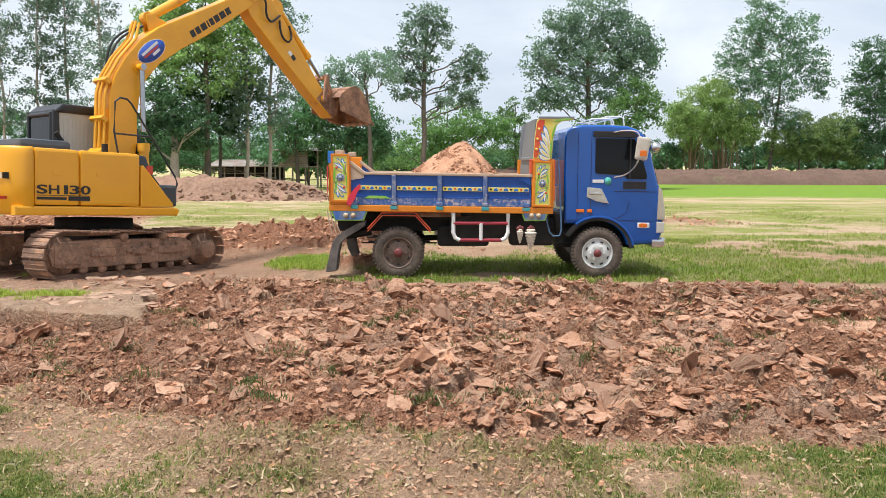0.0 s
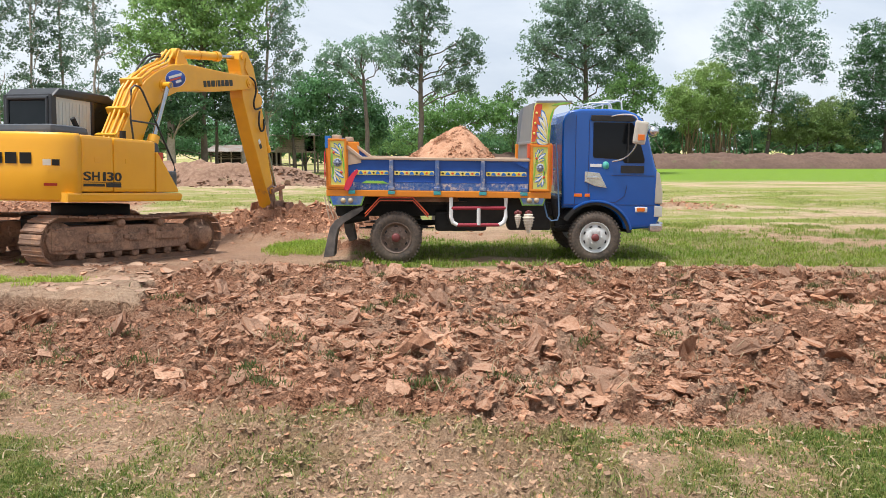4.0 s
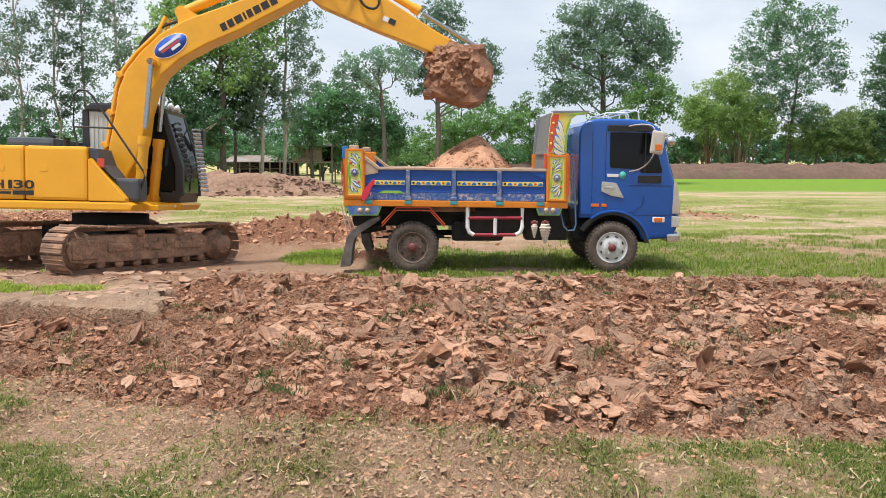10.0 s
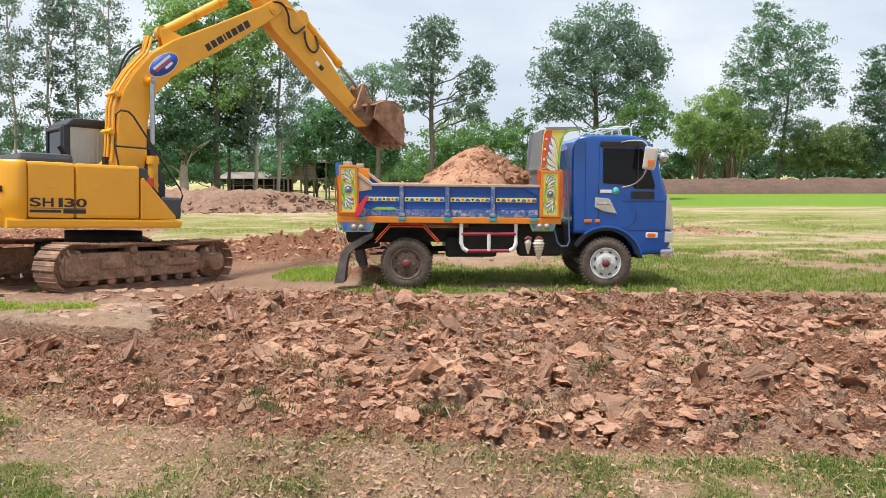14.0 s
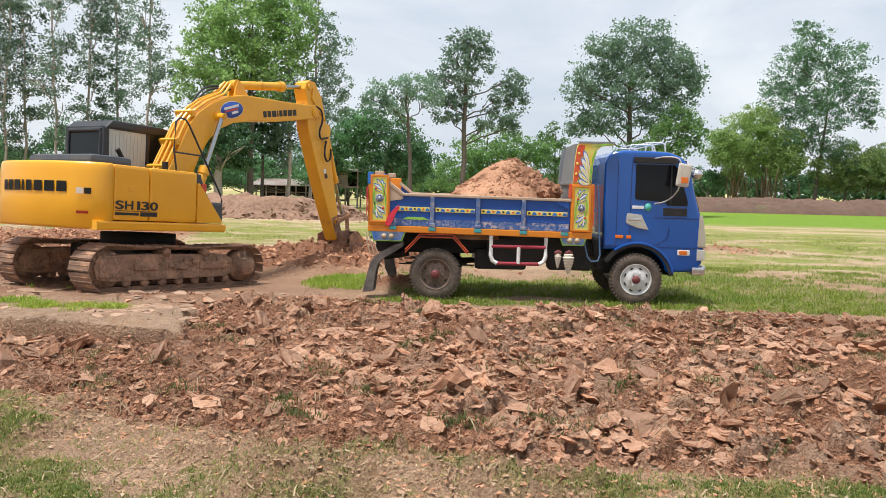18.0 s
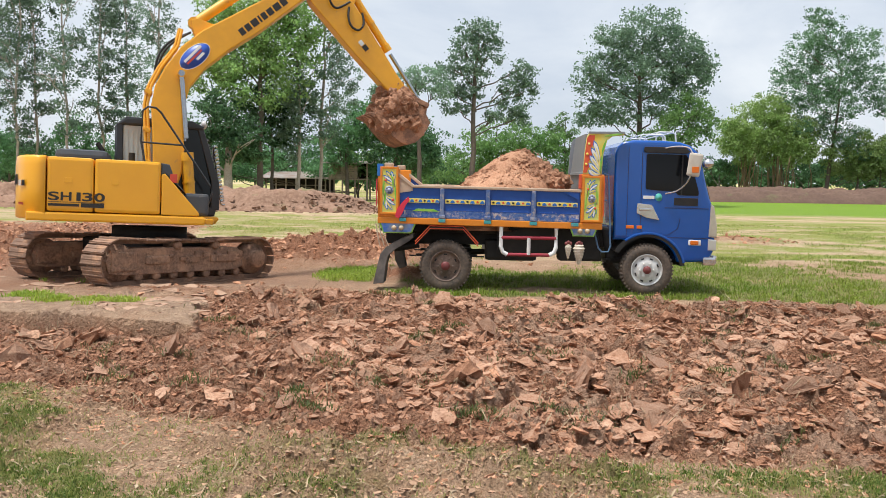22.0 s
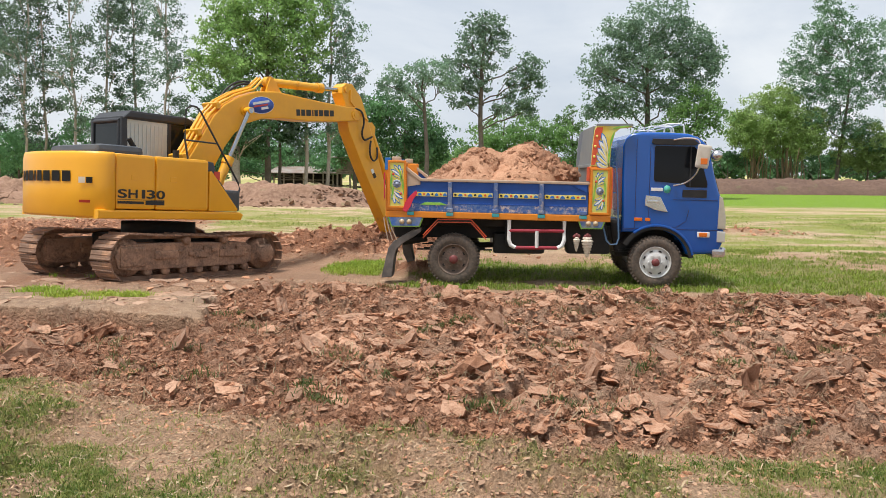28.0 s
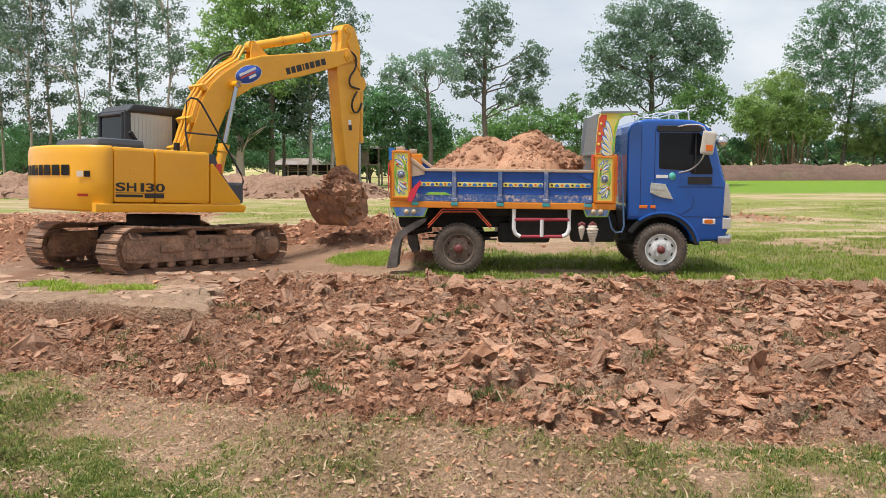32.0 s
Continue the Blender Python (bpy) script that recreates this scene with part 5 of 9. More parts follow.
        prism(bm, [(-1.36, 1.90), (-1.36, 1.97), (-1.08, 1.77), (1.70, 1.77), (1.70, 1.72), (-1.11, 1.72)], y0 - 0.03, y1 + 0.02, 0.012)
        part("board_rim", bm, rim_mud, board, "mud-covered top rim")
        s = y0 if near else y1
        d = -1 if near else 1
        lo, hi = sorted((s, s + d * 0.035))
        for x in (-0.57, 0.18, 0.94):
            part("board_stay", shape(box, x - 0.035, x + 0.035, lo, hi, 1.20, 1.72, 0.008), worn_stay, board)
        for x in (-1.27, -0.57, 0.18, 0.94, 1.6):
            part("hinge", shape(box, x - 0.06, x + 0.06, *sorted((s, s + d * 0.048)), 1.125, 1.180, 0.008), teal, board, "teal painted hinge")
            part("hinge_plate", shape(box, x - 0.055, x + 0.055, *sorted((s, s + d * 0.05)), 1.185, 1.25, 0.012), worn_stay, board)
        for x0, x1 in ((-1.22, -0.62), (-0.52, 0.13), (0.23, 0.89), (0.99, 1.64)):
            band = part("painted_band", shape(box, x0, x1, *sorted((s, s + d * 0.012)), 1.455, 1.53, 0.003), yellow_trim, board, "yellow painted band with blue arches")
            if near:
                k = 4
                for i in range(2 * k):
                    cx = x0 + (i + 0.5) * (x1 - x0) / (2 * k)
                    w = (x1 - x0) / (2 * k) * 0.46
                    bm = fresh()
                    if i % 2:
                        prism(bm, [(cx + w * math.cos(q), 1.466 + 0.050 * math.sin(q)) for q in [math.pi * j / 8 for j in range(9)]], s - 0.017, s - 0.012)
                    else:
                        prism(bm, [(cx + 0.55 * w * math.cos(q), 1.495 + 0.018 * math.sin(q)) for q in [math.pi * j / 6 for j in range(12)]], s - 0.017, s - 0.012)
                    part("painted_arch" if i % 2 else "painted_drop", bm, light_blue if i % 2 else (sign_red if i % 4 else chassis_black), board)
            part("scraped_strip", shape(box, x0 - 0.03, x1 + 0.03, *sorted((s, s + d * 0.007)), 1.19, 1.335, 0.002), scraped, board, "strip scraped to bare primer")
            part("board_groove", shape(box, x0 - 0.03, x1 + 0.03, *sorted((s, s + d * 0.009)), 1.325, 1.345, 0.002), board_blue, board)
        if near:
            bm = fresh()
            prism(bm, [(-1.10, 1.305), (-1.02, 1.35), (-0.72, 1.35), (-0.62, 1.305)], y0 - 0.012, y0)
            part("green_sign", bm, sign_green, board, "small green painted sign")
            bm = fresh()
            prism(bm, [(1.40, 1.72), (1.66, 1.72), (1.66, 1.58)], y0 - 0.02, y0)
            part("corner_gusset", bm, board_blue, board)
            bm = fresh()
            prism(bm, [(-1.34, 1.93), (-1.10, 1.735), (-1.10, 1.66), (-1.34, 1.62)], y0 - 0.016, y0)
            part("mud_gusset", bm, rim_mud, board)
    for y0, y1, near in ((-0.06, 0.05, True), (2.0, 2.11, False)):
        rear = P("rear_post", orange_paint, "orange rear bed post", box, -1.68, -1.33, y0, y1, 1.185, 2.03, 0.02)
        part("post_cap", shape(box, -1.69, -1.60, y0 - 0.005, y1 + 0.005, 1.9, 2.10, 0.01), light_blue, rear)
        part("post_block", shape(box, -1.58, -1.44, y0 + 0.01, y1 + 0.06, 2.03, 2.12, 0.02), rim_mud, rear, "muddy block on the post")
        front = P("front_post", orange_paint, "orange front bed post", box, 1.69, 2.09, y0, y1, 1.185, 1.97, 0.02)
        if near:
            painted_panel(tr, -1.64, -1.35, 1.23, 2.0, y0 - 0.003, 1)
            painted_panel(tr, 1.71, 2.04, 1.20, 1.94, y0 - 0.003, -1)
            part("red_edge", shape(box, 1.655, 1.692, y0 - 0.01, y1, 1.72, 1.96, 0.008), sign_red, front)
            part("red_edge", shape(box, 2.086, 2.10, y0 - 0.01, y1, 1.3, 1.95, 0.004), sign_red, front)
        bm = fresh()
        wing = [(1.71, 1.97), (1.73, 2.3), (1.76, 2.56), (1.80, 2.645), (2.40, 2.655), (2.40, 2.61), (2.2, 2.585), (2.12, 2.52), (2.06, 2.3), (2.04, 1.97)]
        prism(bm, wing, y0, y0 + 0.05, 0.01)
        w = part("wing_panel", bm, surface("wing_sign_ground", (0.76, 0.56, 0.07), 0.45, second=(0.62, 0.64, 0.22), scale=5.0, amount=0.8) if near else grey_board, tr, "curved painted wing above the bed post")
        if near:
            bm = fresh()
            prism(bm, [(1.712, 1.99), (1.735, 2.3), (1.765, 2.55), (1.80, 2.60), (1.90, 2.60), (1.89, 2.48), (1.84, 2.36), (1.86, 2.26), (1.80, 2.16), (1.81, 2.08), (1.77, 1.99)], y0 - 0.006, y0)
            part("red_field", bm, sign_red, w, "orange-red painted edge")
            root = (2.02, 1.985)
            for k, (ex, ez) in enumerate(((1.80, 2.03), (1.80, 2.14), (1.815, 2.26), (1.835, 2.39), (1.88, 2.51))):
                turn = (1.93 + 0.012 * k, ez - 0.10 - 0.03 * k)
                for nm, mat, w1, lift, pull in (("blue_stroke", light_blue, 0.105, 0.0075, 0.0), ("white_stroke", white_paint, 0.078, 0.0100, 0.05), ("yellow_stroke", yellow_trim, 0.030, 0.0125, 0.22)):
                    bm = fresh()
                    ray(bm, root, turn, (ex + (root[0] - ex) * pull, ez + (root[1] - ez) * pull), 0.012, w1, y0 - lift, 0.0025)
                    part(nm, bm, mat, w)
            for (x, z), ln, turn, curl, wd in (((2.0, 2.0), 0.34, 1.45, 0.0, 0.035), ((2.03, 2.28), 0.3, 1.4, -0.3, 0.035), ((2.07, 2.58), 0.34, 0.25, -0.2, 0.035)):
                bm = fresh()
                feather(bm, swirl(x, z, ln, turn, curl, 9), wd, y0 - 0.0135, 0.004)
                part("green_stroke", bm, sign_green, w)
            bm = fresh()
            prism(bm, [(1.79, 2.625), (1.80, 2.66), (2.41, 2.67), (2.41, 2.635)], y0 - 0.015, y0 + 0.06)
            part("wing_edge", bm, grey_board, w, "grey top edge")
            for x, z in ((1.76, 2.12), (1.775, 2.28), (1.80, 2.45)):
                bm = fresh()
                lathe(bm, [(0.0, -0.006), (0.022, -0.006), (0.023, 0.0)], 10, "Y", (x, y0 - 0.006, z))
                part("yellow_dot", bm, yellow_trim, w)
    bm = fresh()
    vs = [bm.verts.new(v) for v in ((1.74, 0.0, 1.19), (1.74, 2.05, 1.19), (1.74, 2.05, 1.78), (1.74, 1.25, 2.62), (1.74, 0.0, 2.62))]
    bm.faces.new(vs)
    bmesh.ops.recalc_face_normals(bm, faces=bm.faces)
    bmesh.ops.solidify(bm, geom=list(bm.faces), thickness=0.05)
    hb = part("headboard", bm, grey_board, tr, "grey steel headboard")
    for z in (1.45, 1.95):
        part("headboard_rib", shape(box, 1.715, 1.745, 0.05, 2.0 if z < 1.8 else 1.8, z, z + 0.05, 0.008), grey_board, hb)
    P("tailgate", board_blue, "blue tailgate", box, -1.69, -1.64, 0.06, 2.0, 1.2, 1.76, 0.01)
    # lower sign panels with round lamps
    for x0, x1 in ((-1.54, -0.96), (1.47, 1.92)):
        bm = fresh()
        prism(bm, [(x0, 1.085), (x0 + 0.06, 0.93), (x1 - 0.06, 0.93), (x1, 1.085)], -0.05, -0.02, 0.004)
        s = part("lamp_board", bm, sign_green, tr, "green and yellow lamp board under the bed")
        bm = fresh()
        prism(bm, [(x0 + 0.025, 1.085), (x0 + 0.075, 0.948), (x1 - 0.075, 0.948), (x1 - 0.025, 1.085)], -0.058, -0.05)
        part("board_face", bm, surface("lamp_board_blue", (0.04, 0.13, 0.42), 0.5, second=(0.45, 0.42, 0.12), scale=6.0, amount=0.5), s)
        for k in (0, 1):
            bm = fresh()
            lathe(bm, [(0.0, -0.03), (0.035, -0.025), (0.042, 0.0)], 18, "Y", ((x0 + x1) / 2 - 0.055 + k * 0.115, -0.058, 1.015))
            part("round_lamp", bm, clear_lens, s, "round pale lamp")
    # rear wheel trim
    bm = fresh()
    prism(bm, [(-0.98, 0.80), (-0.74, 1.06), (-0.20, 1.06), (0.05, 0.78), (0.0, 0.76), (-0.22, 1.0), (-0.72, 1.0), (-0.92, 0.78)], -0.01, 0.22)
    fender = part("wheel_trim", bm, chassis_black, tr, "angular black fender edged in red")
    bm = fresh()
    pts = [(-0.97, 0.80), (-0.735, 1.055), (-0.205, 1.055), (0.04, 0.785)]
    for a, b in zip(pts, pts[1:]):
        d = Vector((b[0] - a[0], 0, b[1] - a[1]))
        for off, r in ((0.0, 0.010), (-0.045, 0.008)):
            rod(bm, (a[0], -0.016, a[1] + off), (b[0], -0.016, b[1] + off), r, 6)
    part("red_edging", bm, sign_red, fender)
    # mudflaps
    for y0, y1, pts in ((-0.02, 0.36, [(-1.0, 0.92), (-1.16, 0.86), (-1.32, 0.77), (-1.45, 0.69), (-1.53, 0.58), (-1.57, 0.42), (-1.64, 0.10), (-1.47, 0.12), (-1.44, 0.40), (-1.40, 0.56), (-1.30, 0.66), (-1.1, 0.78), (-1.0, 0.86)]),
                        (0.5, 0.8, [(-1.36, 0.62), (-1.34, 0.44), (-1.27, 0.30), (-1.16, 0.33), (-1.2, 0.5), (-1.22, 0.70)])):
        bm = fresh()
        prism(bm, pts, y0, y1, 0.012)
        part("mudflap", bm, flap_grey, tr, "bent dusty rubber mudflap")
    for k in range(3):
        x = -1.60 + 0.05 * k
        P("chain", rim_mud, "muddy hanging rope", tube, [(x, -0.03, 1.08), (x + 0.03, -0.04, 0.9), (x + 0.07 + 0.02 * k, -0.03, 0.72)], 0.010, 6)
    # ribbons
    bm = fresh()
    prism(bm, [(-1.70, 1.35), (-1.73, 1.5), (-1.71, 1.78), (-1.685, 1.8), (-1.685, 1.4)], -0.10, -0.06)
    part("ribbon", bm, ribbon_red, tr, "faded red ribbon on the tail")
    bm = fresh()
    prism(bm, [(-1.40, 1.20), (-1.36, 1.33), (-1.27, 1.44), (-1.17, 1.52), (-1.15, 1.47), (-1.22, 1.38), (-1.27, 1.26), (-1.34, 1.17)], -0.10, -0.075)
    part("ribbon", bm, ribbon_red, tr, "red ribbon tied to the bed corner")
    # side guard, ladder, garland
    for pts, nm, mat, r in (([(0.40, -0.02, 1.08), (0.40, -0.02, 0.74), (0.43, -0.02, 0.66), (0.50, -0.02, 0.62)], "guard_post", white_paint, 0.034), ([(1.27, -0.02, 1.08), (1.27, -0.02, 0.74), (1.24, -0.02, 0.66), (1.17, -0.02, 0.62)], "guard_post", white_paint, 0.034),
                            ([(0.50, -0.02, 0.62), (1.17, -0.02, 0.62)], "guard_bar", red_tube, 0.028), ([(0.40, -0.02, 0.89), (1.27, -0.02, 0.89)], "guard_bar", red_tube, 0.028), ([(0.84, -0.03, 0.89), (0.84, -0.03, 0.62)], "guard_post", white_paint, 0.03)):
        P(nm, mat, "white painted guard pipe" if mat is white_paint else "maroon guard pipe", tube, pts, r, 10)
    P("ladder_rail", pipe_blue, "grey-blue ladder pipe", tube, [(2.10, 0.05, 1.98), (2.17, 0.02, 1.96), (2.18, 0.0, 1.8), (2.13, 0.0, 0.8), (2.10, 0.0, 0.70), (2.0, 0.0, 0.69), (1.94, 0.0, 0.76), (1.94, 0.0, 1.1)], 0.014, 8)
    for z in (1.15, 1.55):
        P("ladder_rung", pipe_blue, "", rod, (2.0, 0.0, z), (2.16, 0.0, z), 0.012, 8)
    blossom = surface("cream_blossom", (0.72, 0.63, 0.50), 0.8, second=(0.80, 0.74, 0.65), scale=25, third=(0.50, 0.38, 0.27), third_scale=60, bump=0.6, bump_scale=60)
    for cx, top, wide, tall in ((1.465, 0.80, 0.062, 0.22), (1.635, 0.80, 0.105, 0.31)):
        rings = 7
        profile = [(0.0, top)]
        for k in range(rings):
            z = top - tall * k / rings
            w = wide * (0.75 if k == 0 else 1.0 - 0.85 * (k / rings) ** 1.6)
            profile += [(w * 0.8, z - 0.002), (w, z - tall / rings * 0.45), (w * 0.72, z - tall / rings * 0.92)]
        bm = fresh()
        lathe(bm, profile + [(0.0, top - tall - 0.015)], 14, "Z", (cx, -0.03, 0.0))
        part("garland", bm, blossom, tr, "hanging cone of dusty cream blossoms")
        bm = fresh()
        for ox, oz in ((-0.03, 0.01), (0.03, 0.015), (0.0, 0.03)):
            q = bmesh.ops.create_icosphere(bm, subdivisions=2, radius=0.032)
            bmesh.ops.translate(bm, verts=q["verts"], vec=(cx + ox, -0.035, top + oz))
        part("garland_knot", bm, hub_red, tr, "dull red garland knot")
    for ob in tr.children_recursive:
        if ob.name.split(".")[0] not in KEEP_PARTS and ob.data:
            settle(ob, ob is cab or ob.parent is cab or ob is P_b)
    return tr


truck = build_truck()

# ---- the excavator ----
yellow = surface("yellow_paint", (0.82, 0.385, 0.008), 0.42, second=(0.74, 0.335, 0.008), scale=1.2, amount=0.5, dirt=(0.50, 0.27, 0.09), dirt_scale=1.6, dirt_cut=0.66, bump=0.02, bump_scale=90, coat=0.25)
arm_yellow = surface("worn_yellow_paint", (0.80, 0.38, 0.010), 0.44, second=(0.68, 0.32, 0.014), scale=2.2, amount=0.6, dirt=(0.36, 0.18, 0.08), dirt_scale=2.2, dirt_cut=0.64, bump=0.03, bump_scale=80, coat=0.2)
cab_grey = surface("dark_grey_paint", (0.020, 0.021, 0.024), 0.40, second=(0.035, 0.035, 0.038), scale=2.0, dirt=(0.13, 0.10, 0.08), dirt_scale=2.0, dirt_cut=0.68)
hood_grey = surface("blue_grey_paint", (0.045, 0.055, 0.07), 0.5, second=(0.09, 0.085, 0.08), scale=3.0, dirt=(0.22, 0.17, 0.13), dirt_scale=2.5, dirt_cut=0.58)
black_rubber = surface("black_rubber", (0.012, 0.012, 0.013), 0.6, second=(0.03, 0.027, 0.025), scale=9.0)
black_gap = surface("black_gap", (0.008, 0.008, 0.008), 0.8, second=(0.02, 0.018, 0.016), scale=5.0)
ink = surface("black_lettering", (0.02, 0.018, 0.016), 0.5)
track_steel = surface("muddy_track_steel", (0.25, 0.15, 0.10), 0.8, 0.1, second=(0.13, 0.08, 0.055), scale=4.0, amount=0.8, dirt=(0.43, 0.245, 0.145), dirt_scale=3.0, dirt_cut=0.50, bump=0.5, bump_scale=30, spread=0.25)
frame_mud = surface("mud_caked_frame", (0.29, 0.168, 0.108), 0.85, second=(0.12, 0.072, 0.048), scale=6.0, amount=0.9, third=(0.38, 0.235, 0.155), third_scale=30, dirt=(0.45, 0.265, 0.165), dirt_scale=4.5, dirt_cut=0.50, bump=0.9, bump_scale=28)
bucket_steel = surface("soil_stained_steel", (0.32, 0.175, 0.112), 0.85, 0.05, second=(0.20, 0.105, 0.068), scale=4.0, amount=0.8, third=(0.14, 0.08, 0.055), third_scale=22, dirt=(0.44, 0.235, 0.14), dirt_scale=3.5, dirt_cut=0.46, bump=0.9, bump_scale=26)
chrome = surface("polished_rod", (0.40, 0.41, 0.43), 0.22, 1.0, second=(0.32, 0.32, 0.33), scale=20)
cab_glass = surface("dark_cab_glass", (0.008, 0.011, 0.012), 0.06, second=(0.014, 0.017, 0.019), scale=2.0)
cab_glass.node_tree.nodes["Principled BSDF"].inputs["Specular IOR Level"].default_value = 0.25
# side pane: pale and opaque, with faint uneven tone
hazy_pane = surface("dusty_cab_window", (0.54, 0.55, 0.50), 0.35, second=(0.42, 0.43, 0.39), scale=1.6, amount=0.9, third=(0.47, 0.47, 0.43), third_scale=12)
sticker_blue = surface("blue_sticker", (0.03, 0.09, 0.42), 0.4, second=(0.02, 0.06, 0.3), scale=9)
sticker_white = surface("white_sticker", (0.75, 0.75, 0.74), 0.5)
sticker_red = surface("red_sticker", (0.55, 0.06, 0.03), 0.45)
red_lens = surface("red_lens", (0.45, 0.03, 0.01), 0.3)

EX_AT = pose(-5.79, 14.0, -0.032, -2.67, 1.21, 0)
FOOT, REACH, STICK = (0.22, 1.548), 4.645, 2.95
MID = -0.15
BUCKET_SIZE = 0.82
BUCKET_EAR = Vector((-0.10, 0, 0.40)) * BUCKET_SIZE


def glyphs(bm, widths, tall, gap):
    """A row of upright block shapes the size of letters, lying on the side plane y = 0."""
    x = 0
    for w in widths:
        box(bm, x, x + w, -0.004, 0.002, 0, tall, 0.006)
        x += w + gap


def lettering(words, width, tall):
    """Writing as a thin mesh, facing the -y side, with its lower corner at the origin."""
    cu = bpy.data.curves.new("lettering", "FONT")
    cu.body, cu.extrude, cu.offset = words, 0.01, 0.022
    ob = bpy.data.objects.new("lettering", cu)
    me = bpy.data.meshes.new_from_object(ob)
    bpy.data.objects.remove(ob)
    v = np.empty(len(me.vertices) * 3)
    me.vertices.foreach_get("co", v)
    v = v.reshape(-1, 3)
    lo, hi = v.min(0), v.max(0)
    out = np.column_stack([(v[:, 0] - lo[0]) * width / (hi[0] - lo[0]), -(v[:, 2] - lo[2]) * 0.004 / (hi[2] - lo[2]), (v[:, 1] - lo[1]) * tall / (hi[1] - lo[1])])
    me.vertices.foreach_set("co", out.ravel())
    me.materials.clear()
    me.update()
    return me


def build_excavator():
    ex = thing("excavator", "yellow crawler excavator with a dark grey cab, standing on muddy tracks", "excavator", at=EX_AT)
    under = pose(0.055, 0, 0, 0, 0, 60)

    # tracks
    def belt_path(t):
        """A point and its direction on the belt's loop; t in metres."""
        half, r = 1.42, 0.36
        total = 4 * half + 2 * math.pi * r
        t %= total
        if t < 2 * half:
            return (-half + t, 0.40 + r), 0.0
        t -= 2 * half
        if t < math.pi * r:
            a = math.pi / 2 - t / r
            return (half + r * math.cos(a), 0.40 + r * math.sin(a)), -math.pi / 2 + a
        t -= math.pi * r
        if t < 2 * half:
            return (half - t, 0.40 - r), math.pi
        t -= 2 * half
        a = -math.pi / 2 - t / r
        return (-half + r * math.cos(a), 0.40 + r * math.sin(a)), -math.pi / 2 + a

    shoe = fresh()
    prism(shoe, [(-0.083, 0), (-0.083, 0.018), (-0.07, 0.018), (-0.068, 0.034), (-0.054, 0.034), (-0.050, 0.020), (0.0, 0.020), (0.004, 0.027), (0.014, 0.027), (0.018, 0.020), (0.05, 0.020), (0.068, 0.014), (0.072, -0.004)], -0.25, 0.25)
    shoe_mesh = bpy.data.meshes.new("track_shoe")
    shoe.to_mesh(shoe_mesh), shoe.free()
    shoe_mesh.materials.append(track_steel)
    total = 4 * 1.42 + 2 * math.pi * 0.36
    count = 46
    for side in (-1, 1):
        y = side * 0.985
        bm = fresh()
        pts = [belt_path(i * total / 80)[0] for i in range(80)]
        inner = [(x * 0.965, 0.40 + (z - 0.40) * 0.80) for x, z in pts]
        vo = [[bm.verts.new((x, y + w, z)) for x, z in pts] for w in (-0.09, 0.09)]
        vi = [[bm.verts.new((x, y + w, z)) for x, z in inner] for w in (-0.09, 0.09)]
        for i in range(80):
            j = (i + 1) % 80
            bm.faces.new((vo[0][i], vo[0][j], vo[1][j], vo[1][i])), bm.faces.new((vi[0][i], vi[1][i], vi[1][j], vi[0][j]))
            bm.faces.new((vo[0][i], vi[0][i], vi[0][j], vo[0][j])), bm.faces.new((vo[1][i], vo[1][j], vi[1][j], vi[1][i]))
        bmesh.ops.recalc_face_normals(bm, faces=bm.faces)
        track = part("track", bm, track_steel, ex, "steel crawler track caked in red mud")
        track.matrix_basis = under
        for i in range(count):
            (x, z), a = belt_path(i * total / count)
            sag = -0.03 * math.cos(x / 1.42 * math.pi / 2) * (1 + 0.4 * math.sin(6 * x)) if z > 0.6 and abs(x) < 1.42 else 0.0
            s = new("track_shoe", shoe_mesh)
            s.parent = track
            s.matrix_basis = pose(x, y, z + sag, 0, 0, 0) @ Matrix.Rotation(-a, 4, "Y")
        bm = fresh()
        prism(bm, [(-1.60, 0.24), (-1.66, 0.42), (-1.58, 0.60), (-1.2, 0.62), (-0.6, 0.63), (0.95, 0.61), (1.10, 0.52), (1.10, 0.28), (0.95, 0.22), (-1.4, 0.20)], y - 0.17, y + 0.17, 0.02)
        box(bm, -1.58, -1.12, y - 0.195, y + 0.195, 0.26, 0.57, 0.03), box(bm, 0.72, 1.08, y - 0.19, y + 0.19, 0.44, 0.56, 0.03)
        for x0, x1 in ((-0.95, -0.5), (0.35, 0.95), (-0.2, 0.1)):
            box(bm, x0, x1, y - 0.20, y + 0.20, 0.36, 0.5, 0.03)
        rail = part("track_frame", bm, frame_mud, ex, "mud-caked track frame")
        rail.matrix_basis = under
        for i in range(7):
            bm = fresh()
            lathe(bm, [(0.0, -0.15), (0.065, -0.15), (0.075, -0.13), (0.075, -0.08), (0.06, -0.06), (0.06, 0.06), (0.075, 0.08), (0.075, 0.13), (0.065, 0.15), (0.0, 0.15)], 16, "Y", (-1.05 + i * 0.34, y, 0.175))
            part("roller", bm, frame_mud, rail)
        for x in (-0.35, 0.45):
            bm = fresh()
            lathe(bm, [(0.0, -0.22), (0.06, -0.22), (0.075, -0.18), (0.075, 0.1), (0.0, 0.1)], 16, "Y", (x, y, 0.66))
            part("carrier_roller", bm, frame_mud, rail)
        bm = fresh()
        lathe(bm, [(0.0, -0.255), (0.15, -0.255), (0.165, -0.24), (0.165, -0.12), (0.28, -0.1), (0.29, 0.1), (0.1, 0.14), (0.0, 0.14)], 24, "Y", (1.42, y, 0.40))
        part("drive_hub", bm, frame_mud, rail, "round mud-covered drive hub")
        bm = fresh()
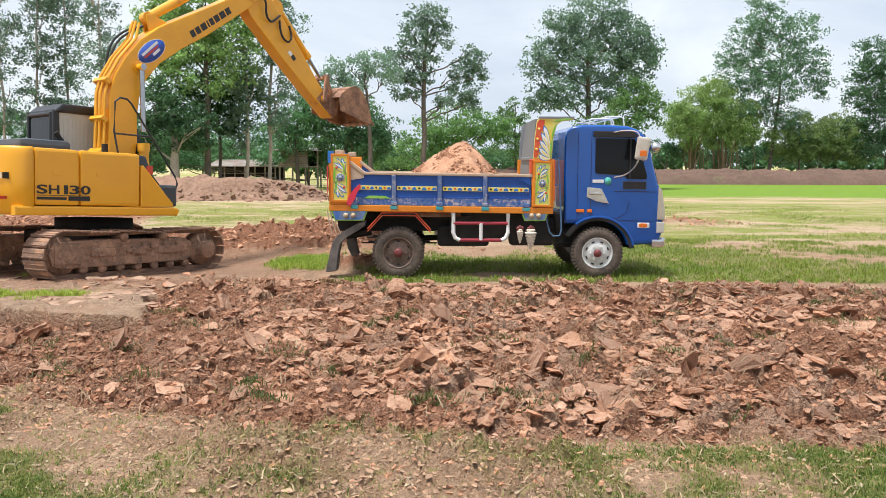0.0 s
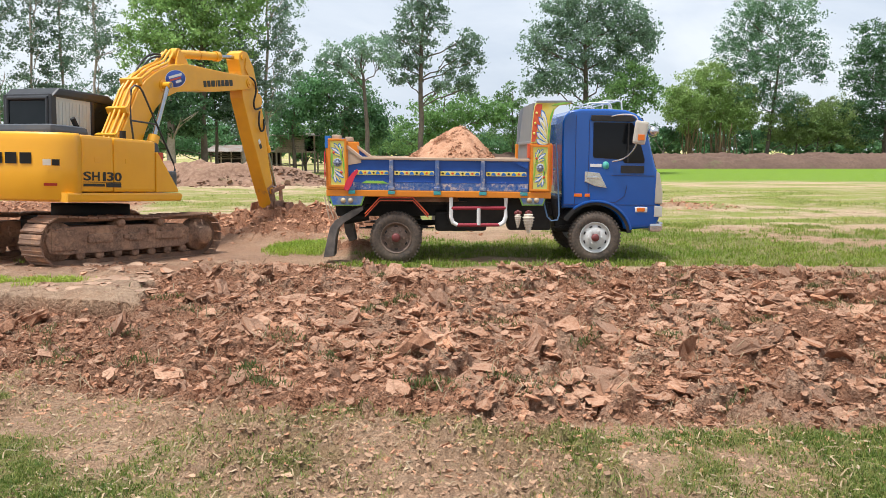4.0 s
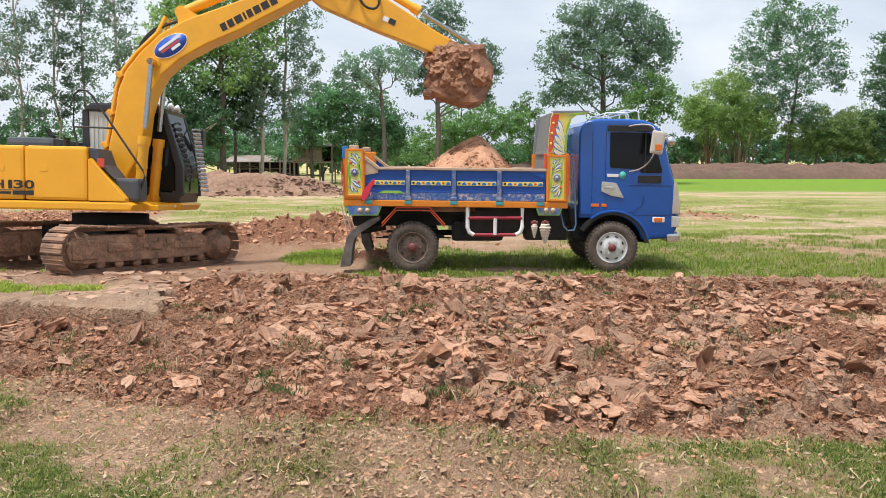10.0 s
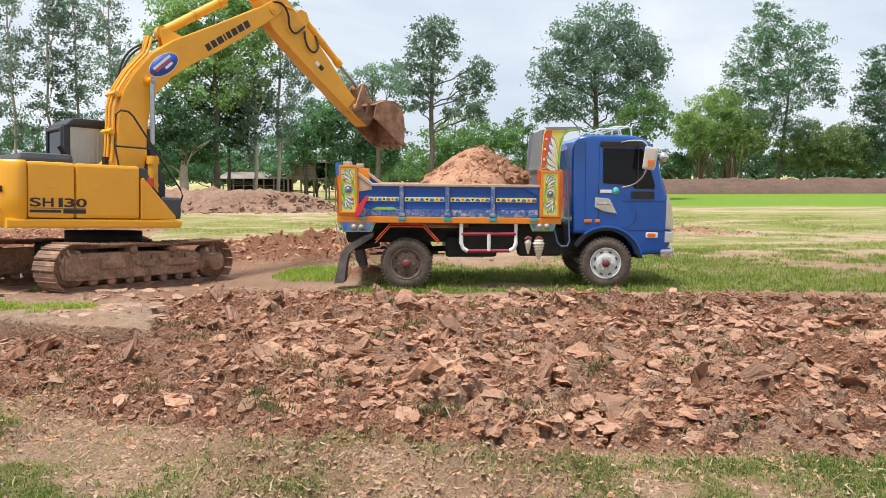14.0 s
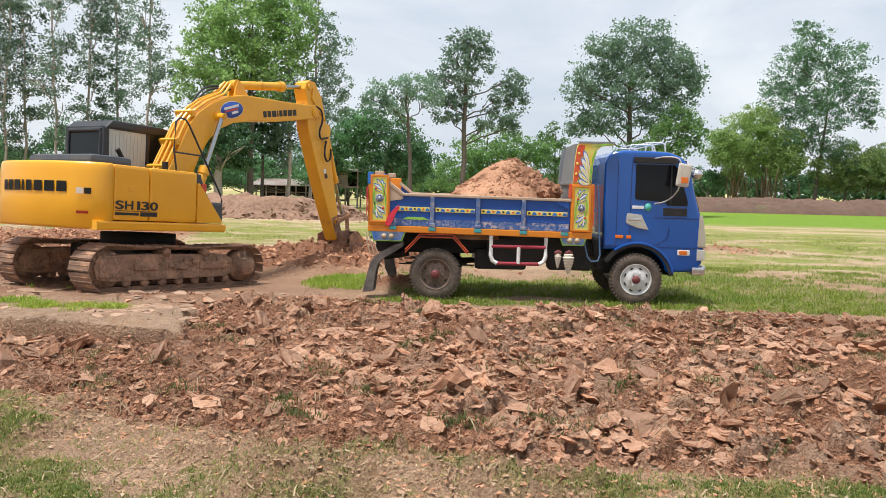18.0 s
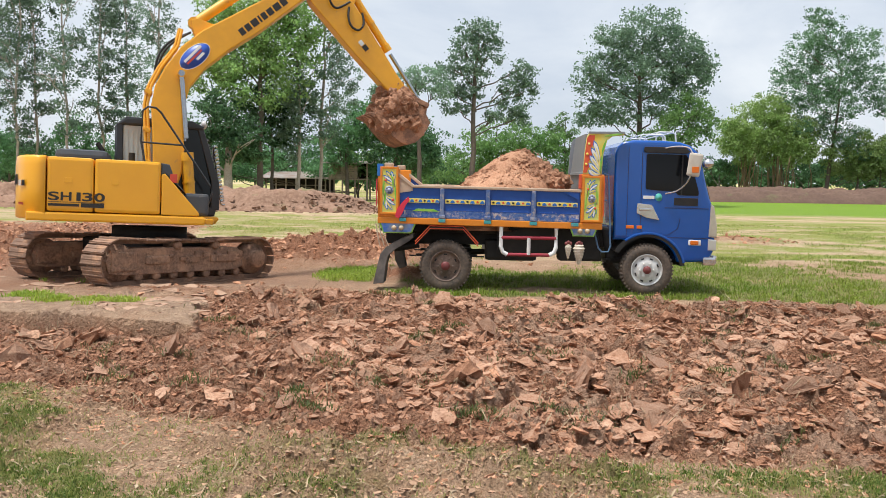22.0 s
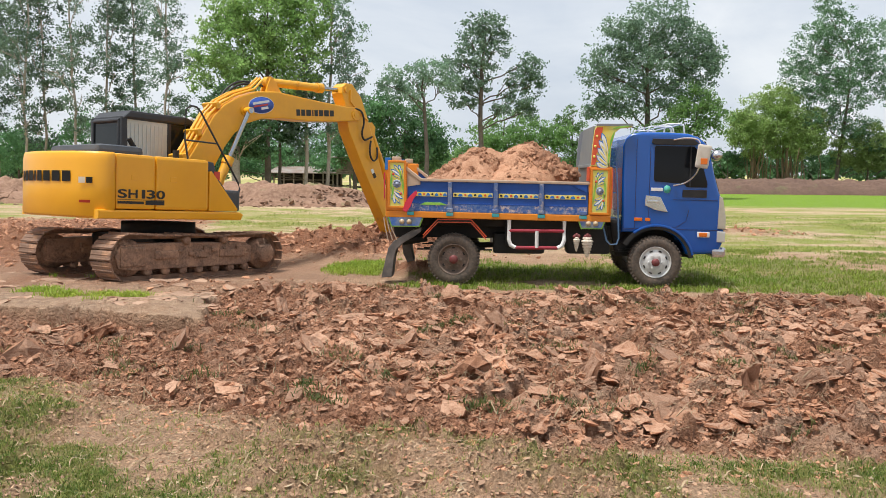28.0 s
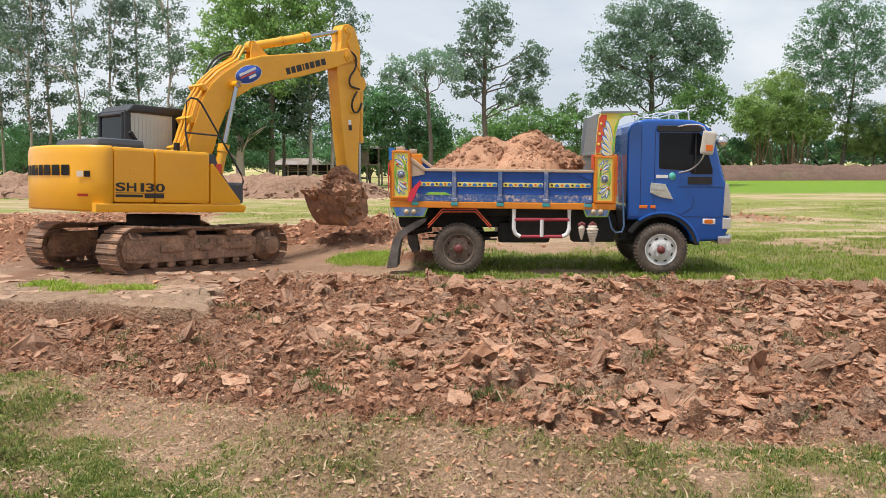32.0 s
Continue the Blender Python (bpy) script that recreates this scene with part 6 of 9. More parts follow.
        lathe(bm, [(0.0, -0.15), (0.09, -0.15), (0.1, -0.14), (0.29, -0.12), (0.30, 0.12), (0.1, 0.14), (0.0, 0.15)], 24, "Y", (-1.42, y, 0.40))
        part("idler", bm, frame_mud, rail, "mud-caked front idler wheel")
        bm = fresh()
        for k in range(9):
            x, w = -1.0 + k * 0.24 + random.uniform(-0.05, 0.05), random.uniform(0.05, 0.13)
            box(bm, x, x + w, y - 0.205, y + 0.15, 0.28 + random.uniform(0, 0.2), 0.42 + random.uniform(0.02, 0.16), 0.02)
        part("frame_bracket", bm, frame_mud, rail)
    bm = fresh()
    box(bm, -0.75, 0.75, -0.85, 0.85, 0.42, 0.72, 0.06)
    lathe(bm, [(0.0, 0.70), (0.62, 0.70), (0.62, 0.93), (0.0, 0.93)], 32, "Z")
    part("chassis", bm, black_gap, ex, "dark chassis with the slewing ring").matrix_basis = under

    # house
    bm = fresh()
    prism(bm, [(-1.75, 1.0), (-1.75, 1.14), (0.86, 1.14), (0.93, 1.10), (0.88, 1.0)], -1.24, 1.2, 0.03)
    prism(bm, [(0.8, 1.0), (0.8, 1.13), (1.20, 1.13), (1.23, 1.09), (1.17, 1.0)], 0.18, 1.24, 0.03)
    box(bm, 0.6, 1.08, -0.6, 0.25, 1.0, 1.1, 0.02)
    house = part("house", bm, yellow, ex, "yellow slewing deck")
    cw = fresh()
    outline = [(-1.48, -1.24), (-1.62, -1.22), (-1.78, -1.10), (-1.90, -0.82), (-2.0, -0.42), (-2.04, 0.0), (-2.0, 0.42), (-1.90, 0.82), (-1.78, 1.10), (-1.62, 1.22), (-1.48, 1.24)]
    rings = []
    for z, k in ((1.02, 0.97), (1.05, 1.0), (1.5, 1.004), (1.88, 1.0), (1.97, 0.985), (2.01, 0.96)):
        rings.append([cw.verts.new((-1.48 + (x + 1.48) * (k if i not in (0, 10) else 1), y * (1 - (1 - k) * 0.7), z)) for i, (x, y) in enumerate(outline)])
    for a, b in zip(rings, rings[1:]):
        for i in range(len(outline) - 1):
            cw.faces.new((a[i], a[i + 1], b[i + 1], b[i])).smooth = True
        cw.faces.new((a[-1], a[0], b[0], b[-1]))
    cw.faces.new(rings[-1]), cw.faces.new(rings[0][::-1])
    bmesh.ops.recalc_face_normals(cw, faces=cw.faces)
    part("counterweight", cw, yellow, house, "rounded yellow counterweight")
    for nm, x0, x1 in (("engine_door", -1.465, -0.795), ("side_door", -0.785, 0.20)):
        bm = fresh()
        box(bm, x0, x1, -1.236, -0.75, 1.15, 2.0, 0.05)
        box(bm, x0 + 0.25, x0 + 0.37, -1.241, -1.23, 1.60, 1.68, 0.008)
        part(nm, bm, yellow, house, "yellow side door with a small latch")
    bm = fresh()
    prism(bm, [(0.215, 1.15), (0.215, 1.80), (0.26, 1.82), (0.80, 1.20), (0.80, 1.15)], -1.236, -0.72, 0.015)
    part("front_panel", bm, yellow, house, "sloping yellow front panel")
    bm = fresh()
    prism(bm, [(0.2, 1.80), (0.2, 1.99), (0.33, 1.97), (0.42, 1.72), (0.60, 1.5), (0.26, 1.82)], -1.18, -0.62, 0.02)
    part("corner_cowl", bm, hood_grey, house, "dark plastic corner cowl")
    bm = fresh()
    box(bm, 0.36, 0.47, -1.19, -1.17, 1.70, 1.84, 0.004)
    part("warning_label", bm, sticker_red, house, "small orange-red warning label").matrix_basis = pose(-0.02, -0.005, -0.02, 0, 0, 0)
    bm = fresh()
    box(bm, 0.56, 0.96, -1.10, -0.72, 1.15, 1.52, 0.05)
    part("step_box", bm, hood_grey, house, "dark grey step box")
    bm = fresh()
    box(bm, -1.45, 0.10, -0.72, 0.20, 1.2, 1.96, 0.06)
    box(bm, -1.45, -0.45, 0.15, 1.2, 1.15, 1.97, 0.06)
    part("engine_bay", bm, hood_grey, house)
    bm = fresh()
    box(bm, -1.42, -0.62, -0.62, 0.95, 1.95, 2.17, 0.09)
    part("engine_hood", bm, hood_grey, house, "low dark engine hood")
    bm = fresh()
    rod(bm, (-0.72, -0.45, 2.05), (-0.72, -0.45, 2.2), 0.045, 14), rod(bm, (-0.72, -0.45, 2.18), (-0.80, -0.45, 2.30), 0.04, 14)
    part("exhaust_pipe", bm, black_gap, house, "short bent exhaust pipe")
    bm = fresh()
    rod(bm, (-0.25, -0.95, 1.98), (-0.25, -0.95, 2.14), 0.05, 14)
    part("filler_cap", bm, black_gap, house)

    # cab
    bm = fresh()
    prism(bm, [(-0.40, 1.14), (-0.42, 1.95), (1.0, 1.32), (1.50, 1.30), (1.46, 1.14)], 0.22, 1.24, 0.03)
    part("cab_base", bm, cab_grey, house)
    bm = fresh()
    prism(bm, [(-0.42, 2.69), (-0.24, 2.84), (1.0, 2.84), (1.22, 2.75), (1.2, 2.68)], 0.20, 1.26, 0.04)
    part("cab_roof", bm, cab_grey, house, "dark grey cab roof")
    for y0, y1, side in ((0.22, 0.29, "right"), (1.17, 1.24, "left")):
        for pts in (((-0.42, 1.9), (-0.42, 2.72), (-0.30, 2.72), (-0.28, 1.9)), ((1.08, 2.74), (1.20, 2.74), (1.54, 1.75), (1.55, 1.25), (1.38, 1.25), (1.38, 1.75))):
            bm = fresh()
            prism(bm, list(pts), y0, y1, 0.02)
            part("cab_pillar", bm, cab_grey, house)
    bm = fresh()
    box(bm, 0.58, 0.66, 0.225, 0.29, 1.3, 2.72, 0.015)
    part("cab_pillar", bm, cab_grey, house)
    bm = fresh()
    box(bm, -0.29, 0.58, 0.245, 0.262, 1.85, 2.70)
    part("side_window", bm, hazy_pane, house, "dusty clouded side window")
    pale_slat = surface("pale_slats", (0.52, 0.52, 0.48), 0.5, second=(0.42, 0.42, 0.39), scale=2)
    for k in range(9):
        part("blind_slat", shape(box, -0.22 + k * 0.085, -0.195 + k * 0.085, 0.236, 0.2445, 1.98, 2.62, 0.002), pale_slat, house)
    bm = fresh()
    prism(bm, [(0.66, 1.34), (0.66, 2.70), (1.1, 2.70), (1.36, 1.75), (1.36, 1.34)], 0.245, 0.262)
    part("front_side_window", bm, cab_glass, house, "dark glass side window")
    bm = fresh()
    prism(bm, [(0.66, 1.34), (0.66, 2.70), (1.1, 2.70), (1.36, 1.75), (1.36, 1.34)], 1.19, 1.21)
    box(bm, -0.28, 0.62, 1.19, 1.21, 1.7, 2.7)
    part("door_window", bm, cab_glass, house, "dark glass door window")
    bm = fresh()
    prism(bm, [(1.16, 2.72), (1.19, 2.72), (1.515, 1.75), (1.525, 1.3), (1.49, 1.3), (1.49, 1.75)], 0.29, 1.17)
    part("windscreen", bm, cab_glass, house, "dark glass front windscreen")
    bm = fresh()
    box(bm, -0.41, -0.39, 0.34, 1.12, 2.15, 2.62, 0.03)
    part("rear_window", bm, cab_glass, house, "dark glass rear window with a rubber edge")
    bm = fresh()
    for a, b in (((-0.418, 0.30, 2.11), (-0.418, 1.16, 2.11)), ((-0.418, 0.30, 2.66), (-0.418, 1.16, 2.66)), ((-0.418, 0.31, 2.11), (-0.418, 0.31, 2.66)), ((-0.418, 1.15, 2.11), (-0.418, 1.15, 2.66))):
        rod(bm, a, b, 0.028, 8)
    box(bm, -0.40, -0.30, 0.24, 1.22, 1.9, 2.14, 0.03), box(bm, -0.40, -0.30, 0.24, 1.22, 2.62, 2.74, 0.03)
    part("rear_frame", bm, cab_grey, house)
    bm = fresh()
    box(bm, 0.1, 0.45, 0.55, 0.95, 1.3, 1.75, 0.06), box(bm, 0.0, 0.14, 0.55, 0.95, 1.7, 2.35, 0.06)
    part("driver_seat", bm, black_rubber, house)
    for k in range(2):
        bm = fresh()
        lathe(bm, [(0.0, 0.0), (0.05, 0.0), (0.065, 0.04), (0.065, 0.08), (0.0, 0.085)], 14, "Z")
        la = part("work_lamp", bm, lamp_glass, house, "small round roof lamp")
        la.matrix_basis = pose(0.90, 0.42 + k * 0.34, 2.80, 0, 70, 0)
    bm = fresh()
    tube(bm, [(1.50 + 0.012 * k + 0.05 * math.cos(2 * math.pi * k), 1.02 + 0.11 * math.cos(2 * math.pi * k), 2.46 - k * 0.073 + 0.03 * math.sin(2 * math.pi * k)) for k in np.linspace(0, 15, 181)], 0.02, 6)
    part("spring_guard", bm, chrome, house, "shiny coiled guard down the cab front")
    bm = fresh()
    tube(bm, [(1.30 + 0.024 * k + 0.04 * math.cos(2 * math.pi * k), 0.52 + 0.09 * math.cos(2 * math.pi * k), 2.52 - k * 0.09 + 0.04 * math.sin(2 * math.pi * k)) for k in np.linspace(0, 11, 133)], 0.018, 6)
    part("screen_bar", bm, cab_grey, house, "dark ribbed bar across the windscreen")
    bm = fresh()
    tube(bm, [(1.3, 1.26, 2.5), (1.42, 1.42, 2.5), (1.5, 1.48, 2.46), (1.5, 1.48, 2.34)], 0.012, 6)
    box(bm, 1.48, 1.53, 1.38, 1.60, 2.16, 2.5, 0.03)
    part("mirror", bm, cab_grey, house, "square dark rear-view mirror")
    bm = fresh()
    box(bm, 0.92, 1.12, 0.176, 0.182, 1.05, 1.09, 0.004)
    part("maker_plate", bm, sticker_white, house)

    # the cab stands a little further back and is shorter than its outline above
    for ob in house.children:
        if ob.name.split(".")[0] in ("cab_base", "cab_roof", "cab_pillar", "side_window", "blind_slat", "front_side_window", "door_window", "windscreen", "rear_window", "rear_frame", "driver_seat", "spring_guard", "screen_bar", "mirror"):
            for v in ob.data.vertices:
                v.co.x = -0.54 + (v.co.x + 0.42) * 0.90

    # handrail on the right front
    bm = fresh()
    tube(bm, [(-0.05, -1.0, 1.99), (-0.12, -1.0, 2.35), (-0.1, -1.0, 2.83), (-0.02, -1.0, 2.9), (0.10, -1.0, 2.89), (0.18, -1.0, 2.82), (0.98, -1.0, 1.66), (1.02, -1.0, 1.55), (0.88, -1.0, 1.15)], 0.017, 8)
    tube(bm, [(-0.1, -1.0, 2.32), (0.52, -1.0, 2.31)], 0.015, 8)
    part("handrail", bm, cab_grey, house, "bent dark steel handrail")

    # markings: plain blocks in the size and colour of the writing
    x = -1.44
    for sign, wide in (("S", 0.155), ("H", 0.155), ("1", 0.06), ("3", 0.15), ("0", 0.155)):
        me = lettering(sign, wide, 0.135)
        me.materials.append(ink)
        ob = new("model_letter", me)
        ob.parent = house
        ob.matrix_basis = Matrix.Translation((x, -1.2405, 1.322))
        tagged(ob, "black model lettering on the yellow side")
        x += wide + (0.07 if sign == "H" else 0.022)
    bm = fresh()
    box(bm, -1.44, -0.64, -1.2445, -1.2385, 1.296, 1.304), box(bm, -1.44, -1.0, -1.2445, -1.2385, 1.235, 1.275), box(bm, -0.97, -0.64, -1.2445, -1.2385, 1.225, 1.29)
    part("side_marking", bm, ink, house, "black bars below the lettering")
    bm = fresh()
    x = 0
    for w in (0.13, 0.14, 0.16, 0.05, 0.12, 0.15, 0.16, 0.15):
        t0, t1 = x, x + w
        ys = [0.74 - t0 * 1.12, 0.74 - t1 * 1.12]
        xs = [-2.045 + 0.21 * abs(v) ** 1.9 for v in ys]
        vs = [bm.verts.new((xx - 0.008, yy, zz)) for xx, yy, zz in ((xs[0], ys[0], 1.55), (xs[1], ys[1], 1.55), (xs[1], ys[1], 1.71), (xs[0], ys[0], 1.71))]
        bm.faces.new(vs)
        x += w + 0.04
    bmesh.ops.solidify(bm, geom=list(bm.faces), thickness=0.01)
    part("rear_marking", bm, ink, house, "row of black blocks on the counterweight")
    for nm, mat, y0, y1, z0, z1, lab in (("white_label", sticker_white, -1.03, -0.93, 1.53, 1.62, "white notice label"), ("dark_label", ink, -1.13, -1.04, 1.53, 1.62, "dark notice label"), ("reflector", red_lens, -1.10, -0.94, 1.235, 1.275, "red reflector")):
        bm = fresh()
        vs = []
        for yy, zz in ((y0, z0), (y1, z0), (y1, z1), (y0, z1)):
            vs.append(bm.verts.new((-2.05 + 0.205 * abs(yy) ** 2.6 - 0.012, yy, zz)))
        bm.faces.new(vs)
        bmesh.ops.solidify(bm, geom=list(bm.faces), thickness=0.015)
        part(nm, bm, mat, house, lab)

    # boom
    top = [(-0.16, 0.10), (0.10, 0.24), (0.46, 0.48), (0.82, 0.74), (1.12, 0.96), (1.42, 1.09), (1.78, 1.14), (2.25, 1.13), (2.7, 1.01), (3.84, 0.50), (4.5, 0.22), (4.74, 0.15), (4.83, 0.0)]
    low = [(4.74, -0.15), (4.5, -0.10), (4.03, 0.03), (3.29, 0.25), (2.7, 0.47), (2.2, 0.61), (1.78, 0.63), (1.45, 0.53), (1.15, 0.36), (0.82, 0.10), (0.45, -0.10), (0.1, -0.20), (-0.16, -0.12)]
    bm = fresh()
    prism(bm, top + low, -0.22, 0.22, 0.025)
    boom = part("boom", bm, arm_yellow, ex, "bent yellow boom")
    bm = fresh()
    prism(bm, [(2.52, 1.02), (2.65, 1.19), (2.74, 1.27), (2.83, 1.20), (2.92, 0.92)], -0.10, -0.06, 0.01)
    prism(bm, [(2.52, 1.02), (2.65, 1.19), (2.74, 1.27), (2.83, 1.20), (2.92, 0.92)], 0.06, 0.10, 0.01)
    part("cylinder_bracket", bm, arm_yellow, boom)
    bm = fresh()
    rod(bm, (1.84, -0.40, 0.86), (1.84, 0.40, 0.86), 0.062, 18), rod(bm, (1.84, -0.235, 0.86), (1.84, 0.235, 0.86), 0.11, 20)
    part("boom_pin", bm, arm_yellow, boom, "greasy boom pin boss")
    bm = fresh()
    rod(bm, (REACH, -0.245, 0), (REACH, 0.245, 0), 0.10, 20), rod(bm, (REACH, -0.26, 0), (REACH, 0.26, 0), 0.05, 14)
    part("arm_pin", bm, arm_yellow, boom)
    bm = fresh()
    lathe(bm, [(0.0, -0.008), (1.0, -0.008), (1.0, 0.0)], 36, "Y")
    bmesh.ops.transform(bm, verts=bm.verts, matrix=Matrix.Translation((2.24, -0.222, 0.86)) @ Matrix.Rotation(radians(14), 4, "Y") @ Matrix.Diagonal((0.30, 1, 0.155, 1)))
    part("oval_sticker", bm, sticker_blue, boom, "blue oval sticker")
    bm = fresh()
    tube(bm, [(2.24 + 0.302 * math.cos(a) * 0.97 + 0.157 * math.sin(a) * 0.24, -0.226, 0.86 + 0.157 * math.sin(a) * 0.97 - 0.302 * math.cos(a) * 0.24) for a in np.linspace(0, 2 * math.pi, 37)[:-1]], 0.006, 5, loop=True)
    for k, (a, b, z0, z1) in enumerate(((-0.2, 0.2, 0.03, 0.075), (-0.02, 0.15, -0.085, -0.04))):
        box(bm, a, b, -0.0125, -0.006, z0, z1, 0.0, Matrix.Translation((2.24, -0.222, 0.86)) @ Matrix.Rotation(radians(8), 4, "Y"))
    part("sticker_print", bm, sticker_white, boom)
    bm = fresh()
    box(bm, -0.19, 0.16, -0.0125, -0.006, -0.02, 0.012, 0.0, Matrix.Translation((2.24, -0.222, 0.86)) @ Matrix.Rotation(radians(8), 4, "Y"))
    part("sticker_stripe", bm, sticker_red, boom)
    bm = fresh()
    glyphs(bm, [0.10, 0.105, 0.13, 0.035, 0.095, 0.115, 0.13, 0.115], 0.125, 0.03)
    bmesh.ops.transform(bm, verts=bm.verts, matrix=Matrix.Translation((3.03, -0.2215, 0.435)) @ Matrix.Rotation(radians(16.5), 4, "Y"))
    part("boom_marking", bm, ink, boom, "row of black blocks on the boom")
    for y, off in ((-0.17, 0.05), (-0.10, 0.09), (0.0, 0.10), (0.12, 0.06)):
        bm = fresh()
        path = [(u - 0.6 * off, y, v + off) for u, v in top[1:8]] + [(2.5, y * 0.8, 1.24 + off)]
        tube(bm, path, 0.024, 8)
        part("boom_pipe", bm, arm_yellow, boom)
    for s in (0.0, 0.05):
        bm = fresh()
        tube(bm, [(1.5, 0.02 + s, 1.16), (1.8, 0.02 + s, 1.28 + s), (2.05, 0.02 + s, 1.33 + s), (2.3, 0.0 + s, 1.28 + s), (2.58, 0.0 + s, 1.16)], 0.02, 8, soft=True)
        part("hose", bm, black_rubber, boom, "black hydraulic hose")
    for u, v in ((0.3, 0.40), (0.75, 0.72), (1.3, 1.06)):
        part("pipe_clamp", shape(box, u - 0.06, u + 0.02, -0.23, 0.2, v, v + 0.12, 0.015), arm_yellow, boom)

    # arm
    outline = [(-0.66, 0.0), (-0.68, 0.14), (-0.60, 0.30), (-0.22, 0.42), (0.2, 0.40), (1.03, 0.32), (2.2, 0.15), (2.85, 0.10), (3.04, 0.04), (3.06, -0.06), (2.98, -0.14), (2.8, -0.15), (2.2, -0.20), (1.24, -0.25), (0.25, -0.27), (0.0, -0.20), (-0.3, -0.10), (-0.55, -0.08)]
    bm = fresh()
    prism(bm, outline, -0.16, 0.16, 0.02)
    arm = part("arm", bm, arm_yellow, ex, "straight yellow dipper arm")
    bm = fresh()
    rod(bm, (-0.55, -0.19, 0.07), (-0.55, 0.19, 0.07), 0.06, 16)
    part("arm_boss", bm, arm_yellow, arm)
    bm = fresh()
    rod(bm, (2.58, -0.2, 0.0), (2.58, 0.2, 0.0), 0.075, 16), rod(bm, (2.58, -0.225, 0.0), (2.58, 0.225, 0.0), 0.04, 12)
    part("arm_boss", bm, arm_yellow, arm)
    bm = fresh()
    prism(bm, [(0.35, 0.36), (0.42, 0.55), (0.55, 0.60), (0.66, 0.54), (0.75, 0.34)], -0.09, -0.05, 0.008)
    prism(bm, [(0.35, 0.36), (0.42, 0.55), (0.55, 0.60), (0.66, 0.54), (0.75, 0.34)], 0.05, 0.09, 0.008)
    part("cylinder_bracket", bm, arm_yellow, arm)
    bm = fresh()
    prism(bm, [(2.45, -0.14), (3.05, -0.10), (3.06, 0.02), (2.85, 0.11), (2.45, 0.115)], -0.164, 0.164)
    part("arm_tip", bm, bucket_steel, arm, "scuffed soil-brown arm tip")
    bm = fresh()
    box(bm, 1.30, 1.40, -0.168, -0.158, -0.06, 0.02, 0.003)
    part("white_label", bm, sticker_white, arm)
    bm = fresh()
    box(bm, 1.41, 1.52, -0.168, -0.158, -0.06, 0.03, 0.003)
    part("dark_label", bm, ink, arm)
    bm = fresh()
    tube(bm, [(-0.12, -0.2, 0.08), (0.0, -0.25, 0.22), (0.25, -0.26, 0.16), (0.42, -0.24, -0.02), (0.60, -0.23, -0.02), (0.64, -0.2, 0.16), (0.66, -0.19, 0.30)], 0.021, 8, soft=True)
    part("hose", bm, black_rubber, arm, "looped black hydraulic hose")
    bm = fresh()
    tube(bm, [(0.72, -0.19, 0.22), (0.84, -0.22, 0.08), (1.0, -0.23, 0.0), (1.16, -0.22, 0.06), (1.14, -0.2, 0.24), (0.95, -0.16, 0.36)], 0.021, 8, soft=True)
    part("hose", bm, black_rubber, arm, "looped black hydraulic hose")
    bm = fresh()
    tube(bm, [(-0.5, -0.175, 0.18), (-0.3, -0.18, 0.05), (-0.12, -0.18, 0.12), (0.3, -0.175, 0.36)], 0.014, 6)
    part("grease_pipe", bm, arm_yellow, arm)

    # bucket
    bm = fresh()
    def rib(pts, off):
        out = []
        for i, (u, v) in enumerate(pts):
            a, b = Vector(pts[max(i - 1, 0)]), Vector(pts[min(i + 1, len(pts) - 1)])
            d = (b - a).normalized()
            out.append((u + d.y * off, v - d.x * off))
        return out
    curve = [(-0.17, 0.34), (-0.10, 0.46), (0.05, 0.63), (0.25, 0.76), (0.42, 0.785), (0.58, 0.72), (0.74, 0.58), (0.90, 0.38), (1.02, 0.18), (1.10, 0.03)]
    inside = rib(curve, 0.03)
    prism(bm, curve + inside[::-1], -0.5, 0.5)
    for y0, y1 in ((-0.52, -0.49), (0.49, 0.52)):
        prism(bm, [(-0.05, 0.0)] + curve + [(1.04, -0.04), (0.5, -0.02)], y0, y1)
    for y0 in (-0.24, 0.20):
        prism(bm, [(-0.12, -0.1), (-0.22, 0.38), (-0.1, 0.52), (0.12, 0.70), (0.12, 0.3), (0.1, -0.06)], y0, y0 + 0.04, 0.01)
    box(bm, 0.0, 0.06, -0.5, 0.5, 0.3, 0.62)
    bmesh.ops.recalc_face_normals(bm, faces=bm.faces)
    bucket = part("bucket", bm, bucket_steel, ex, "soil-stained steel digging bucket")
    for k in range(5):
        y = -0.44 + k * 0.22
        bm = fresh()
        prism(bm, [(1.0, -0.02), (1.02, 0.10), (1.12, 0.09), (1.27, 0.0), (1.26, -0.02)], y - 0.045, y + 0.045, 0.01)
        part("tooth", bm, bucket_steel, bucket, "worn steel tooth")
    for y in (-0.535, 0.52):
        bm = fresh()
        box(bm, 0.55, 1.0, y, y + 0.02, -0.05, 0.06, 0.006)
        part("side_cutter", bm, bucket_steel, bucket)
    bm = fresh()
    rod(bm, (0, -0.27, 0), (0, 0.27, 0), 0.06, 16), rod(bm, (-0.10, -0.27, 0.40), (-0.10, 0.27, 0.40), 0.05, 16)
    part("bucket_pin", bm, bucket_steel, bucket)

    for ob in (bucket, *bucket.children):
        for v in ob.data.vertices:
            v.co = (v.co.x * BUCKET_SIZE, v.co.y * 0.92, v.co.z * BUCKET_SIZE)

    # rams, each with the axis along its own x
    def ram(name, length, r, mat, parent, y, label, cap=True):
        bm = fresh()
        rod(bm, (0, y, 0), (length, y, 0), r, 18)
        rod(bm, (0, y - 0.07, 0), (0, y + 0.07, 0), r * 1.25, 16)
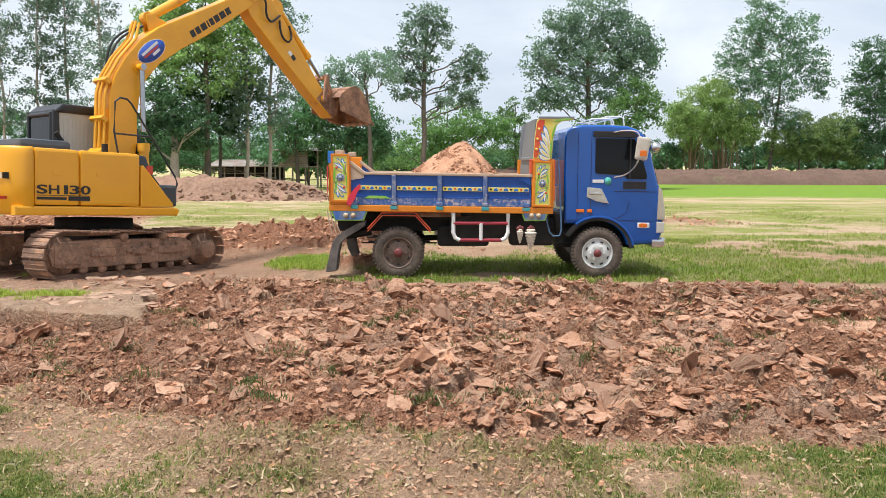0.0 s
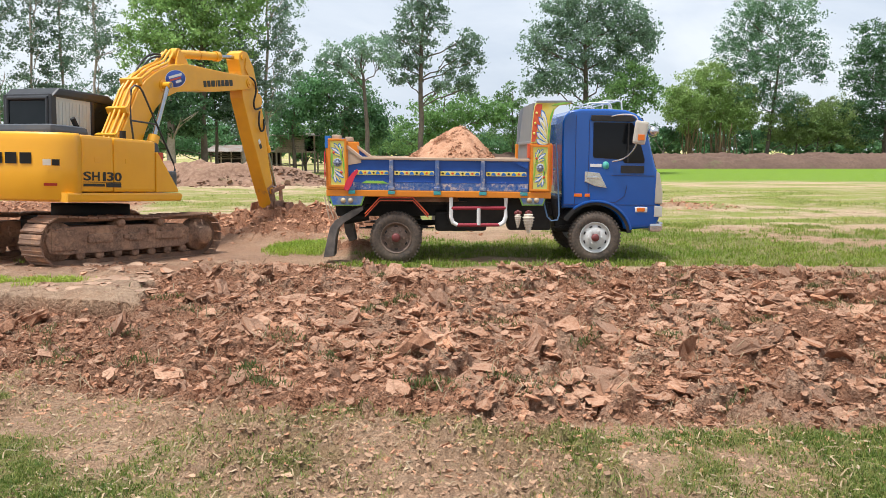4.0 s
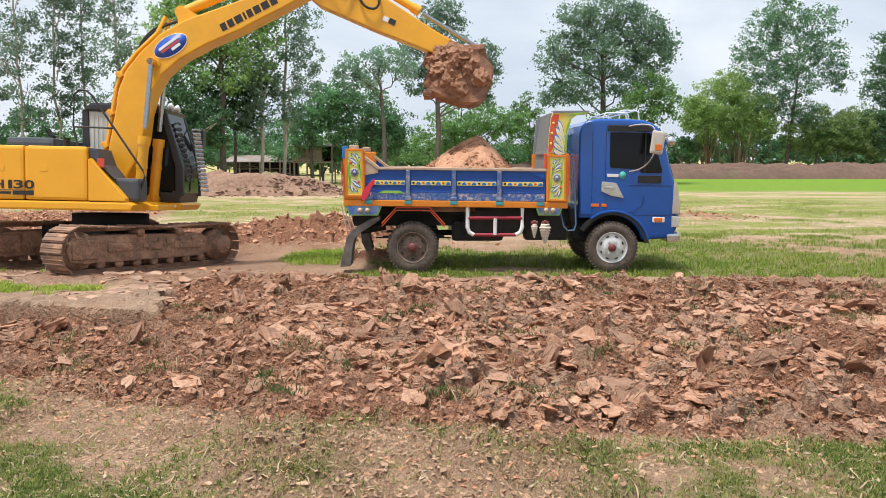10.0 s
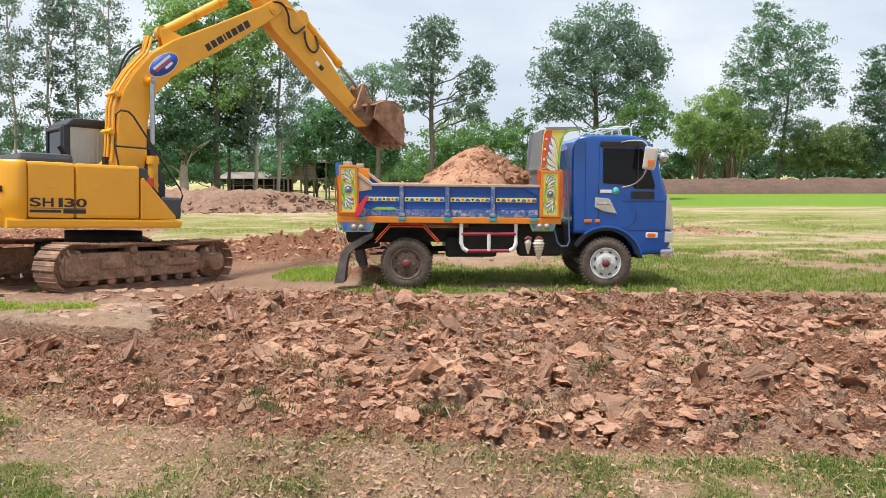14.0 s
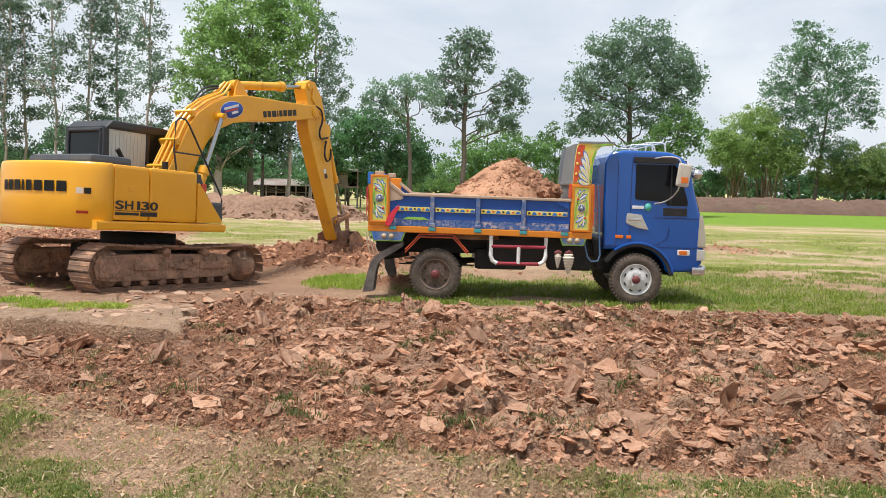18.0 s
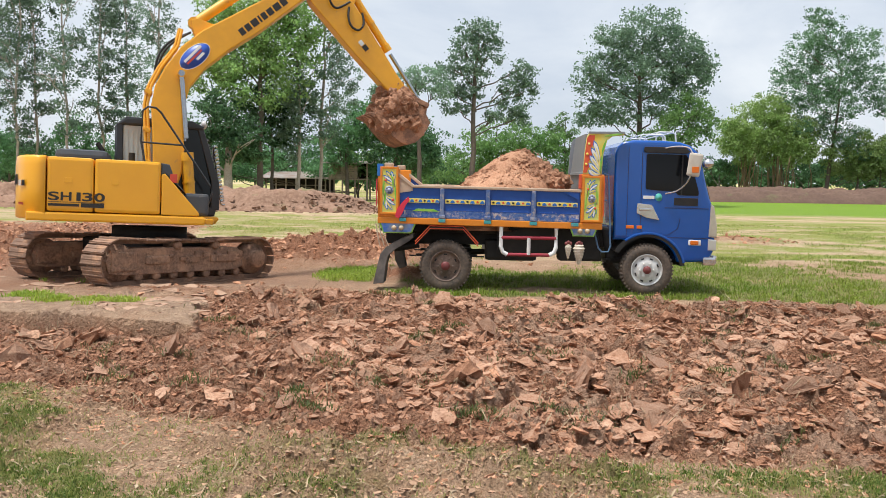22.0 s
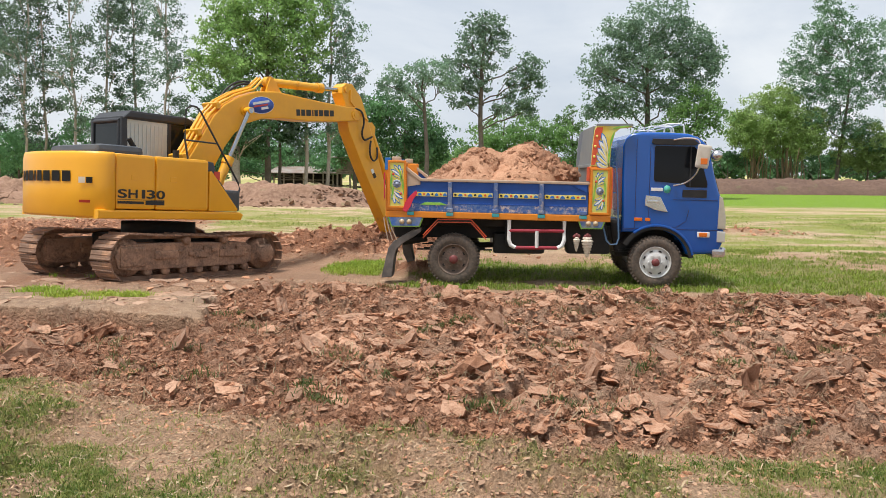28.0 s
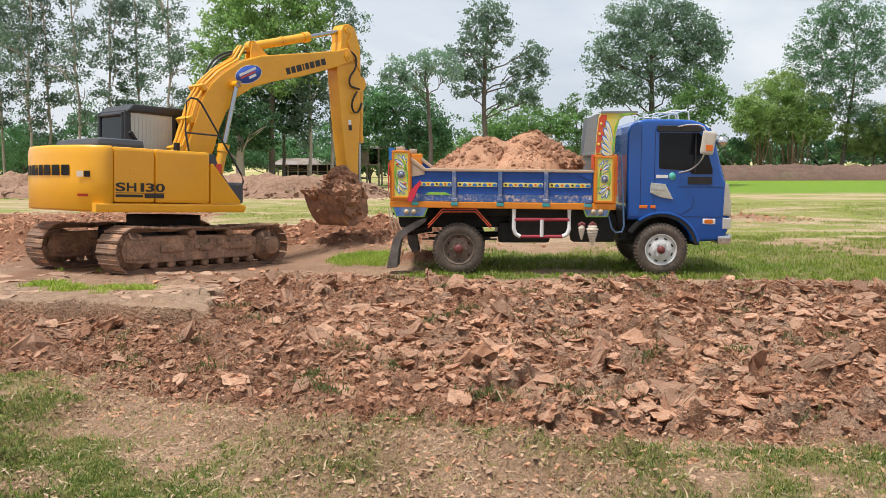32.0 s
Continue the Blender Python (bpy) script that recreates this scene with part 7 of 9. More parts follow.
        if cap:
            rod(bm, (length - 0.14, y, 0), (length, y, 0), r * 1.22, 18)
            rod(bm, (length * 0.5, y, 0), (length * 0.5 + 0.04, y, 0), r * 1.12, 18)
        return part(name, bm, mat, parent, label)
    rams = {}
    for k, y in enumerate((-0.33, 0.33)):
        rams["boom", k] = (ram("boom_ram", 1.05, 0.085, arm_yellow, ex, 0, "yellow boom ram"), ram("boom_ram_rod", 1.1, 0.043, chrome, ex, 0, "polished steel ram rod", False), y)
    rams["arm", 0] = (ram("arm_ram", 1.42, 0.085, arm_yellow, ex, 0, "yellow arm ram"), ram("arm_ram_rod", 1.3, 0.043, chrome, ex, 0, "polished steel ram rod", False), 0.0)
    rams["bucket", 0] = (ram("bucket_ram", 1.25, 0.07, arm_yellow, ex, 0, "yellow bucket ram"), ram("bucket_ram_rod", 1.15, 0.036, chrome, ex, 0, "polished steel ram rod", False), 0.0)
    links = {}
    for nm, length, gap in (("rocker", 0.46, 0.21), ("bucket_link", 0.42, 0.15)):
        bm = fresh()
        for y in (-gap, gap):
            prism(bm, [(-0.06, -0.055), (-0.06, 0.055), (length + 0.06, 0.045), (length + 0.06, -0.045)], y - 0.025, y + 0.025, 0.012)
        rod(bm, (length, -gap - 0.03, 0), (length, gap + 0.03, 0), 0.045, 14)
        links[nm] = part(nm, bm, bucket_steel, ex, "scuffed steel linkage")
    return ex, house, boom, arm, bucket, rams, links


excavator, ex_house, ex_boom, ex_arm, ex_bucket, ex_rams, ex_links = build_excavator()


# ---- trees ----
# leaf colours are lifted and blued: distance haze is put into them
gum_leaf = leaf_surface("gum_leaf", (0.135, 0.215, 0.145), (0.215, 0.31, 0.21), 0.7)
broad_leaf = leaf_surface("broad_leaf", (0.150, 0.285, 0.090), (0.235, 0.38, 0.135), 0.7)
light_leaf = leaf_surface("light_leaf", (0.225, 0.390, 0.115), (0.335, 0.50, 0.175), 0.7)
dark_leaf = leaf_surface("dark_leaf", (0.092, 0.205, 0.088), (0.155, 0.30, 0.130), 0.7)
bark_leaf = leaf_surface("bark_leaf", (0.135, 0.220, 0.145), (0.205, 0.305, 0.205), 0.7)
bamboo_leaf = leaf_surface("bamboo_leaf", (0.205, 0.310, 0.090), (0.30, 0.40, 0.14), 0.5)
pale_bark = surface("pale_bark", (0.40, 0.34, 0.28), 0.85, second=(0.25, 0.20, 0.16), scale=3.0, amount=0.8, third=(0.48, 0.43, 0.37), third_scale=14, bump=0.6, bump_scale=12)
dark_bark = surface("dark_bark", (0.15, 0.12, 0.095), 0.9, second=(0.09, 0.075, 0.06), scale=3.0, amount=0.8, bump=0.7, bump_scale=12)
feather_leaf = leaf_surface("feather_leaf", (0.135, 0.260, 0.140), (0.215, 0.37, 0.20), 0.7)
culm = surface("bamboo_culm", (0.24, 0.17, 0.09), 0.6, second=(0.16, 0.10, 0.05), scale=4.0, amount=0.8)


def leaves(lobes, size, density, rng):
    """Leaf pieces in loose clumps, filling the lobes of a crown (x, z, half width, half height) with gaps between the clumps."""
    centres, spread = [], []
    for x, z, rx, rz in lobes:
        ry = 0.8 * rx
        n = max(8, int(density * 12 * rx * rz + 6))
        d = rng.normal(size=(n, 3))
        d /= np.linalg.norm(d, axis=1)[:, None]
        r = rng.uniform(0.15, 1.0, n) ** 0.45 * rng.uniform(0.8, 1.18, n)
        centres.append(np.column_stack([x + d[:, 0] * r * rx, d[:, 1] * r * ry, z + d[:, 2] * r * rz]))
        spread.append(rng.uniform(0.7, 1.25, n) * (0.24 + 0.085 * min(rx, 2.5)))
    c, s = np.concatenate(centres), np.concatenate(spread)
    per = 44
    n = len(c) * per
    p = np.repeat(c, per, 0) + rng.normal(size=(n, 3)) * np.repeat(s, per)[:, None] * np.array([0.62, 0.62, 0.42])
    a = rng.normal(size=(n, 3))
    a /= np.linalg.norm(a, axis=1)[:, None]
    b = np.cross(a, rng.normal(size=(n, 3)))
    b /= np.linalg.norm(b, axis=1)[:, None] + 1e-9
    k = size * 0.88 * rng.uniform(0.6, 1.25, n)[:, None]
    V = np.stack([p - a * k * 0.68, p + b * k * 0.38, p + a * k * 0.68, p - b * k * 0.38], 1).reshape(-1, 3)
    return V, np.arange(n * 4).reshape(-1, 4)


def quick_mesh(name, V, F, mat):
    me = bpy.data.meshes.new(name)
    k = F.shape[1]
    me.vertices.add(len(V)), me.vertices.foreach_set("co", V.ravel())
    me.loops.add(F.size), me.loops.foreach_set("vertex_index", F.ravel())
    me.polygons.add(len(F)), me.polygons.foreach_set("loop_start", np.arange(0, F.size, k)), me.polygons.foreach_set("loop_total", np.full(len(F), k))
    me.update(calc_edges=True)
    me.materials.append(mat)
    return me


def limb(bm, a, b, r0, r1, rng, sides=7, steps=5, bend=0.06):
    """A tapering, slightly crooked limb."""
    a, b = Vector(a), Vector(b)
    ln = (b - a).length
    rings = []
    q = (b - a).to_track_quat("Z", "Y")
    for i in range(steps + 1):
        t = i / steps
        p = a.lerp(b, t) + q @ Vector((rng.normal(0, bend), rng.normal(0, bend), 0)) * ln * 0.35 * math.sin(math.pi * t)
        r = r0 + (r1 - r0) * t
        rings.append([bm.verts.new(p + q @ Vector((r * math.cos(2 * math.pi * j / sides), r * math.sin(2 * math.pi * j / sides), 0))) for j in range(sides)])
    for u, v in zip(rings, rings[1:]):
        for j in range(sides):
            bm.faces.new((u[j], u[(j + 1) % sides], v[(j + 1) % sides], v[j])).smooth = True
    bm.faces.new(rings[-1])


def plant(kind, label, leaf, x, y, lean, top, r, size, density, lobes, seed):
    rng = np.random.RandomState(seed)
    tree = thing(kind, label, "bamboo" if "bamboo" in kind else "shrub" if kind == "shrub" else "tree", at=pose(x, y, 0))
    V, F = leaves(lobes, size, density, rng)
    crown = new("crown", quick_mesh("crown", V, F, leaf))
    crown.parent = tree
    bark = pale_bark if kind == "gum_tree" or "pale trunk" in label else dark_bark
    if kind == "bamboo_clump":
        for k in range(46):
            bm = fresh()
            x0 = rng.normal(-2.1, 0.28) if k % 3 == 0 else rng.normal(0.8, 0.95)
            limb(bm, (x0, rng.normal(0, 0.7), -0.1), (x0 + rng.normal(0, 0.35), rng.normal(0, 0.9), rng.uniform(4.0, 6.0)), 0.07, 0.035, rng, 5, 3)
            part("culm", bm, culm, tree)
        return tree
    stem = Vector((lean, 0, top))
    bm = fresh()
    r = max(r * 0.78, 0.05)
    mid = stem * 0.55 + Vector((rng.normal(0, 0.12), 0, 0))
    limb(bm, (0, 0, -0.3), mid, r * 1.15, r * 0.75, rng, 9, 5, 0.03)
    limb(bm, mid, stem, r * 0.75, r * 0.25, rng, 8, 5, 0.05)
    part("trunk", bm, bark, tree, "pale bare trunk" if bark is pale_bark else "")
    for lx, lz, rx, rz in lobes:
        if kind == "shrub" and rx < 0.8:
            continue
        z0 = min(max(lz - 0.55 * rx - 0.8, top * 0.22), top * 0.92)
        base = Vector((lean * z0 / top, 0, z0))
        bm = fresh()
        end = Vector((lx * 0.92 + base.x * 0.08, rng.normal(0, 0.3 * rx), lz - 0.15 * rz))
        limb(bm, base, end, max(0.3 * r, 0.04), 0.025, rng, 6, 5, 0.08)
        for _ in range(3):
            tip = end + Vector((rng.uniform(-0.7, 0.7) * rx, rng.uniform(-0.6, 0.6) * rx, rng.uniform(-0.2, 0.7) * rz))
            limb(bm, base.lerp(end, rng.uniform(0.45, 0.9)), tip, 0.04, 0.012, rng, 5, 3, 0.08)
        part("limb", bm, bark, tree)
    return tree


# kind, label, leaf, x, y, lean of the top, height of the stem, its radius, leaf size, density, lobes of the crown
TREES = [
    ('gum_tree', "slender grey-barked gum tree with thin drooping foliage", gum_leaf, -37.7, 58.0, 0.1, 19.5, 0.12, 0.17, 0.55, [(-0.6, 19.0, 0.8, 0.9), (-0.8, 17.0, 1.5, 1.3), (0.2, 15.5, 1.7, 1.0), (-0.7, 13.9, 1.6, 1.3), (0.3, 11.5, 2.2, 1.0), (-0.5, 9.9, 2.0, 1.3), (0.4, 8.7, 1.8, 1.2), (-0.2, 6.9, 1.4, 0.9), (0.4, 4.5, 1.1, 1.0)]),
    ('gum_tree', "slender grey-barked gum tree with thin drooping foliage", gum_leaf, -37.9, 61.0, 0.3, 20.4, 0.12, 0.17, 0.55, [(0.8, 19.2, 0.9, 1.1), (0.4, 17.8, 1.1, 1.1), (0.7, 16.4, 1.4, 1.2), (-0.1, 14.1, 1.9, 1.1), (1.0, 12.6, 2.0, 1.0), (0.4, 10.7, 1.8, 1.3), (-0.0, 8.6, 2.1, 1.0), (-0.4, 7.1, 1.7, 1.2), (-0.2, 5.2, 1.0, 1.2)]),
    ('gum_tree', "slender grey-barked gum tree with thin drooping foliage", gum_leaf, -33.5, 57.0, 0.6, 19.2, 0.12, 0.17, 0.55, [(0.7, 18.0, 0.9, 1.3), (-0.6, 16.9, 1.5, 1.2), (-0.0, 14.6, 1.7, 1.3), (-0.2, 13.6, 1.8, 0.9), (-0.1, 11.2, 1.8, 0.8), (-0.5, 10.3, 2.0, 1.0), (-0.2, 8.7, 2.0, 1.1), (-0.3, 7.0, 1.1, 0.9), (0.4, 5.2, 0.9, 1.1)]),
    ('gum_tree', "slender grey-barked gum tree with thin drooping foliage", gum_leaf, -33.3, 59.0, 0.2, 19.9, 0.12, 0.17, 0.55, [(-0.5, 19.0, 1.0, 1.1), (0.8, 17.3, 1.1, 1.1), (-0.6, 15.6, 1.5, 1.4), (0.6, 13.8, 1.5, 1.0), (-0.3, 12.3, 1.7, 1.3), (-0.5, 10.7, 2.2, 1.2), (0.8, 8.6, 2.0, 1.2), (0.5, 6.5, 1.5, 0.9), (-0.4, 4.6, 1.3, 1.4)]),
    ('gum_tree', "slender grey-barked gum tree with thin drooping foliage", gum_leaf, -29.6, 57.0, -0.2, 19.3, 0.12, 0.17, 0.55, [(0.4, 18.4, 0.9, 1.1), (0.1, 16.6, 1.1, 1.3), (0.6, 15.5, 2.0, 1.3), (0.2, 13.9, 2.1, 0.9), (0.6, 11.6, 1.5, 0.9), (0.1, 10.0, 2.0, 1.3), (-0.5, 8.8, 2.0, 0.8), (0.5, 7.0, 1.6, 1.2), (0.5, 4.9, 1.3, 0.9)]),
    ('gum_tree', "slender grey-barked gum tree with thin drooping foliage", gum_leaf, -28.6, 60.0, 0.4, 20.3, 0.12, 0.17, 0.55, [(0.7, 19.2, 0.9, 1.2), (-0.6, 18.1, 1.4, 1.2), (0.7, 15.8, 1.5, 1.1), (0.5, 14.1, 1.5, 1.3), (0.6, 12.7, 2.0, 1.1), (0.5, 10.7, 1.7, 1.2), (0.8, 9.2, 1.4, 1.2), (0.7, 6.9, 1.4, 1.4), (0.5, 5.6, 1.3, 1.0)]),
    ('gum_tree', "slender grey-barked gum tree with thin drooping foliage", gum_leaf, -27.2, 62.0, -0.2, 20.9, 0.12, 0.17, 0.55, [(-0.3, 19.7, 0.8, 1.4), (-0.7, 18.6, 1.3, 1.1), (-0.1, 15.9, 2.0, 0.9), (-0.4, 14.5, 2.0, 1.3), (-0.2, 13.1, 1.8, 1.4), (-0.4, 10.6, 2.4, 1.3), (0.1, 8.9, 1.7, 1.4), (-0.2, 6.7, 1.4, 1.4), (0.3, 5.2, 1.1, 1.0)]),
    ('gum_tree', "slender grey-barked gum tree with thin drooping foliage", gum_leaf, -23.2, 58.0, 0.4, 19.7, 0.12, 0.17, 0.55, [(0.2, 19.3, 0.7, 0.9), (0.4, 17.5, 1.5, 1.1), (0.1, 15.6, 1.8, 0.9), (-0.2, 13.3, 1.6, 1.2), (-0.3, 12.2, 1.5, 0.9), (0.6, 10.0, 2.1, 1.3), (0.6, 8.9, 1.7, 1.1), (0.1, 6.4, 1.6, 1.4), (-0.6, 5.0, 1.2, 1.3)]),
    ('broadleaf_tree', "tall broadleaf tree with a dense light green crown", light_leaf, -15.1, 55.0, 0.0, 12.3, 0.28, 0.20, 1.1, [(0.0, 12.3, 3.3, 2.7), (-1.6, 10.3, 2.7, 2.3), (1.9, 10.4, 2.7, 2.7), (0.0, 8.4, 3.9, 2.3), (-3.5, 8.8, 1.9, 1.9), (3.1, 12.8, 1.9, 1.8), (-2.7, 12.3, 1.8, 1.8), (0.4, 14.5, 2.7, 1.8)]),
    ('broadleaf_tree', "dark leafy tree with a thick pale trunk", dark_leaf, -16.6, 53.0, 0.0, 6.3, 0.38, 0.20, 1.2, [(0.0, 4.8, 1.9, 2.1), (-1.3, 5.5, 1.7, 1.9), (1.3, 4.1, 1.7, 1.7), (-2.1, 3.6, 1.5, 1.7)]),
    ('broadleaf_tree', "dense dark green tree beside the shed", dark_leaf, -14.7, 57.0, 0.0, 7.1, 0.16, 0.20, 1, [(0.0, 5.5, 1.8, 2.4), (1.4, 5.9, 1.6, 2.4), (-1.0, 6.7, 1.6, 2.0)]),
    ('gum_tree', "slender grey-barked gum tree with thin drooping foliage", gum_leaf, -12.6, 56.0, 0.0, 13.7, 0.16, 0.18, 0.9, [(0.4, 6.6, 1.6, 2.0), (-0.4, 4.6, 1.2, 1.8), (0.8, 8.6, 1.4, 1.8)]),
    ('gum_tree', "slender grey-barked gum tree with thin drooping foliage", gum_leaf, -11.3, 57.0, 0.5, 15.2, 0.16, 0.17, 0.75, [(-0.1, 14.4, 1.0, 1.0), (0.5, 13.0, 1.4, 1.0), (1.1, 11.7, 1.5, 1.0), (1.6, 10.3, 1.4, 1.0), (1.8, 8.9, 1.4, 1.0), (1.5, 7.6, 1.3, 1.0), (1.1, 6.2, 1.2, 1.0), (0.7, 4.8, 1.0, 1.0)]),
    ('broadleaf_tree', "dark green tree beside the hut", dark_leaf, -10.0, 62.0, 0.0, 5.5, 0.20, 0.20, 1.1, [(0.0, 5.0, 1.8, 2.2), (1.1, 5.9, 1.5, 1.8), (-0.9, 3.7, 1.5, 1.8)]),
    ('broadleaf_tree', "round dark green tree behind the truck", dark_leaf, -6.3, 63.0, 0.0, 5.6, 0.25, 0.20, 1.2, [(-0.4, 5.4, 2.8, 2.3), (1.4, 4.5, 2.2, 2.1), (-1.7, 6.4, 1.9, 1.6), (0.5, 3.4, 3.1, 1.3), (2.3, 3.4, 1.6, 1.3)]),
    ('open_crowned_tree', "thin leaning tree with a flat open crown", bark_leaf, -4.0, 58.0, -0.6, 9.4, 0.22, 0.17, 1, [(-1.3, 8.6, 1.6, 1.1), (0.1, 9.2, 1.7, 0.9), (-3.0, 8.1, 1.2, 0.9), (1.1, 8.0, 1.2, 0.7), (-1.7, 7.5, 1.4, 0.6)]),
    ('open_crowned_tree', "tall tree with an open layered crown and bare lower trunk", bark_leaf, -0.4, 60.0, 0.3, 12.3, 0.27, 0.18, 1.05, [(-0.3, 12.7, 1.2, 0.9), (0.9, 12.3, 1.1, 1.1), (-0.9, 11.3, 1.3, 0.9), (0.8, 10.9, 1.4, 0.9), (-1.6, 9.9, 1.2, 0.9), (0.1, 9.6, 1.4, 0.9), (-1.9, 8.4, 1.1, 0.8), (-0.4, 8.2, 1.2, 0.7), (-1.3, 7.0, 1.2, 0.6), (3.5, 9.8, 1.0, 0.8), (3.0, 8.6, 1.3, 0.9), (3.9, 8.2, 0.9, 0.8), (2.6, 7.2, 1.4, 0.8), (3.3, 6.3, 0.9, 0.6), (1.6, 6.4, 0.9, 0.4)]),
    ('shrub', "light green shrub thicket behind the truck", broad_leaf, 1.7, 76.0, 0.0, 6.5, 0.20, 0.22, 1, [(0.0, 5.5, 3.2, 1.9), (2.4, 5.2, 3.0, 1.9), (-2.1, 3.8, 2.7, 1.6), (-3.8, 2.7, 2.7, 1.3), (4.8, 5.0, 1.6, 1.6)]),
    ('shrub', "pale green saplings behind the truck", broad_leaf, 8.5, 80.0, 0.0, 8.0, 0.12, 0.20, 0.9, [(-0.3, 6.6, 0.8, 1.8), (-1.2, 6.0, 0.8, 1.5), (0.6, 5.5, 0.9, 1.7), (-0.3, 3.8, 2.3, 1.6), (1.7, 3.5, 2.3, 1.6)]),
    ('broadleaf_tree', "broad round-crowned dark green tree", bark_leaf, 12.1, 62.0, 0.0, 11.6, 0.34, 0.19, 1.25, [(0.2, 12.9, 3.3, 1.8), (-2.0, 11.5, 2.2, 1.8), (2.4, 11.6, 2.4, 1.8), (-3.7, 9.5, 1.7, 1.4), (0.2, 9.8, 3.5, 2.0), (3.7, 9.6, 1.8, 1.5), (2.0, 7.6, 2.4, 1.4), (-2.0, 7.4, 2.4, 1.4), (-3.3, 6.7, 1.7, 0.9), (4.4, 10.8, 1.3, 1.2)]),
    ('broadleaf_tree', "light green young tree beside a larger one", broad_leaf, 15.3, 60.0, 0.0, 6.6, 0.20, 0.20, 1.2, [(0.0, 6.8, 1.7, 1.4), (-1.1, 5.6, 1.7, 1.3), (1.1, 5.8, 1.3, 1.4), (-2.1, 4.5, 2.5, 1.3)]),
    ('bamboo_clump', "bamboo clump with bare yellow-brown culms", bamboo_leaf, 24.6, 70.0, 0.0, 6.1, 0.00, 0.20, 1.7, [(-0.7, 6.6, 2.6, 2.1), (1.2, 5.6, 2.2, 2.1), (-2.2, 5.3, 2.0, 1.8), (0.2, 8.1, 1.8, 1.4), (-3.2, 5.9, 1.3, 1.3), (-2.0, 4.6, 2.0, 1.3), (0.6, 4.4, 2.3, 1.3), (2.6, 4.7, 1.8, 1.5), (2.8, 6.2, 1.6, 1.4)]),
    ('broadleaf_tree', "tall feathery green tree behind the far bank", feather_leaf, 29.1, 69.0, 1.0, 12.0, 0.20, 0.19, 0.85, [(-0.2, 13.9, 2.2, 1.7), (-2.2, 12.4, 2.0, 1.8), (2.2, 13.2, 2.0, 1.8), (0.2, 11.0, 3.4, 2.0), (-2.7, 9.5, 2.4, 1.7), (3.0, 10.6, 2.0, 1.6), (4.2, 8.7, 1.4, 1.2), (0.0, 8.3, 3.2, 1.6), (-1.2, 15.4, 1.1, 0.8), (-3.7, 10.7, 1.2, 1.0), (-1.5, 6.6, 2.2, 1.2), (1.2, 6.0, 2.0, 1.2), (2.8, 4.6, 1.8, 1.2)]),
    ('shrub', "light green shrubs on the far bank", bamboo_leaf, 32.7, 71.0, 0.0, 5.3, 0.12, 0.20, 1, [(0.0, 5.0, 2.3, 1.8), (2.0, 4.3, 2.3, 1.6), (-1.5, 4.2, 1.8, 1.5), (3.5, 4.8, 2.3, 2.0), (-1.0, 2.9, 2.0, 0.9), (1.8, 2.8, 2.2, 0.9), (4.5, 3.0, 2.2, 1.0)]),
    ('broadleaf_tree', "dense tree at the edge of the field", dark_leaf, 37.9, 66.0, 0.0, 9.8, 0.30, 0.20, 1.2, [(-0.5, 10.3, 2.8, 2.3), (-1.9, 8.2, 2.1, 2.1), (1.4, 8.0, 2.8, 2.8), (-0.9, 5.6, 2.8, 1.9), (-2.4, 3.6, 2.2, 1.4), (1.5, 3.8, 2.6, 1.6), (-3.4, 5.0, 1.2, 0.9)]),
    ('shrub', "clipped dark green hedge on the bank", dark_leaf, 25.3, 86.0, 0.0, 3.4, 0.10, 0.22, 1.2, [(-0.9, 3.6, 2.4, 1.0), (1.8, 3.5, 1.8, 0.9)]),
    ('shrub', "dark green thicket at the field's edge", dark_leaf, -44.2, 74.0, 0.0, 3.5, 0.15, 0.22, 1.1, [(-0.5, 3.7, 2.1, 1.9), (1.8, 3.0, 2.1, 1.6), (-2.9, 2.9, 2.4, 2.1), (3.9, 2.4, 2.1, 1.2), (-5.5, 2.9, 2.6, 2.1)]),
    ('shrub', "dark low undergrowth beneath the trees", dark_leaf, -9.5, 64.0, 0.0, 2.4, 0.10, 0.20, 1.1, [(-2.7, 2.5, 1.8, 0.7), (0.9, 2.3, 1.4, 0.6), (-12.2, 2.0, 1.8, 0.8), (-9.5, 1.8, 1.8, 0.6)]),
    ('shrub', "low dark hedge far behind the truck", dark_leaf, -4.4, 90.0, 0.0, 2.5, 0.10, 0.24, 1.1, [(0.0, 2.5, 3.8, 0.9), (5.1, 2.4, 3.8, 0.9), (10.2, 2.7, 3.8, 1.0), (15.3, 2.6, 3.8, 1.0)]),
    ('shrub', "low dark hedge behind the far bank", dark_leaf, 36.3, 90.0, 0.0, 3.4, 0.10, 0.24, 1.1, [(-1.3, 3.4, 4.5, 1.3), (5.1, 3.7, 4.5, 1.4), (11.5, 3.9, 4.5, 1.5), (-6.4, 3.1, 3.2, 1.0)]),
]
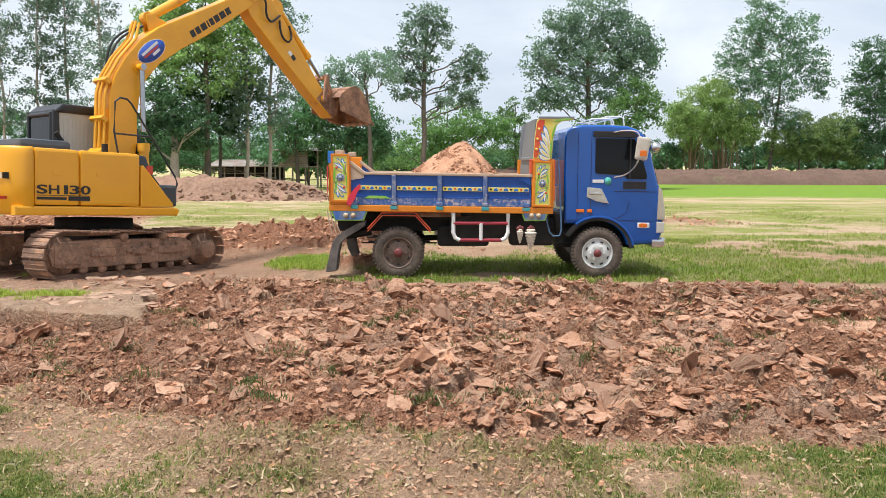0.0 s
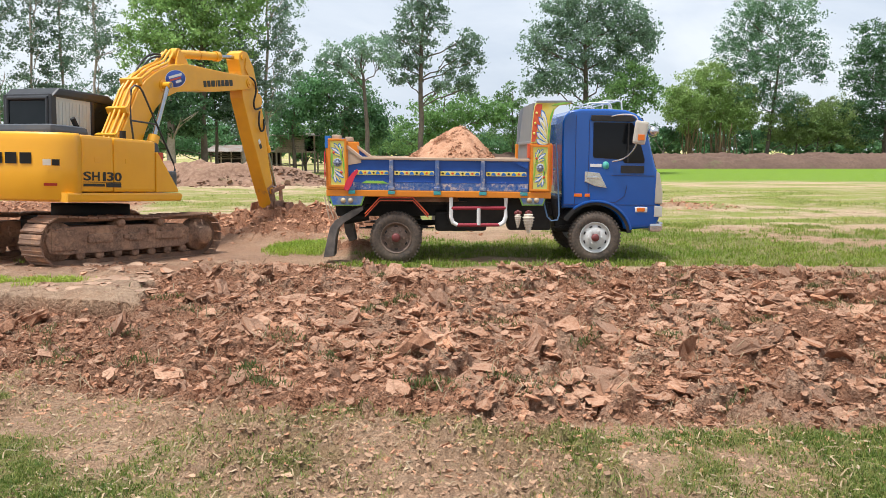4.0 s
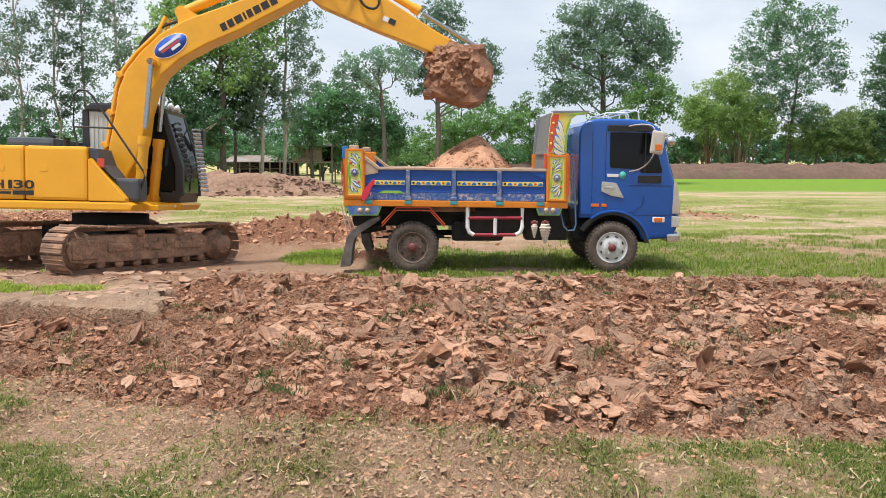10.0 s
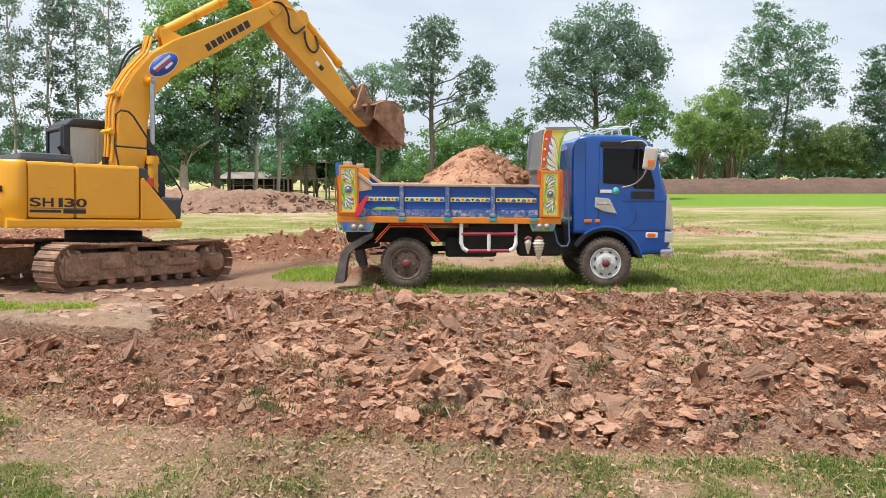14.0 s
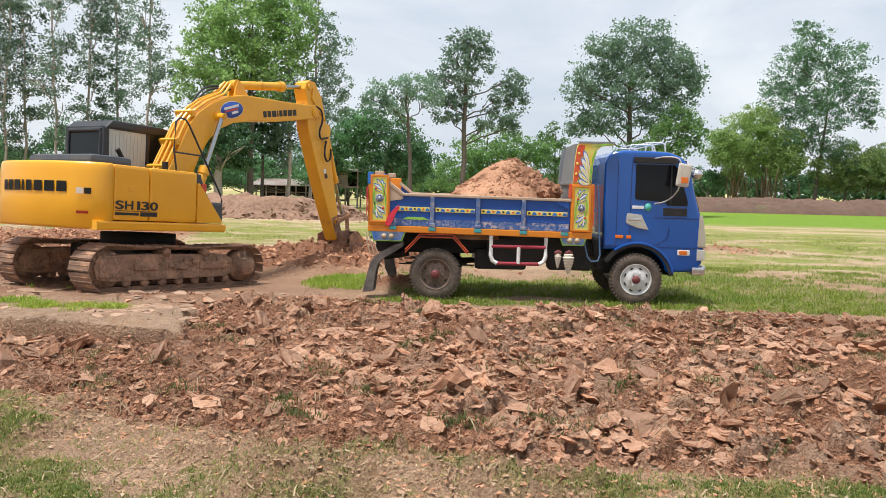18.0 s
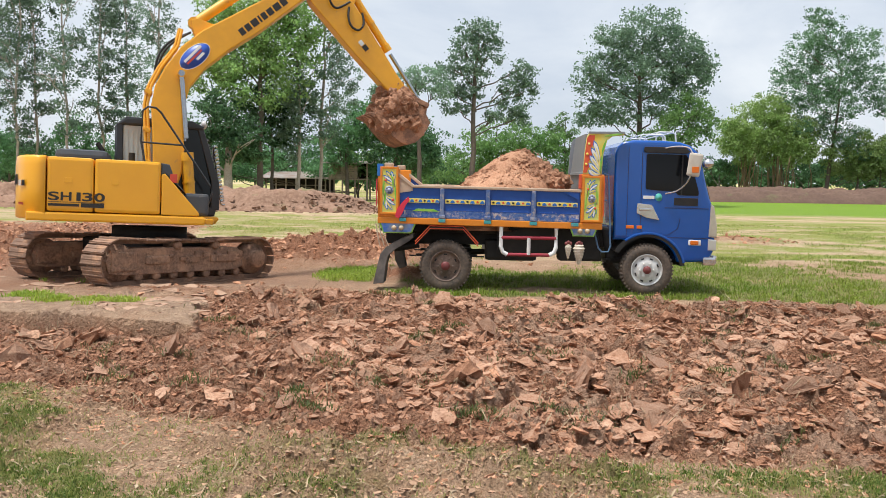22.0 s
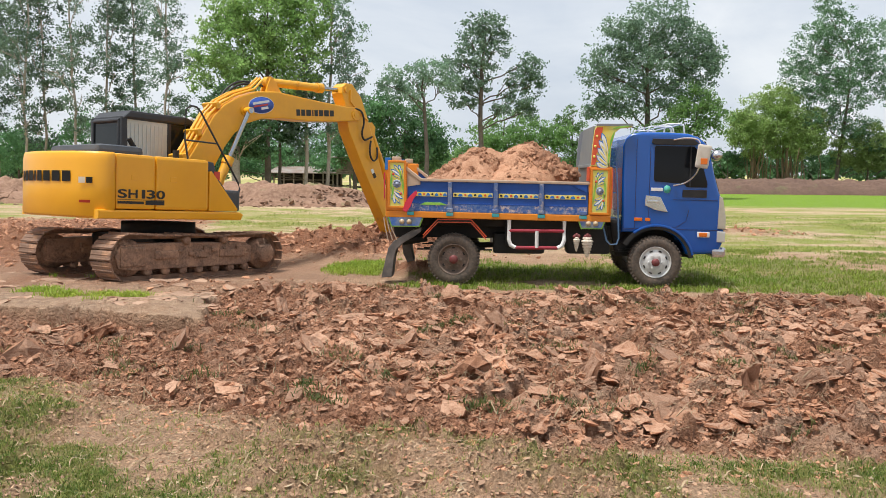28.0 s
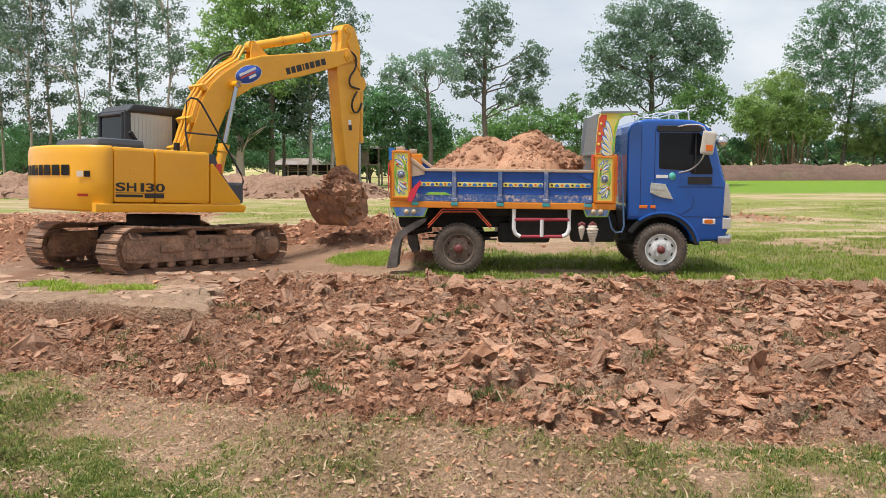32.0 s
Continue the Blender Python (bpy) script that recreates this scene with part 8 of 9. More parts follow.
TREES += [
    ('shrub', "dark leafy undergrowth at the foot of the gum trees", dark_leaf, -30.0, 63.0, 0.0, 3.6, 0.10, 0.20, 1.0, [(-9.0, 3.6, 2.4, 2.2), (-5.5, 3.0, 2.2, 1.8), (-2.4, 3.9, 2.2, 2.4), (1.0, 3.1, 2.2, 1.9), (4.2, 4.0, 2.2, 2.4), (7.4, 3.2, 2.0, 1.9), (10.2, 3.8, 1.9, 2.2)]),
    ('shrub', "dark leafy undergrowth behind the sheds", dark_leaf, -19.0, 68.0, 0.0, 3.0, 0.10, 0.20, 1.1, [(-4.5, 3.0, 2.4, 1.6), (-1.2, 3.3, 2.2, 1.7), (2.0, 2.9, 2.2, 1.5), (5.0, 3.4, 2.2, 1.8)]),
    ('shrub', "green undergrowth between the gum trees", broad_leaf, -31.0, 70.0, 0.0, 3.0, 0.10, 0.20, 1.0, [(-6.0, 2.6, 2.4, 1.4), (-2.5, 2.9, 2.2, 1.5), (1.0, 2.7, 2.4, 1.4), (4.4, 3.1, 2.2, 1.6), (7.4, 2.8, 1.8, 1.4)]),
    ('shrub', "leafy green bushes beside the hut", broad_leaf, -8.0, 70.0, 0.0, 3.4, 0.10, 0.20, 1.1, [(-2.6, 3.4, 2.2, 1.8), (0.4, 3.6, 2.2, 1.9), (3.0, 3.2, 2.0, 1.7)]),
    ('shrub', "yellow-green bush on the far bank", bamboo_leaf, 35.2, 72.0, 0.0, 4.0, 0.10, 0.18, 1.0, [(0.0, 3.9, 1.9, 1.5), (1.6, 3.2, 1.8, 1.2), (-1.6, 3.3, 1.6, 1.2)]),
]
for number, (kind_, label_, leaf_, x_, y_, lean_, top_, r_, size_, dense_, lobes_) in enumerate(TREES):
    k_ = 84.0 / y_ if x_ > 20 and y_ < 80 else 1.0
    if kind_ == "gum_tree" and x_ < -20:
        dense_ = dense_ * 1.15
    plant(kind_, label_, leaf_, x_ * k_, y_ * k_, lean_ * k_, (top_ - 1.81) * k_ + 1.81, r_ * k_, size_, dense_, [(a * k_, (b - 1.81) * k_ + 1.81, c * k_, d * k_) for a, b, c, d in lobes_], 300 + number)


def far_woods():
    """The low line of trees and scrub that closes the fields."""
    rng = np.random.RandomState(77)
    lobes = [(x + rng.normal(0, 0.8), rng.uniform(1.4, 3.0), rng.uniform(2.0, 3.4), rng.uniform(1.2, 2.4)) for x in np.arange(-105, 105, 1.9)]
    V, F = leaves(lobes, 0.46, 0.30, rng)
    V[:, 1] += 99.0
    tagged(new("far_woods", quick_mesh("far_woods", V, F, dark_leaf)), "low line of dark scrub closing the far fields", "woods", kind="stuff")


far_woods()

# ---- the stilt hut and the open shed under the trees ----
old_wood = surface("weathered_boards", (0.29, 0.235, 0.19), 0.9, second=(0.17, 0.135, 0.11), scale=2.0, amount=0.8, third=(0.36, 0.30, 0.25), third_scale=14, bump=0.4, bump_scale=20, spread=0.3)
tin = surface("rusty_tin", (0.42, 0.39, 0.37), 0.6, 0.2, second=(0.33, 0.22, 0.17), scale=1.2, amount=0.8, bump=0.2, bump_scale=10)
# near-black for the back walls: the shade inside is put into their colour
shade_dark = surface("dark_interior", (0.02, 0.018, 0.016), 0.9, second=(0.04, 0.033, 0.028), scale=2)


def build_hut():
    hut = thing("stilt_hut", "small weathered board hut on stilts with a tin roof", "hut", at=pose(-10.2, 63.0, 0.5))
    for x in (-1.45, -0.45, 0.55, 1.5):
        for y in (0.0, 1.8):
            part("post", shape(box, x - 0.06, x + 0.06, y - 0.06, y + 0.06, -0.55, 2.4), old_wood, hut)
    part("floor", shape(box, -1.6, 1.6, -0.15, 2.0, 1.1, 1.2), old_wood, hut)
    for k in range(6):
        part("board", shape(box, -1.55, 0.75, -0.12, -0.07, 1.22 + k * 0.18, 1.38 + k * 0.18), old_wood, hut)
    for k in range(6):
        part("board", shape(box, -1.58, -1.54, -0.05, 1.9, 1.22 + k * 0.18, 1.38 + k * 0.18), old_wood, hut)
    part("back_wall", shape(box, -1.5, 1.5, 1.85, 1.9, 1.2, 2.4), shade_dark, hut)
    bm = fresh()
    for k in range(26):
        x = -1.95 + k * 0.15
        prism(bm, [(x, 2.42), (x + 0.075, 2.47), (x + 0.15, 2.42), (x + 0.15, 2.40), (x, 2.40)], -0.6, 2.4)
    roof = part("roof", bm, tin, hut, "low corrugated tin roof")
    roof.matrix_basis = pose(0, 0, 0, 4, 0, 0)
    shed = thing("open_shed", "low open shed with a faded tin roof under trees", "shed", at=pose(-14.6, 64.0, 0))
    for k in range(7):
        part("post", shape(rod, (-2.4 + k * 0.8, 0.0, 0), (-2.38 + k * 0.8, 0, 1.75), 0.06, 7), pale_bark, shed)
    part("back_wall", shape(box, -2.6, 2.6, 2.4, 2.46, 0, 1.7), shade_dark, shed)
    bm = fresh()
    for k in range(36):
        x = -2.8 + k * 0.155
        prism(bm, [(x, 1.75), (x + 0.075, 1.80), (x + 0.15, 1.75), (x + 0.15, 1.73), (x, 1.73)], -0.5, 2.9)
    roof = part("roof", bm, tin, shed, "faded pinkish tin roof")
    roof.matrix_basis = pose(0, 0, 0, 9, 0, 0)
    for k in range(3):
        part("rail", shape(rod, (-2.5, 0.02, 0.4 + 0.35 * k), (2.5, 0.02, 0.42 + 0.35 * k), 0.035, 6), old_wood, shed)


build_hut()

# ---- soil on the truck and in the bucket ----
BED_Y = 14.02


def heap_top(x, y):
    """The heap that lies on the truck from the start."""
    d = np.sqrt(((x - 0.60) / np.where(x > 0.6, 0.62, 1.0)) ** 2 + ((y - BED_Y) / 1.15) ** 2)
    return np.maximum(2.27 - 0.66 * d - 0.05 * np.exp(-(d / 0.15) ** 2), 1.50)


def build_heap():
    xs, ys = np.arange(-1.51, 1.66, 0.03), np.arange(13.03, 15.02, 0.03)
    X, Y = np.meshgrid(xs, ys)
    Z = heap_top(X, Y) + 0.10 * (grain(X, Y, 0.22, 71) - 0.5) + 0.07 * (grain(X, Y, 0.09, 72) - 0.5) + 0.02 * (grain(X, Y, 0.04, 73) - 0.5)
    Z = np.minimum(Z, 1.59 + np.clip(np.minimum(Y - 13.03, 15.02 - Y), 0, 1) * 1.3)
    nx, ny = len(xs), len(ys)
    idx = np.arange(nx * ny).reshape(ny, nx)
    F = np.stack([idx[:-1, :-1], idx[:-1, 1:], idx[1:, 1:], idx[1:, :-1]], -1).reshape(-1, 4)
    V = np.stack([X, Y, Z], -1).reshape(-1, 3)
    rim = np.concatenate([idx[0], idx[1:, -1], idx[-1, -2::-1], idx[-2:0:-1, 0]])
    low = V[rim].copy()
    low[:, 2] = 1.195
    k = len(rim)
    j = np.arange(k)
    skirt = np.stack([rim, len(V) + j, len(V) + (j + 1) % k, rim[(j + 1) % k]], -1)
    me = quick_mesh("heaped_soil", np.concatenate([V, low]), np.concatenate([F, skirt]), heap_soil)
    me.polygons.foreach_set("use_smooth", [True] * len(me.polygons))
    heap = tagged(new("heaped_soil", me), "cone-shaped heap of red soil on the truck bed", "soil")
    rng = np.random.RandomState(31)
    p = throw(rng, 7000, -1.4, 1.6, 13.1, 14.95, lambda x, y: np.clip((heap_top(x, y) - 1.5) * 3, 0.05, 1))
    s = rng.uniform(0, 1, len(p)) ** 4 * 0.085 + 0.016
    ob = new("heap_crumb", scatter("heap_crumb", np.column_stack([p, np.minimum(heap_top(p[:, 0], p[:, 1]), 1.59 + np.clip(np.minimum(p[:, 1] - 13.03, 15.02 - p[:, 1]), 0, 1) * 1.3)]), s, heap_soil, 33, 0.85, 0.05))
    ob.parent = heap
    tagged(ob, kind="stuff")


build_heap()


def build_mound(label, cx, peak, rx0, rx1, drop):
    """A crumbling mound that grows out of the heap as a load comes down."""
    xs, ys = np.linspace(-1.0, 1.0, 44), np.linspace(-1.0, 1.0, 44)
    U, W_ = np.meshgrid(xs, ys)
    X, Y = np.where(U > 0, U * rx1, U * rx0), W_ * 0.92
    d = np.sqrt(U ** 2 + W_ ** 2)
    Z = np.maximum(peak - 0.62 * d - 0.06 * np.exp(-(d / 0.12) ** 2), 1.62) + (0.09 * (grain(X + cx, Y, 0.22, 75) - 0.5) + 0.07 * (grain(X + cx, Y, 0.09, 76) - 0.5)) * (1 - fade(d, 0.75, 0.98))
    Z = np.where(d > 0.99, 1.58, Z)
    idx = np.arange(44 * 44).reshape(44, 44)
    F = np.stack([idx[:-1, :-1], idx[:-1, 1:], idx[1:, 1:], idx[1:, :-1]], -1).reshape(-1, 4)
    F = F[(d.ravel()[F] < 1.08).any(1)]
    me = quick_mesh("soil_mound", np.stack([X, Y, Z], -1).reshape(-1, 3), F, heap_soil)
    me.polygons.foreach_set("use_smooth", [True] * len(me.polygons))
    ob = tagged(new("soil_mound", me), label, "soil")
    rng = np.random.RandomState(int(peak * 100))
    q = rng.uniform(-1, 1, (4600, 2))
    q = q[np.hypot(q[:, 0], q[:, 1]) < 0.93]
    px, py, r = np.where(q[:, 0] > 0, q[:, 0] * rx1, q[:, 0] * rx0), q[:, 1] * 0.92, np.hypot(q[:, 0], q[:, 1])
    pz = np.maximum(peak - 0.62 * r - 0.06 * np.exp(-(r / 0.12) ** 2), 1.62)
    lumps = new("mound_crumb", scatter("mound_crumb", np.column_stack([px, py, pz]), rng.uniform(0, 1, len(px)) ** 4 * 0.10 + 0.016, heap_soil, 35, 0.85, 0.02))
    lumps.parent = ob
    tagged(lumps, kind="stuff")
    return ob, cx, drop


MOUNDS = [build_mound("fresh mound of crumbling red soil from the first scoop", 0.70, 2.38, 0.95, 0.72, 0.46), build_mound("fresh mound of crumbling red soil from the second scoop", -0.02, 2.30, 1.0, 0.95, 0.60)]


def lump(seed):
    """A rounded, crumbling lump of soil about 1 m across."""
    bm = fresh()
    bmesh.ops.create_icosphere(bm, subdivisions=3, radius=0.5)
    off = Vector((seed * 3.1, seed * 1.7, 0))
    for v in bm.verts:
        n = noise.fractal(v.co * 3.6 + off, 0.7, 2.1, 6)
        v.co *= 1.0 + 0.5 * n
    me = bpy.data.meshes.new("soil_clump")
    bm.to_mesh(me)
    bm.free()
    me.materials.append(damp_soil)
    return me


LUMPS = [lump(i) for i in range(6)]


def build_load(label, seed, big, crumbs):
    """Soil for one bucket: clumps that are dug up, carried and dropped. Each gets its place in the bucket and its resting place later."""
    rng = np.random.RandomState(seed)
    load = thing("bucket_soil", label, "soil", group="bucket loads of soil", kind="")
    out = []
    for i in range(big + crumbs):
        small = i >= big
        ob = new("crumb" if small else "soil_clump", (CHUNKS if small else LUMPS)[rng.randint(0, 6)])
        ob.parent = load
        s = rng.uniform(0.03, 0.07) if small else rng.uniform(0.18, 0.34)
        ob.scale = (s, s, s * rng.uniform(0.7, 1.0))
        if small:
            place = Vector((rng.uniform(0.3, 1.15), rng.uniform(-0.45, 0.45), rng.uniform(-0.32, -0.05)))
        else:
            v = -0.62 + 1.02 * rng.uniform(0, 1) ** 0.9
            room = 0.95 - 0.55 * max(v, 0)
            u = 0.10 + room * rng.uniform(0.0, 1.0)
            if v < -0.12:
                slim = 0.42 - 0.55 * (-0.12 - v)
                u = 0.50 + slim * rng.uniform(-1, 1)
            side = rng.uniform(-0.42, 0.42) * (1.0 if v > -0.2 else 0.75)
            if i % 4 == 0:
                u, v, side = rng.uniform(0.15, 0.85), rng.uniform(-0.25, 0.45), -0.54
            place = Vector((u, side, v))
        out.append((ob, small, s, place * BUCKET_SIZE, rng.uniform(0, 360, 3)))
    return out, rng


LOADS = [build_load("clumps of damp red soil dug from the spoil pile", 81, 80, 46), build_load("clumps of damp red soil from the second scoop", 82, 80, 46), build_load("clumps of damp red soil from the third scoop", 83, 80, 22)]
# when each load is scooped, when it starts and ends to fall, and where on the truck its middle comes to rest
SCOOPS = [(6.4, 9.95, 11.2, (0.78, BED_Y), 2.40), (19.5, 23.0, 24.6, (-0.10, BED_Y), 2.32), (31.1, 99.0, 99.0, (0.0, 0.0), 0.0)]

# ---- what moves ----
# joint angles of the excavator by the second: the house's swing, and boom, arm and bucket to the horizontal
SWING = [(0, 49.2), (0.5, 61.5), (1, 66.6), (1.5, 69.4), (3.5, 70.1), (6, 70.9), (7, 69.6), (7.5, 64.8), (8, 54.4), (8.5, 38.6), (9, 20.3), (9.5, 6.2), (10, -0.4), (10.5, -2.5), (11, -2.1), (11.5, -3.5), (12, -3.5), (12.5, -2.6), (13, 4.5), (13.5, 21.5), (14, 41.2), (14.5, 54.9)]
SWING += [(15.2, 61.8), (16.5, 62.8), (20, 62.6), (20.5, 60.1), (21, 51.4), (21.5, 39.1), (22, 22.5), (22.5, 5.4), (23, -1.8), (23.5, -3.8), (24, -4.3), (24.5, -2.3), (25, 8.9), (25.5, 29.5), (26, 46.0), (26.6, 54.5), (27.5, 55.2), (28.5, 54.8), (31.0, 53.6), (31.5, 53.6), (32, 52.0)]
BOOM = [(0, 52.6), (0.5, 32.7), (1, 24.5), (1.5, 16.9), (2, 16.3), (2.5, 18.6), (3, 21.9), (3.5, 24.3), (5.5, 26.6), (6.5, 26.7), (7, 29.3), (7.5, 37.6), (8, 45.8), (8.5, 51.7), (9, 53.3), (9.5, 49.8), (10, 44.5), (10.5, 40.3), (11, 38.4), (12, 39.9), (12.5, 46.8), (13, 56.3), (13.5, 59.4), (14, 51.5), (14.5, 33.7)]
BOOM += [(15.1, 21.0), (15.8, 18.5), (16.5, 21.4), (17, 24.3), (17.5, 26.3), (19.5, 27.6), (20, 29.4), (20.5, 37.1), (21, 45.5), (21.5, 53.4), (22, 57.1), (22.5, 54.0), (23, 50.6), (23.5, 49.6), (24, 49.7), (24.5, 52.4), (25, 58.5), (25.5, 59.9), (26, 48.0), (26.6, 25.0), (27.1, 18.8), (27.5, 19.8), (28, 21.9), (29, 26.8), (31.5, 28.3), (32, 35.2)]
ARM = [(0, -42.8), (0.5, -59.4), (1, -52.4), (1.5, -48.5), (2, -48.5), (2.5, -50.8), (3, -56.5), (3.5, -60.8), (5.5, -82.2), (6, -87.1), (6.5, -88.1), (7, -86.3), (7.5, -77.3), (8.5, -59.3), (9.5, -30.6), (10, -23.4), (10.5, -22.0), (11, -27.2), (12, -36.4), (12.5, -31.1), (13, -22.1), (13.5, -23.8), (14, -40.1), (14.5, -52.0)]
ARM += [(16.5, -48.6), (17.5, -59.8), (19, -80.7), (19.5, -84.8), (20, -83.7), (20.5, -73.7), (21.5, -58.2), (22, -46.5), (22.5, -38.4), (23, -33.8), (23.5, -35.1), (24, -40.5), (24.5, -39.0), (25, -34.2), (25.5, -35.5), (26.2, -50.0), (27.5, -57.5), (28, -59.5), (29, -66.5), (29.5, -71.1), (30, -76.5), (30.5, -85.7), (31, -88.6), (31.5, -89.6), (32, -84.0)]
BUCKET = [(0, -11), (0.5, -40), (1, -58), (1.5, -68), (2.5, -78), (3.5, -95), (5.5, -120), (6, -132), (6.5, -152), (7, -176), (7.5, -188), (8, -188), (8.5, -182), (9, -170), (9.5, -157), (9.8, -150), (10, -143), (10.3, -120), (10.5, -100), (11, -62), (11.5, -52), (12, -44), (12.5, -27), (13, -13), (13.5, -20), (14, -32), (14.5, -45)]
BUCKET += [(16.5, -66), (17.5, -80), (18.5, -102), (19, -116), (19.5, -138), (20, -165), (20.5, -190), (21, -190), (21.5, -184), (22, -170), (22.5, -160), (22.8, -155), (23, -149), (23.5, -118), (24, -88), (24.5, -48), (25, -20), (25.5, -30), (26.2, -48), (27.5, -62), (28.5, -76), (29.5, -92), (30.5, -125), (31, -145), (31.5, -172), (32, -188)]


def glide(keys, t):
    """A value between keys, smooth, with no overshoot."""
    xs, ys = [k[0] for k in keys], [k[1] for k in keys]
    i = min(max(sum(1 for x in xs if x <= t) - 1, 0), len(xs) - 2)
    slope = [(ys[j + 1] - ys[j]) / (xs[j + 1] - xs[j]) for j in range(len(xs) - 1)]

    def tangent(j):
        if j == 0 or j == len(xs) - 1:
            return slope[min(j, len(slope) - 1)]
        a, b = slope[j - 1], slope[j]
        return 0.0 if a * b <= 0 else 2 * a * b / (a + b)
    h = xs[i + 1] - xs[i]
    s = (t - xs[i]) / h
    return (ys[i] * (1 + 2 * s) * (1 - s) ** 2 + h * tangent(i) * s * (1 - s) ** 2 + ys[i + 1] * s * s * (3 - 2 * s) + h * tangent(i + 1) * s * s * (s - 1))


def joints(t):
    """The poses of house, boom, arm and bucket at t, in the excavator's space, and the pins in the boom's plane."""
    swing, b, a, k = (radians(glide(q, t)) for q in (SWING, BOOM, ARM, BUCKET))
    turn = Matrix.Rotation(swing, 4, "Z")
    f = Vector((FOOT[0], MID, FOOT[1]))
    p = f + REACH * Vector((math.cos(b), 0, math.sin(b)))
    q = p + STICK * Vector((math.cos(a), 0, math.sin(a)))

    def put(at, angle):
        return Matrix.Translation(at) @ Matrix.Rotation(-angle, 4, "Y")
    return turn, put(f, b), put(p, a), put(q, k)


def between(a, b, y=0.0):
    """The pose that lays the x axis from a towards b, in the boom's plane."""
    d = b - a
    return Matrix.Translation(a) @ Matrix.Rotation(-math.atan2(d.z, d.x), 4, "Y")


def elbow(a, b, ra, rb, side):
    """Where two links from a and b meet."""
    d = b - a
    n = min(max(d.length, 1e-4), ra + rb - 1e-3)
    x = (ra * ra - rb * rb + n * n) / (2 * n)
    h = math.sqrt(max(ra * ra - x * x, 0.0))
    u = d.normalized()
    v = Vector((-u.z, 0, u.x)) * side
    return a + u * x + v * h


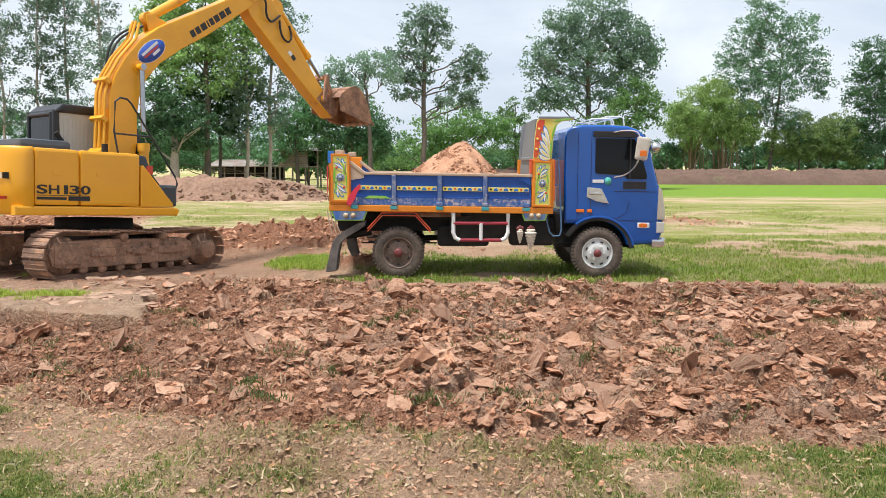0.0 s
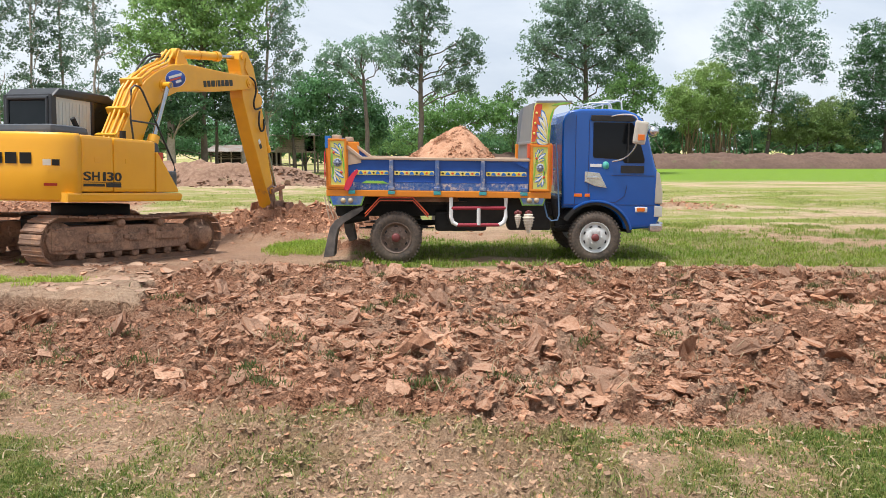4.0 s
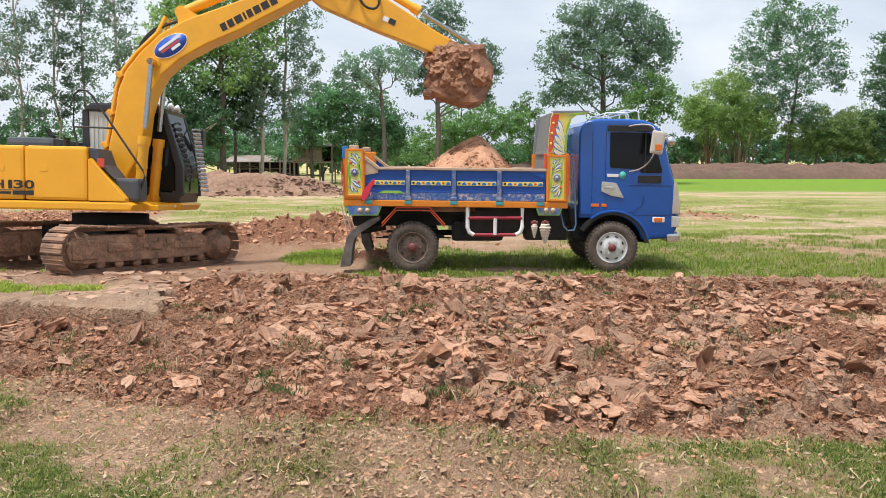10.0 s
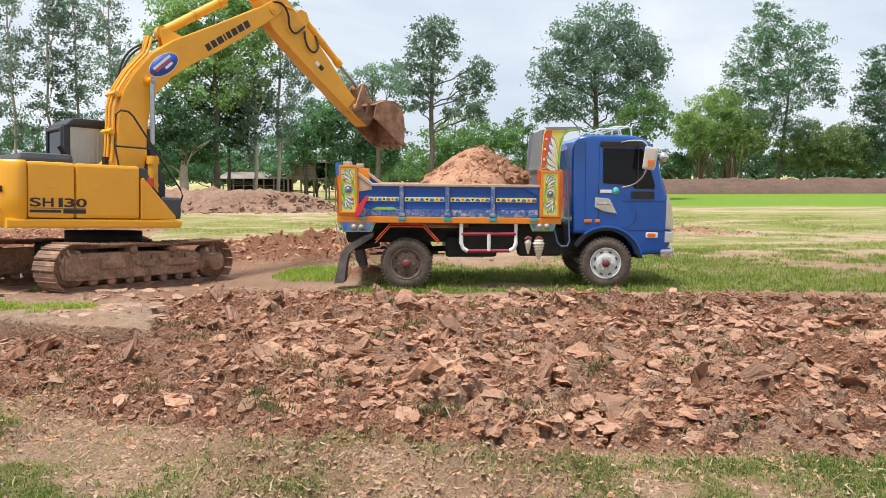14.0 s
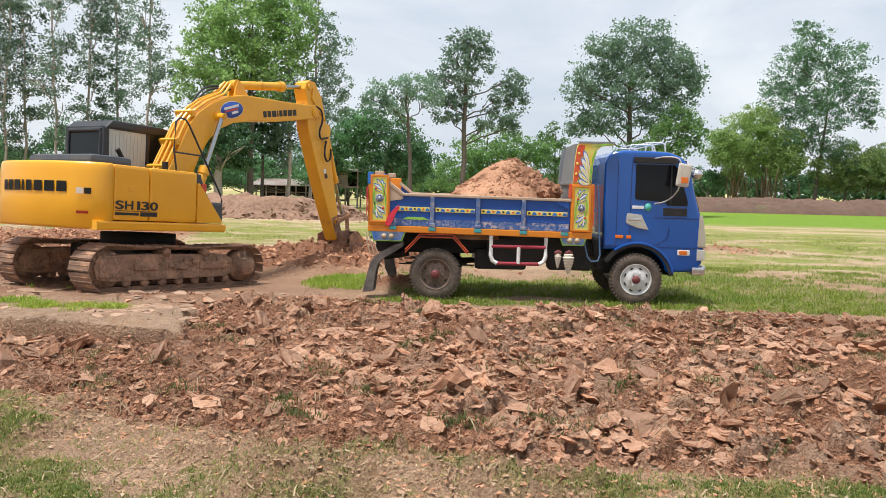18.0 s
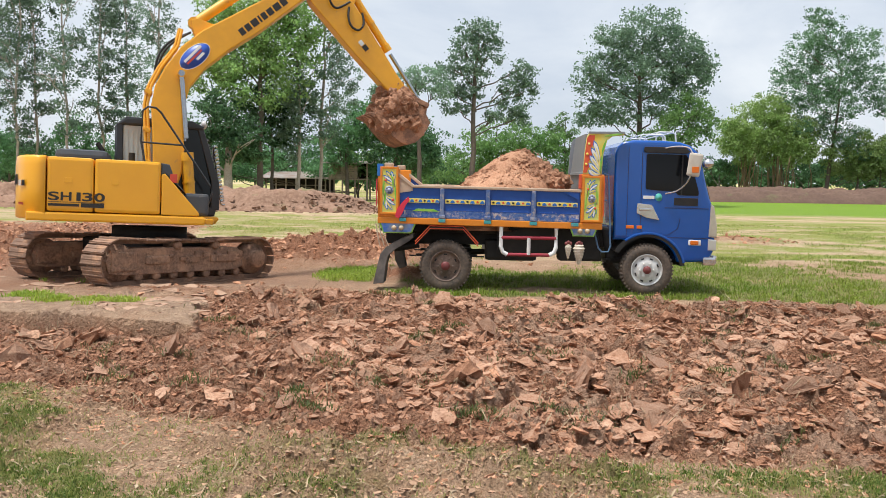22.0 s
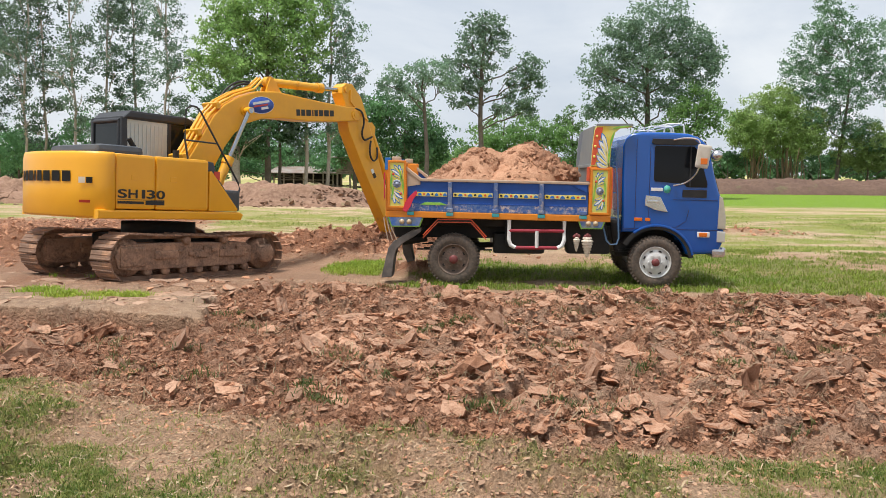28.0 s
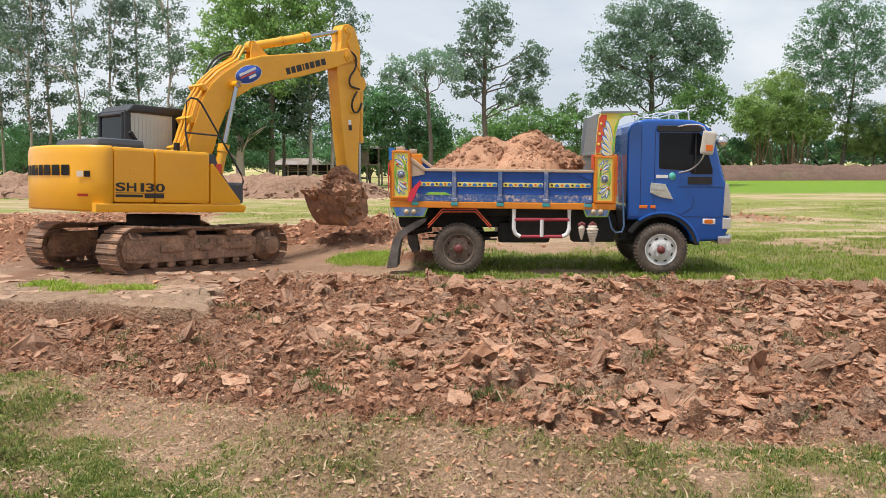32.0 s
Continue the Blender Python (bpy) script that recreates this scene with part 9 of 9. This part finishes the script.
def carry(out, rng, scoop, first, last, middle, peak):
    """Keys one bucket load: it lies buried, comes up in the bucket, rides with it, then pours down and stays."""
    for ob, small, size, place, (a, b, c) in out:
        spin = pose(0, 0, 0, a, b, c)

        def held(t):
            turn, _, _, bucket = joints(t)
            return EX_AT @ turn @ bucket @ Matrix.Translation(place) @ spin
        spill = small and rng.uniform() < 0.4
        go = scoop + rng.uniform(1.0, 2.0) if spill else first + (last - first) * (rng.uniform() if small else min(max((1.05 - place.x) * 0.75 + rng.uniform(-0.1, 0.25), 0), 1))
        start = held(scoop)
        deep = Matrix.Translation((0, 0, -0.75 - max(start.translation.z, 0))) @ start
        rows = [(0.0, deep), (scoop - 1.2, deep)]
        t = scoop
        while t < min(go, 32.0):
            rows.append((t, held(t)))
            t += 0.2
        go = min(go, 32.0)
        if rows[-1][0] < go - 0.03:
            rows.append((go, held(go)))
        if go < 31.9:
            m = rows[-1][1]
            t0, p0 = rows[-1][0], m.translation.copy()
            if spill:
                x, y = p0.x + rng.normal(0, 0.15), p0.y + rng.normal(0, 0.15)
                end = Vector((x, y, float(height(x, y)) + size * 0.2))
            else:
                x, y = middle[0] + rng.normal(0, 0.30), middle[1] + rng.normal(0, 0.28)
                x, y = min(max(x, -1.35), 1.45), min(max(y, 13.25), 14.85)
                lie = peak - 0.62 * math.hypot((x - middle[0]) / 1.05, (y - middle[1]) / 1.1) - size * (0.2 if small else 0.78)
                end = Vector((x, y, max(lie, float(heap_top(np.array(x), np.array(y))) - size * (0.1 if small else 0.35))))
            fall = math.sqrt(max(2 * (p0.z - end.z), 0.05) / 9.8) * 1.1
            for k in (1, 2, 3):
                f = k / 3
                q = p0.lerp(end, f)
                q.z = p0.z + (end.z - p0.z) * f * f
                n = Matrix.Translation(q) @ (Matrix.Rotation(radians(60) * f, 4, "Y") @ m.to_3x3().to_4x4())
                rows.append((t0 + max(fall * f, 0.04 * k), n))
            rows.append((32.0, rows[-1][1]))
        else:
            rows.append((32.0, held(32.0))) if rows[-1][0] < 31.97 else None
        keep = ob.scale.copy()
        walk(ob, rows)
        ob.scale = keep


def motions():
    times = [0.2 * i for i in range(161)]
    rows = {o: [] for o in (ex_house, ex_boom, ex_arm, ex_bucket, *ex_links.values())}
    for tube_, stem, _ in ex_rams.values():
        rows[tube_], rows[stem] = [], []
    for t in times:
        turn, boom, arm, bucket = joints(t)
        rows[ex_house].append((t, turn))
        for o, m in ((ex_boom, boom), (ex_arm, arm), (ex_bucket, bucket)):
            rows[o].append((t, turn @ m))
        knee = elbow(arm @ Vector((2.58, 0, 0)), bucket @ BUCKET_EAR, 0.46, 0.42, 1)
        rows[ex_links["rocker"]].append((t, turn @ between(arm @ Vector((2.58, 0, 0)), knee)))
        rows[ex_links["bucket_link"]].append((t, turn @ between(bucket @ BUCKET_EAR, knee)))
        for (nm, k), (tube_, stem, y) in ex_rams.items():
            a, b = {"boom": (Vector((0.72, MID, 1.18)), boom @ Vector((1.84, 0, 0.86))), "arm": (boom @ Vector((2.74, 0, 1.20)), arm @ Vector((-0.55, 0, 0.07))), "bucket": (arm @ Vector((0.55, 0, 0.50)), knee)}[nm]
            side = Matrix.Translation((0, y, 0))
            rows[tube_].append((t, turn @ side @ between(a, b)))
            rows[stem].append((t, turn @ side @ between(b, a)))
    for o, r in rows.items():
        walk(o, r)
    for (mound, x, drop), (scoop, first, last, middle, peak) in zip(MOUNDS, SCOOPS):
        rows = [(0.0, pose(x, BED_Y, -drop)), (first + 0.2, pose(x, BED_Y, -drop))]
        rows += [(first + 0.2 + (last - first) * f, pose(x, BED_Y, -drop * (1 - f) ** 1.2)) for f in (0.25, 0.5, 0.75, 1.0)]
        walk(mound, rows + [(32.0, pose(x, BED_Y, 0))])
    for (out, rng), (scoop, first, last, middle, peak) in zip(LOADS, SCOOPS):
        carry(out, rng, scoop, first, last, middle, peak)


motions()
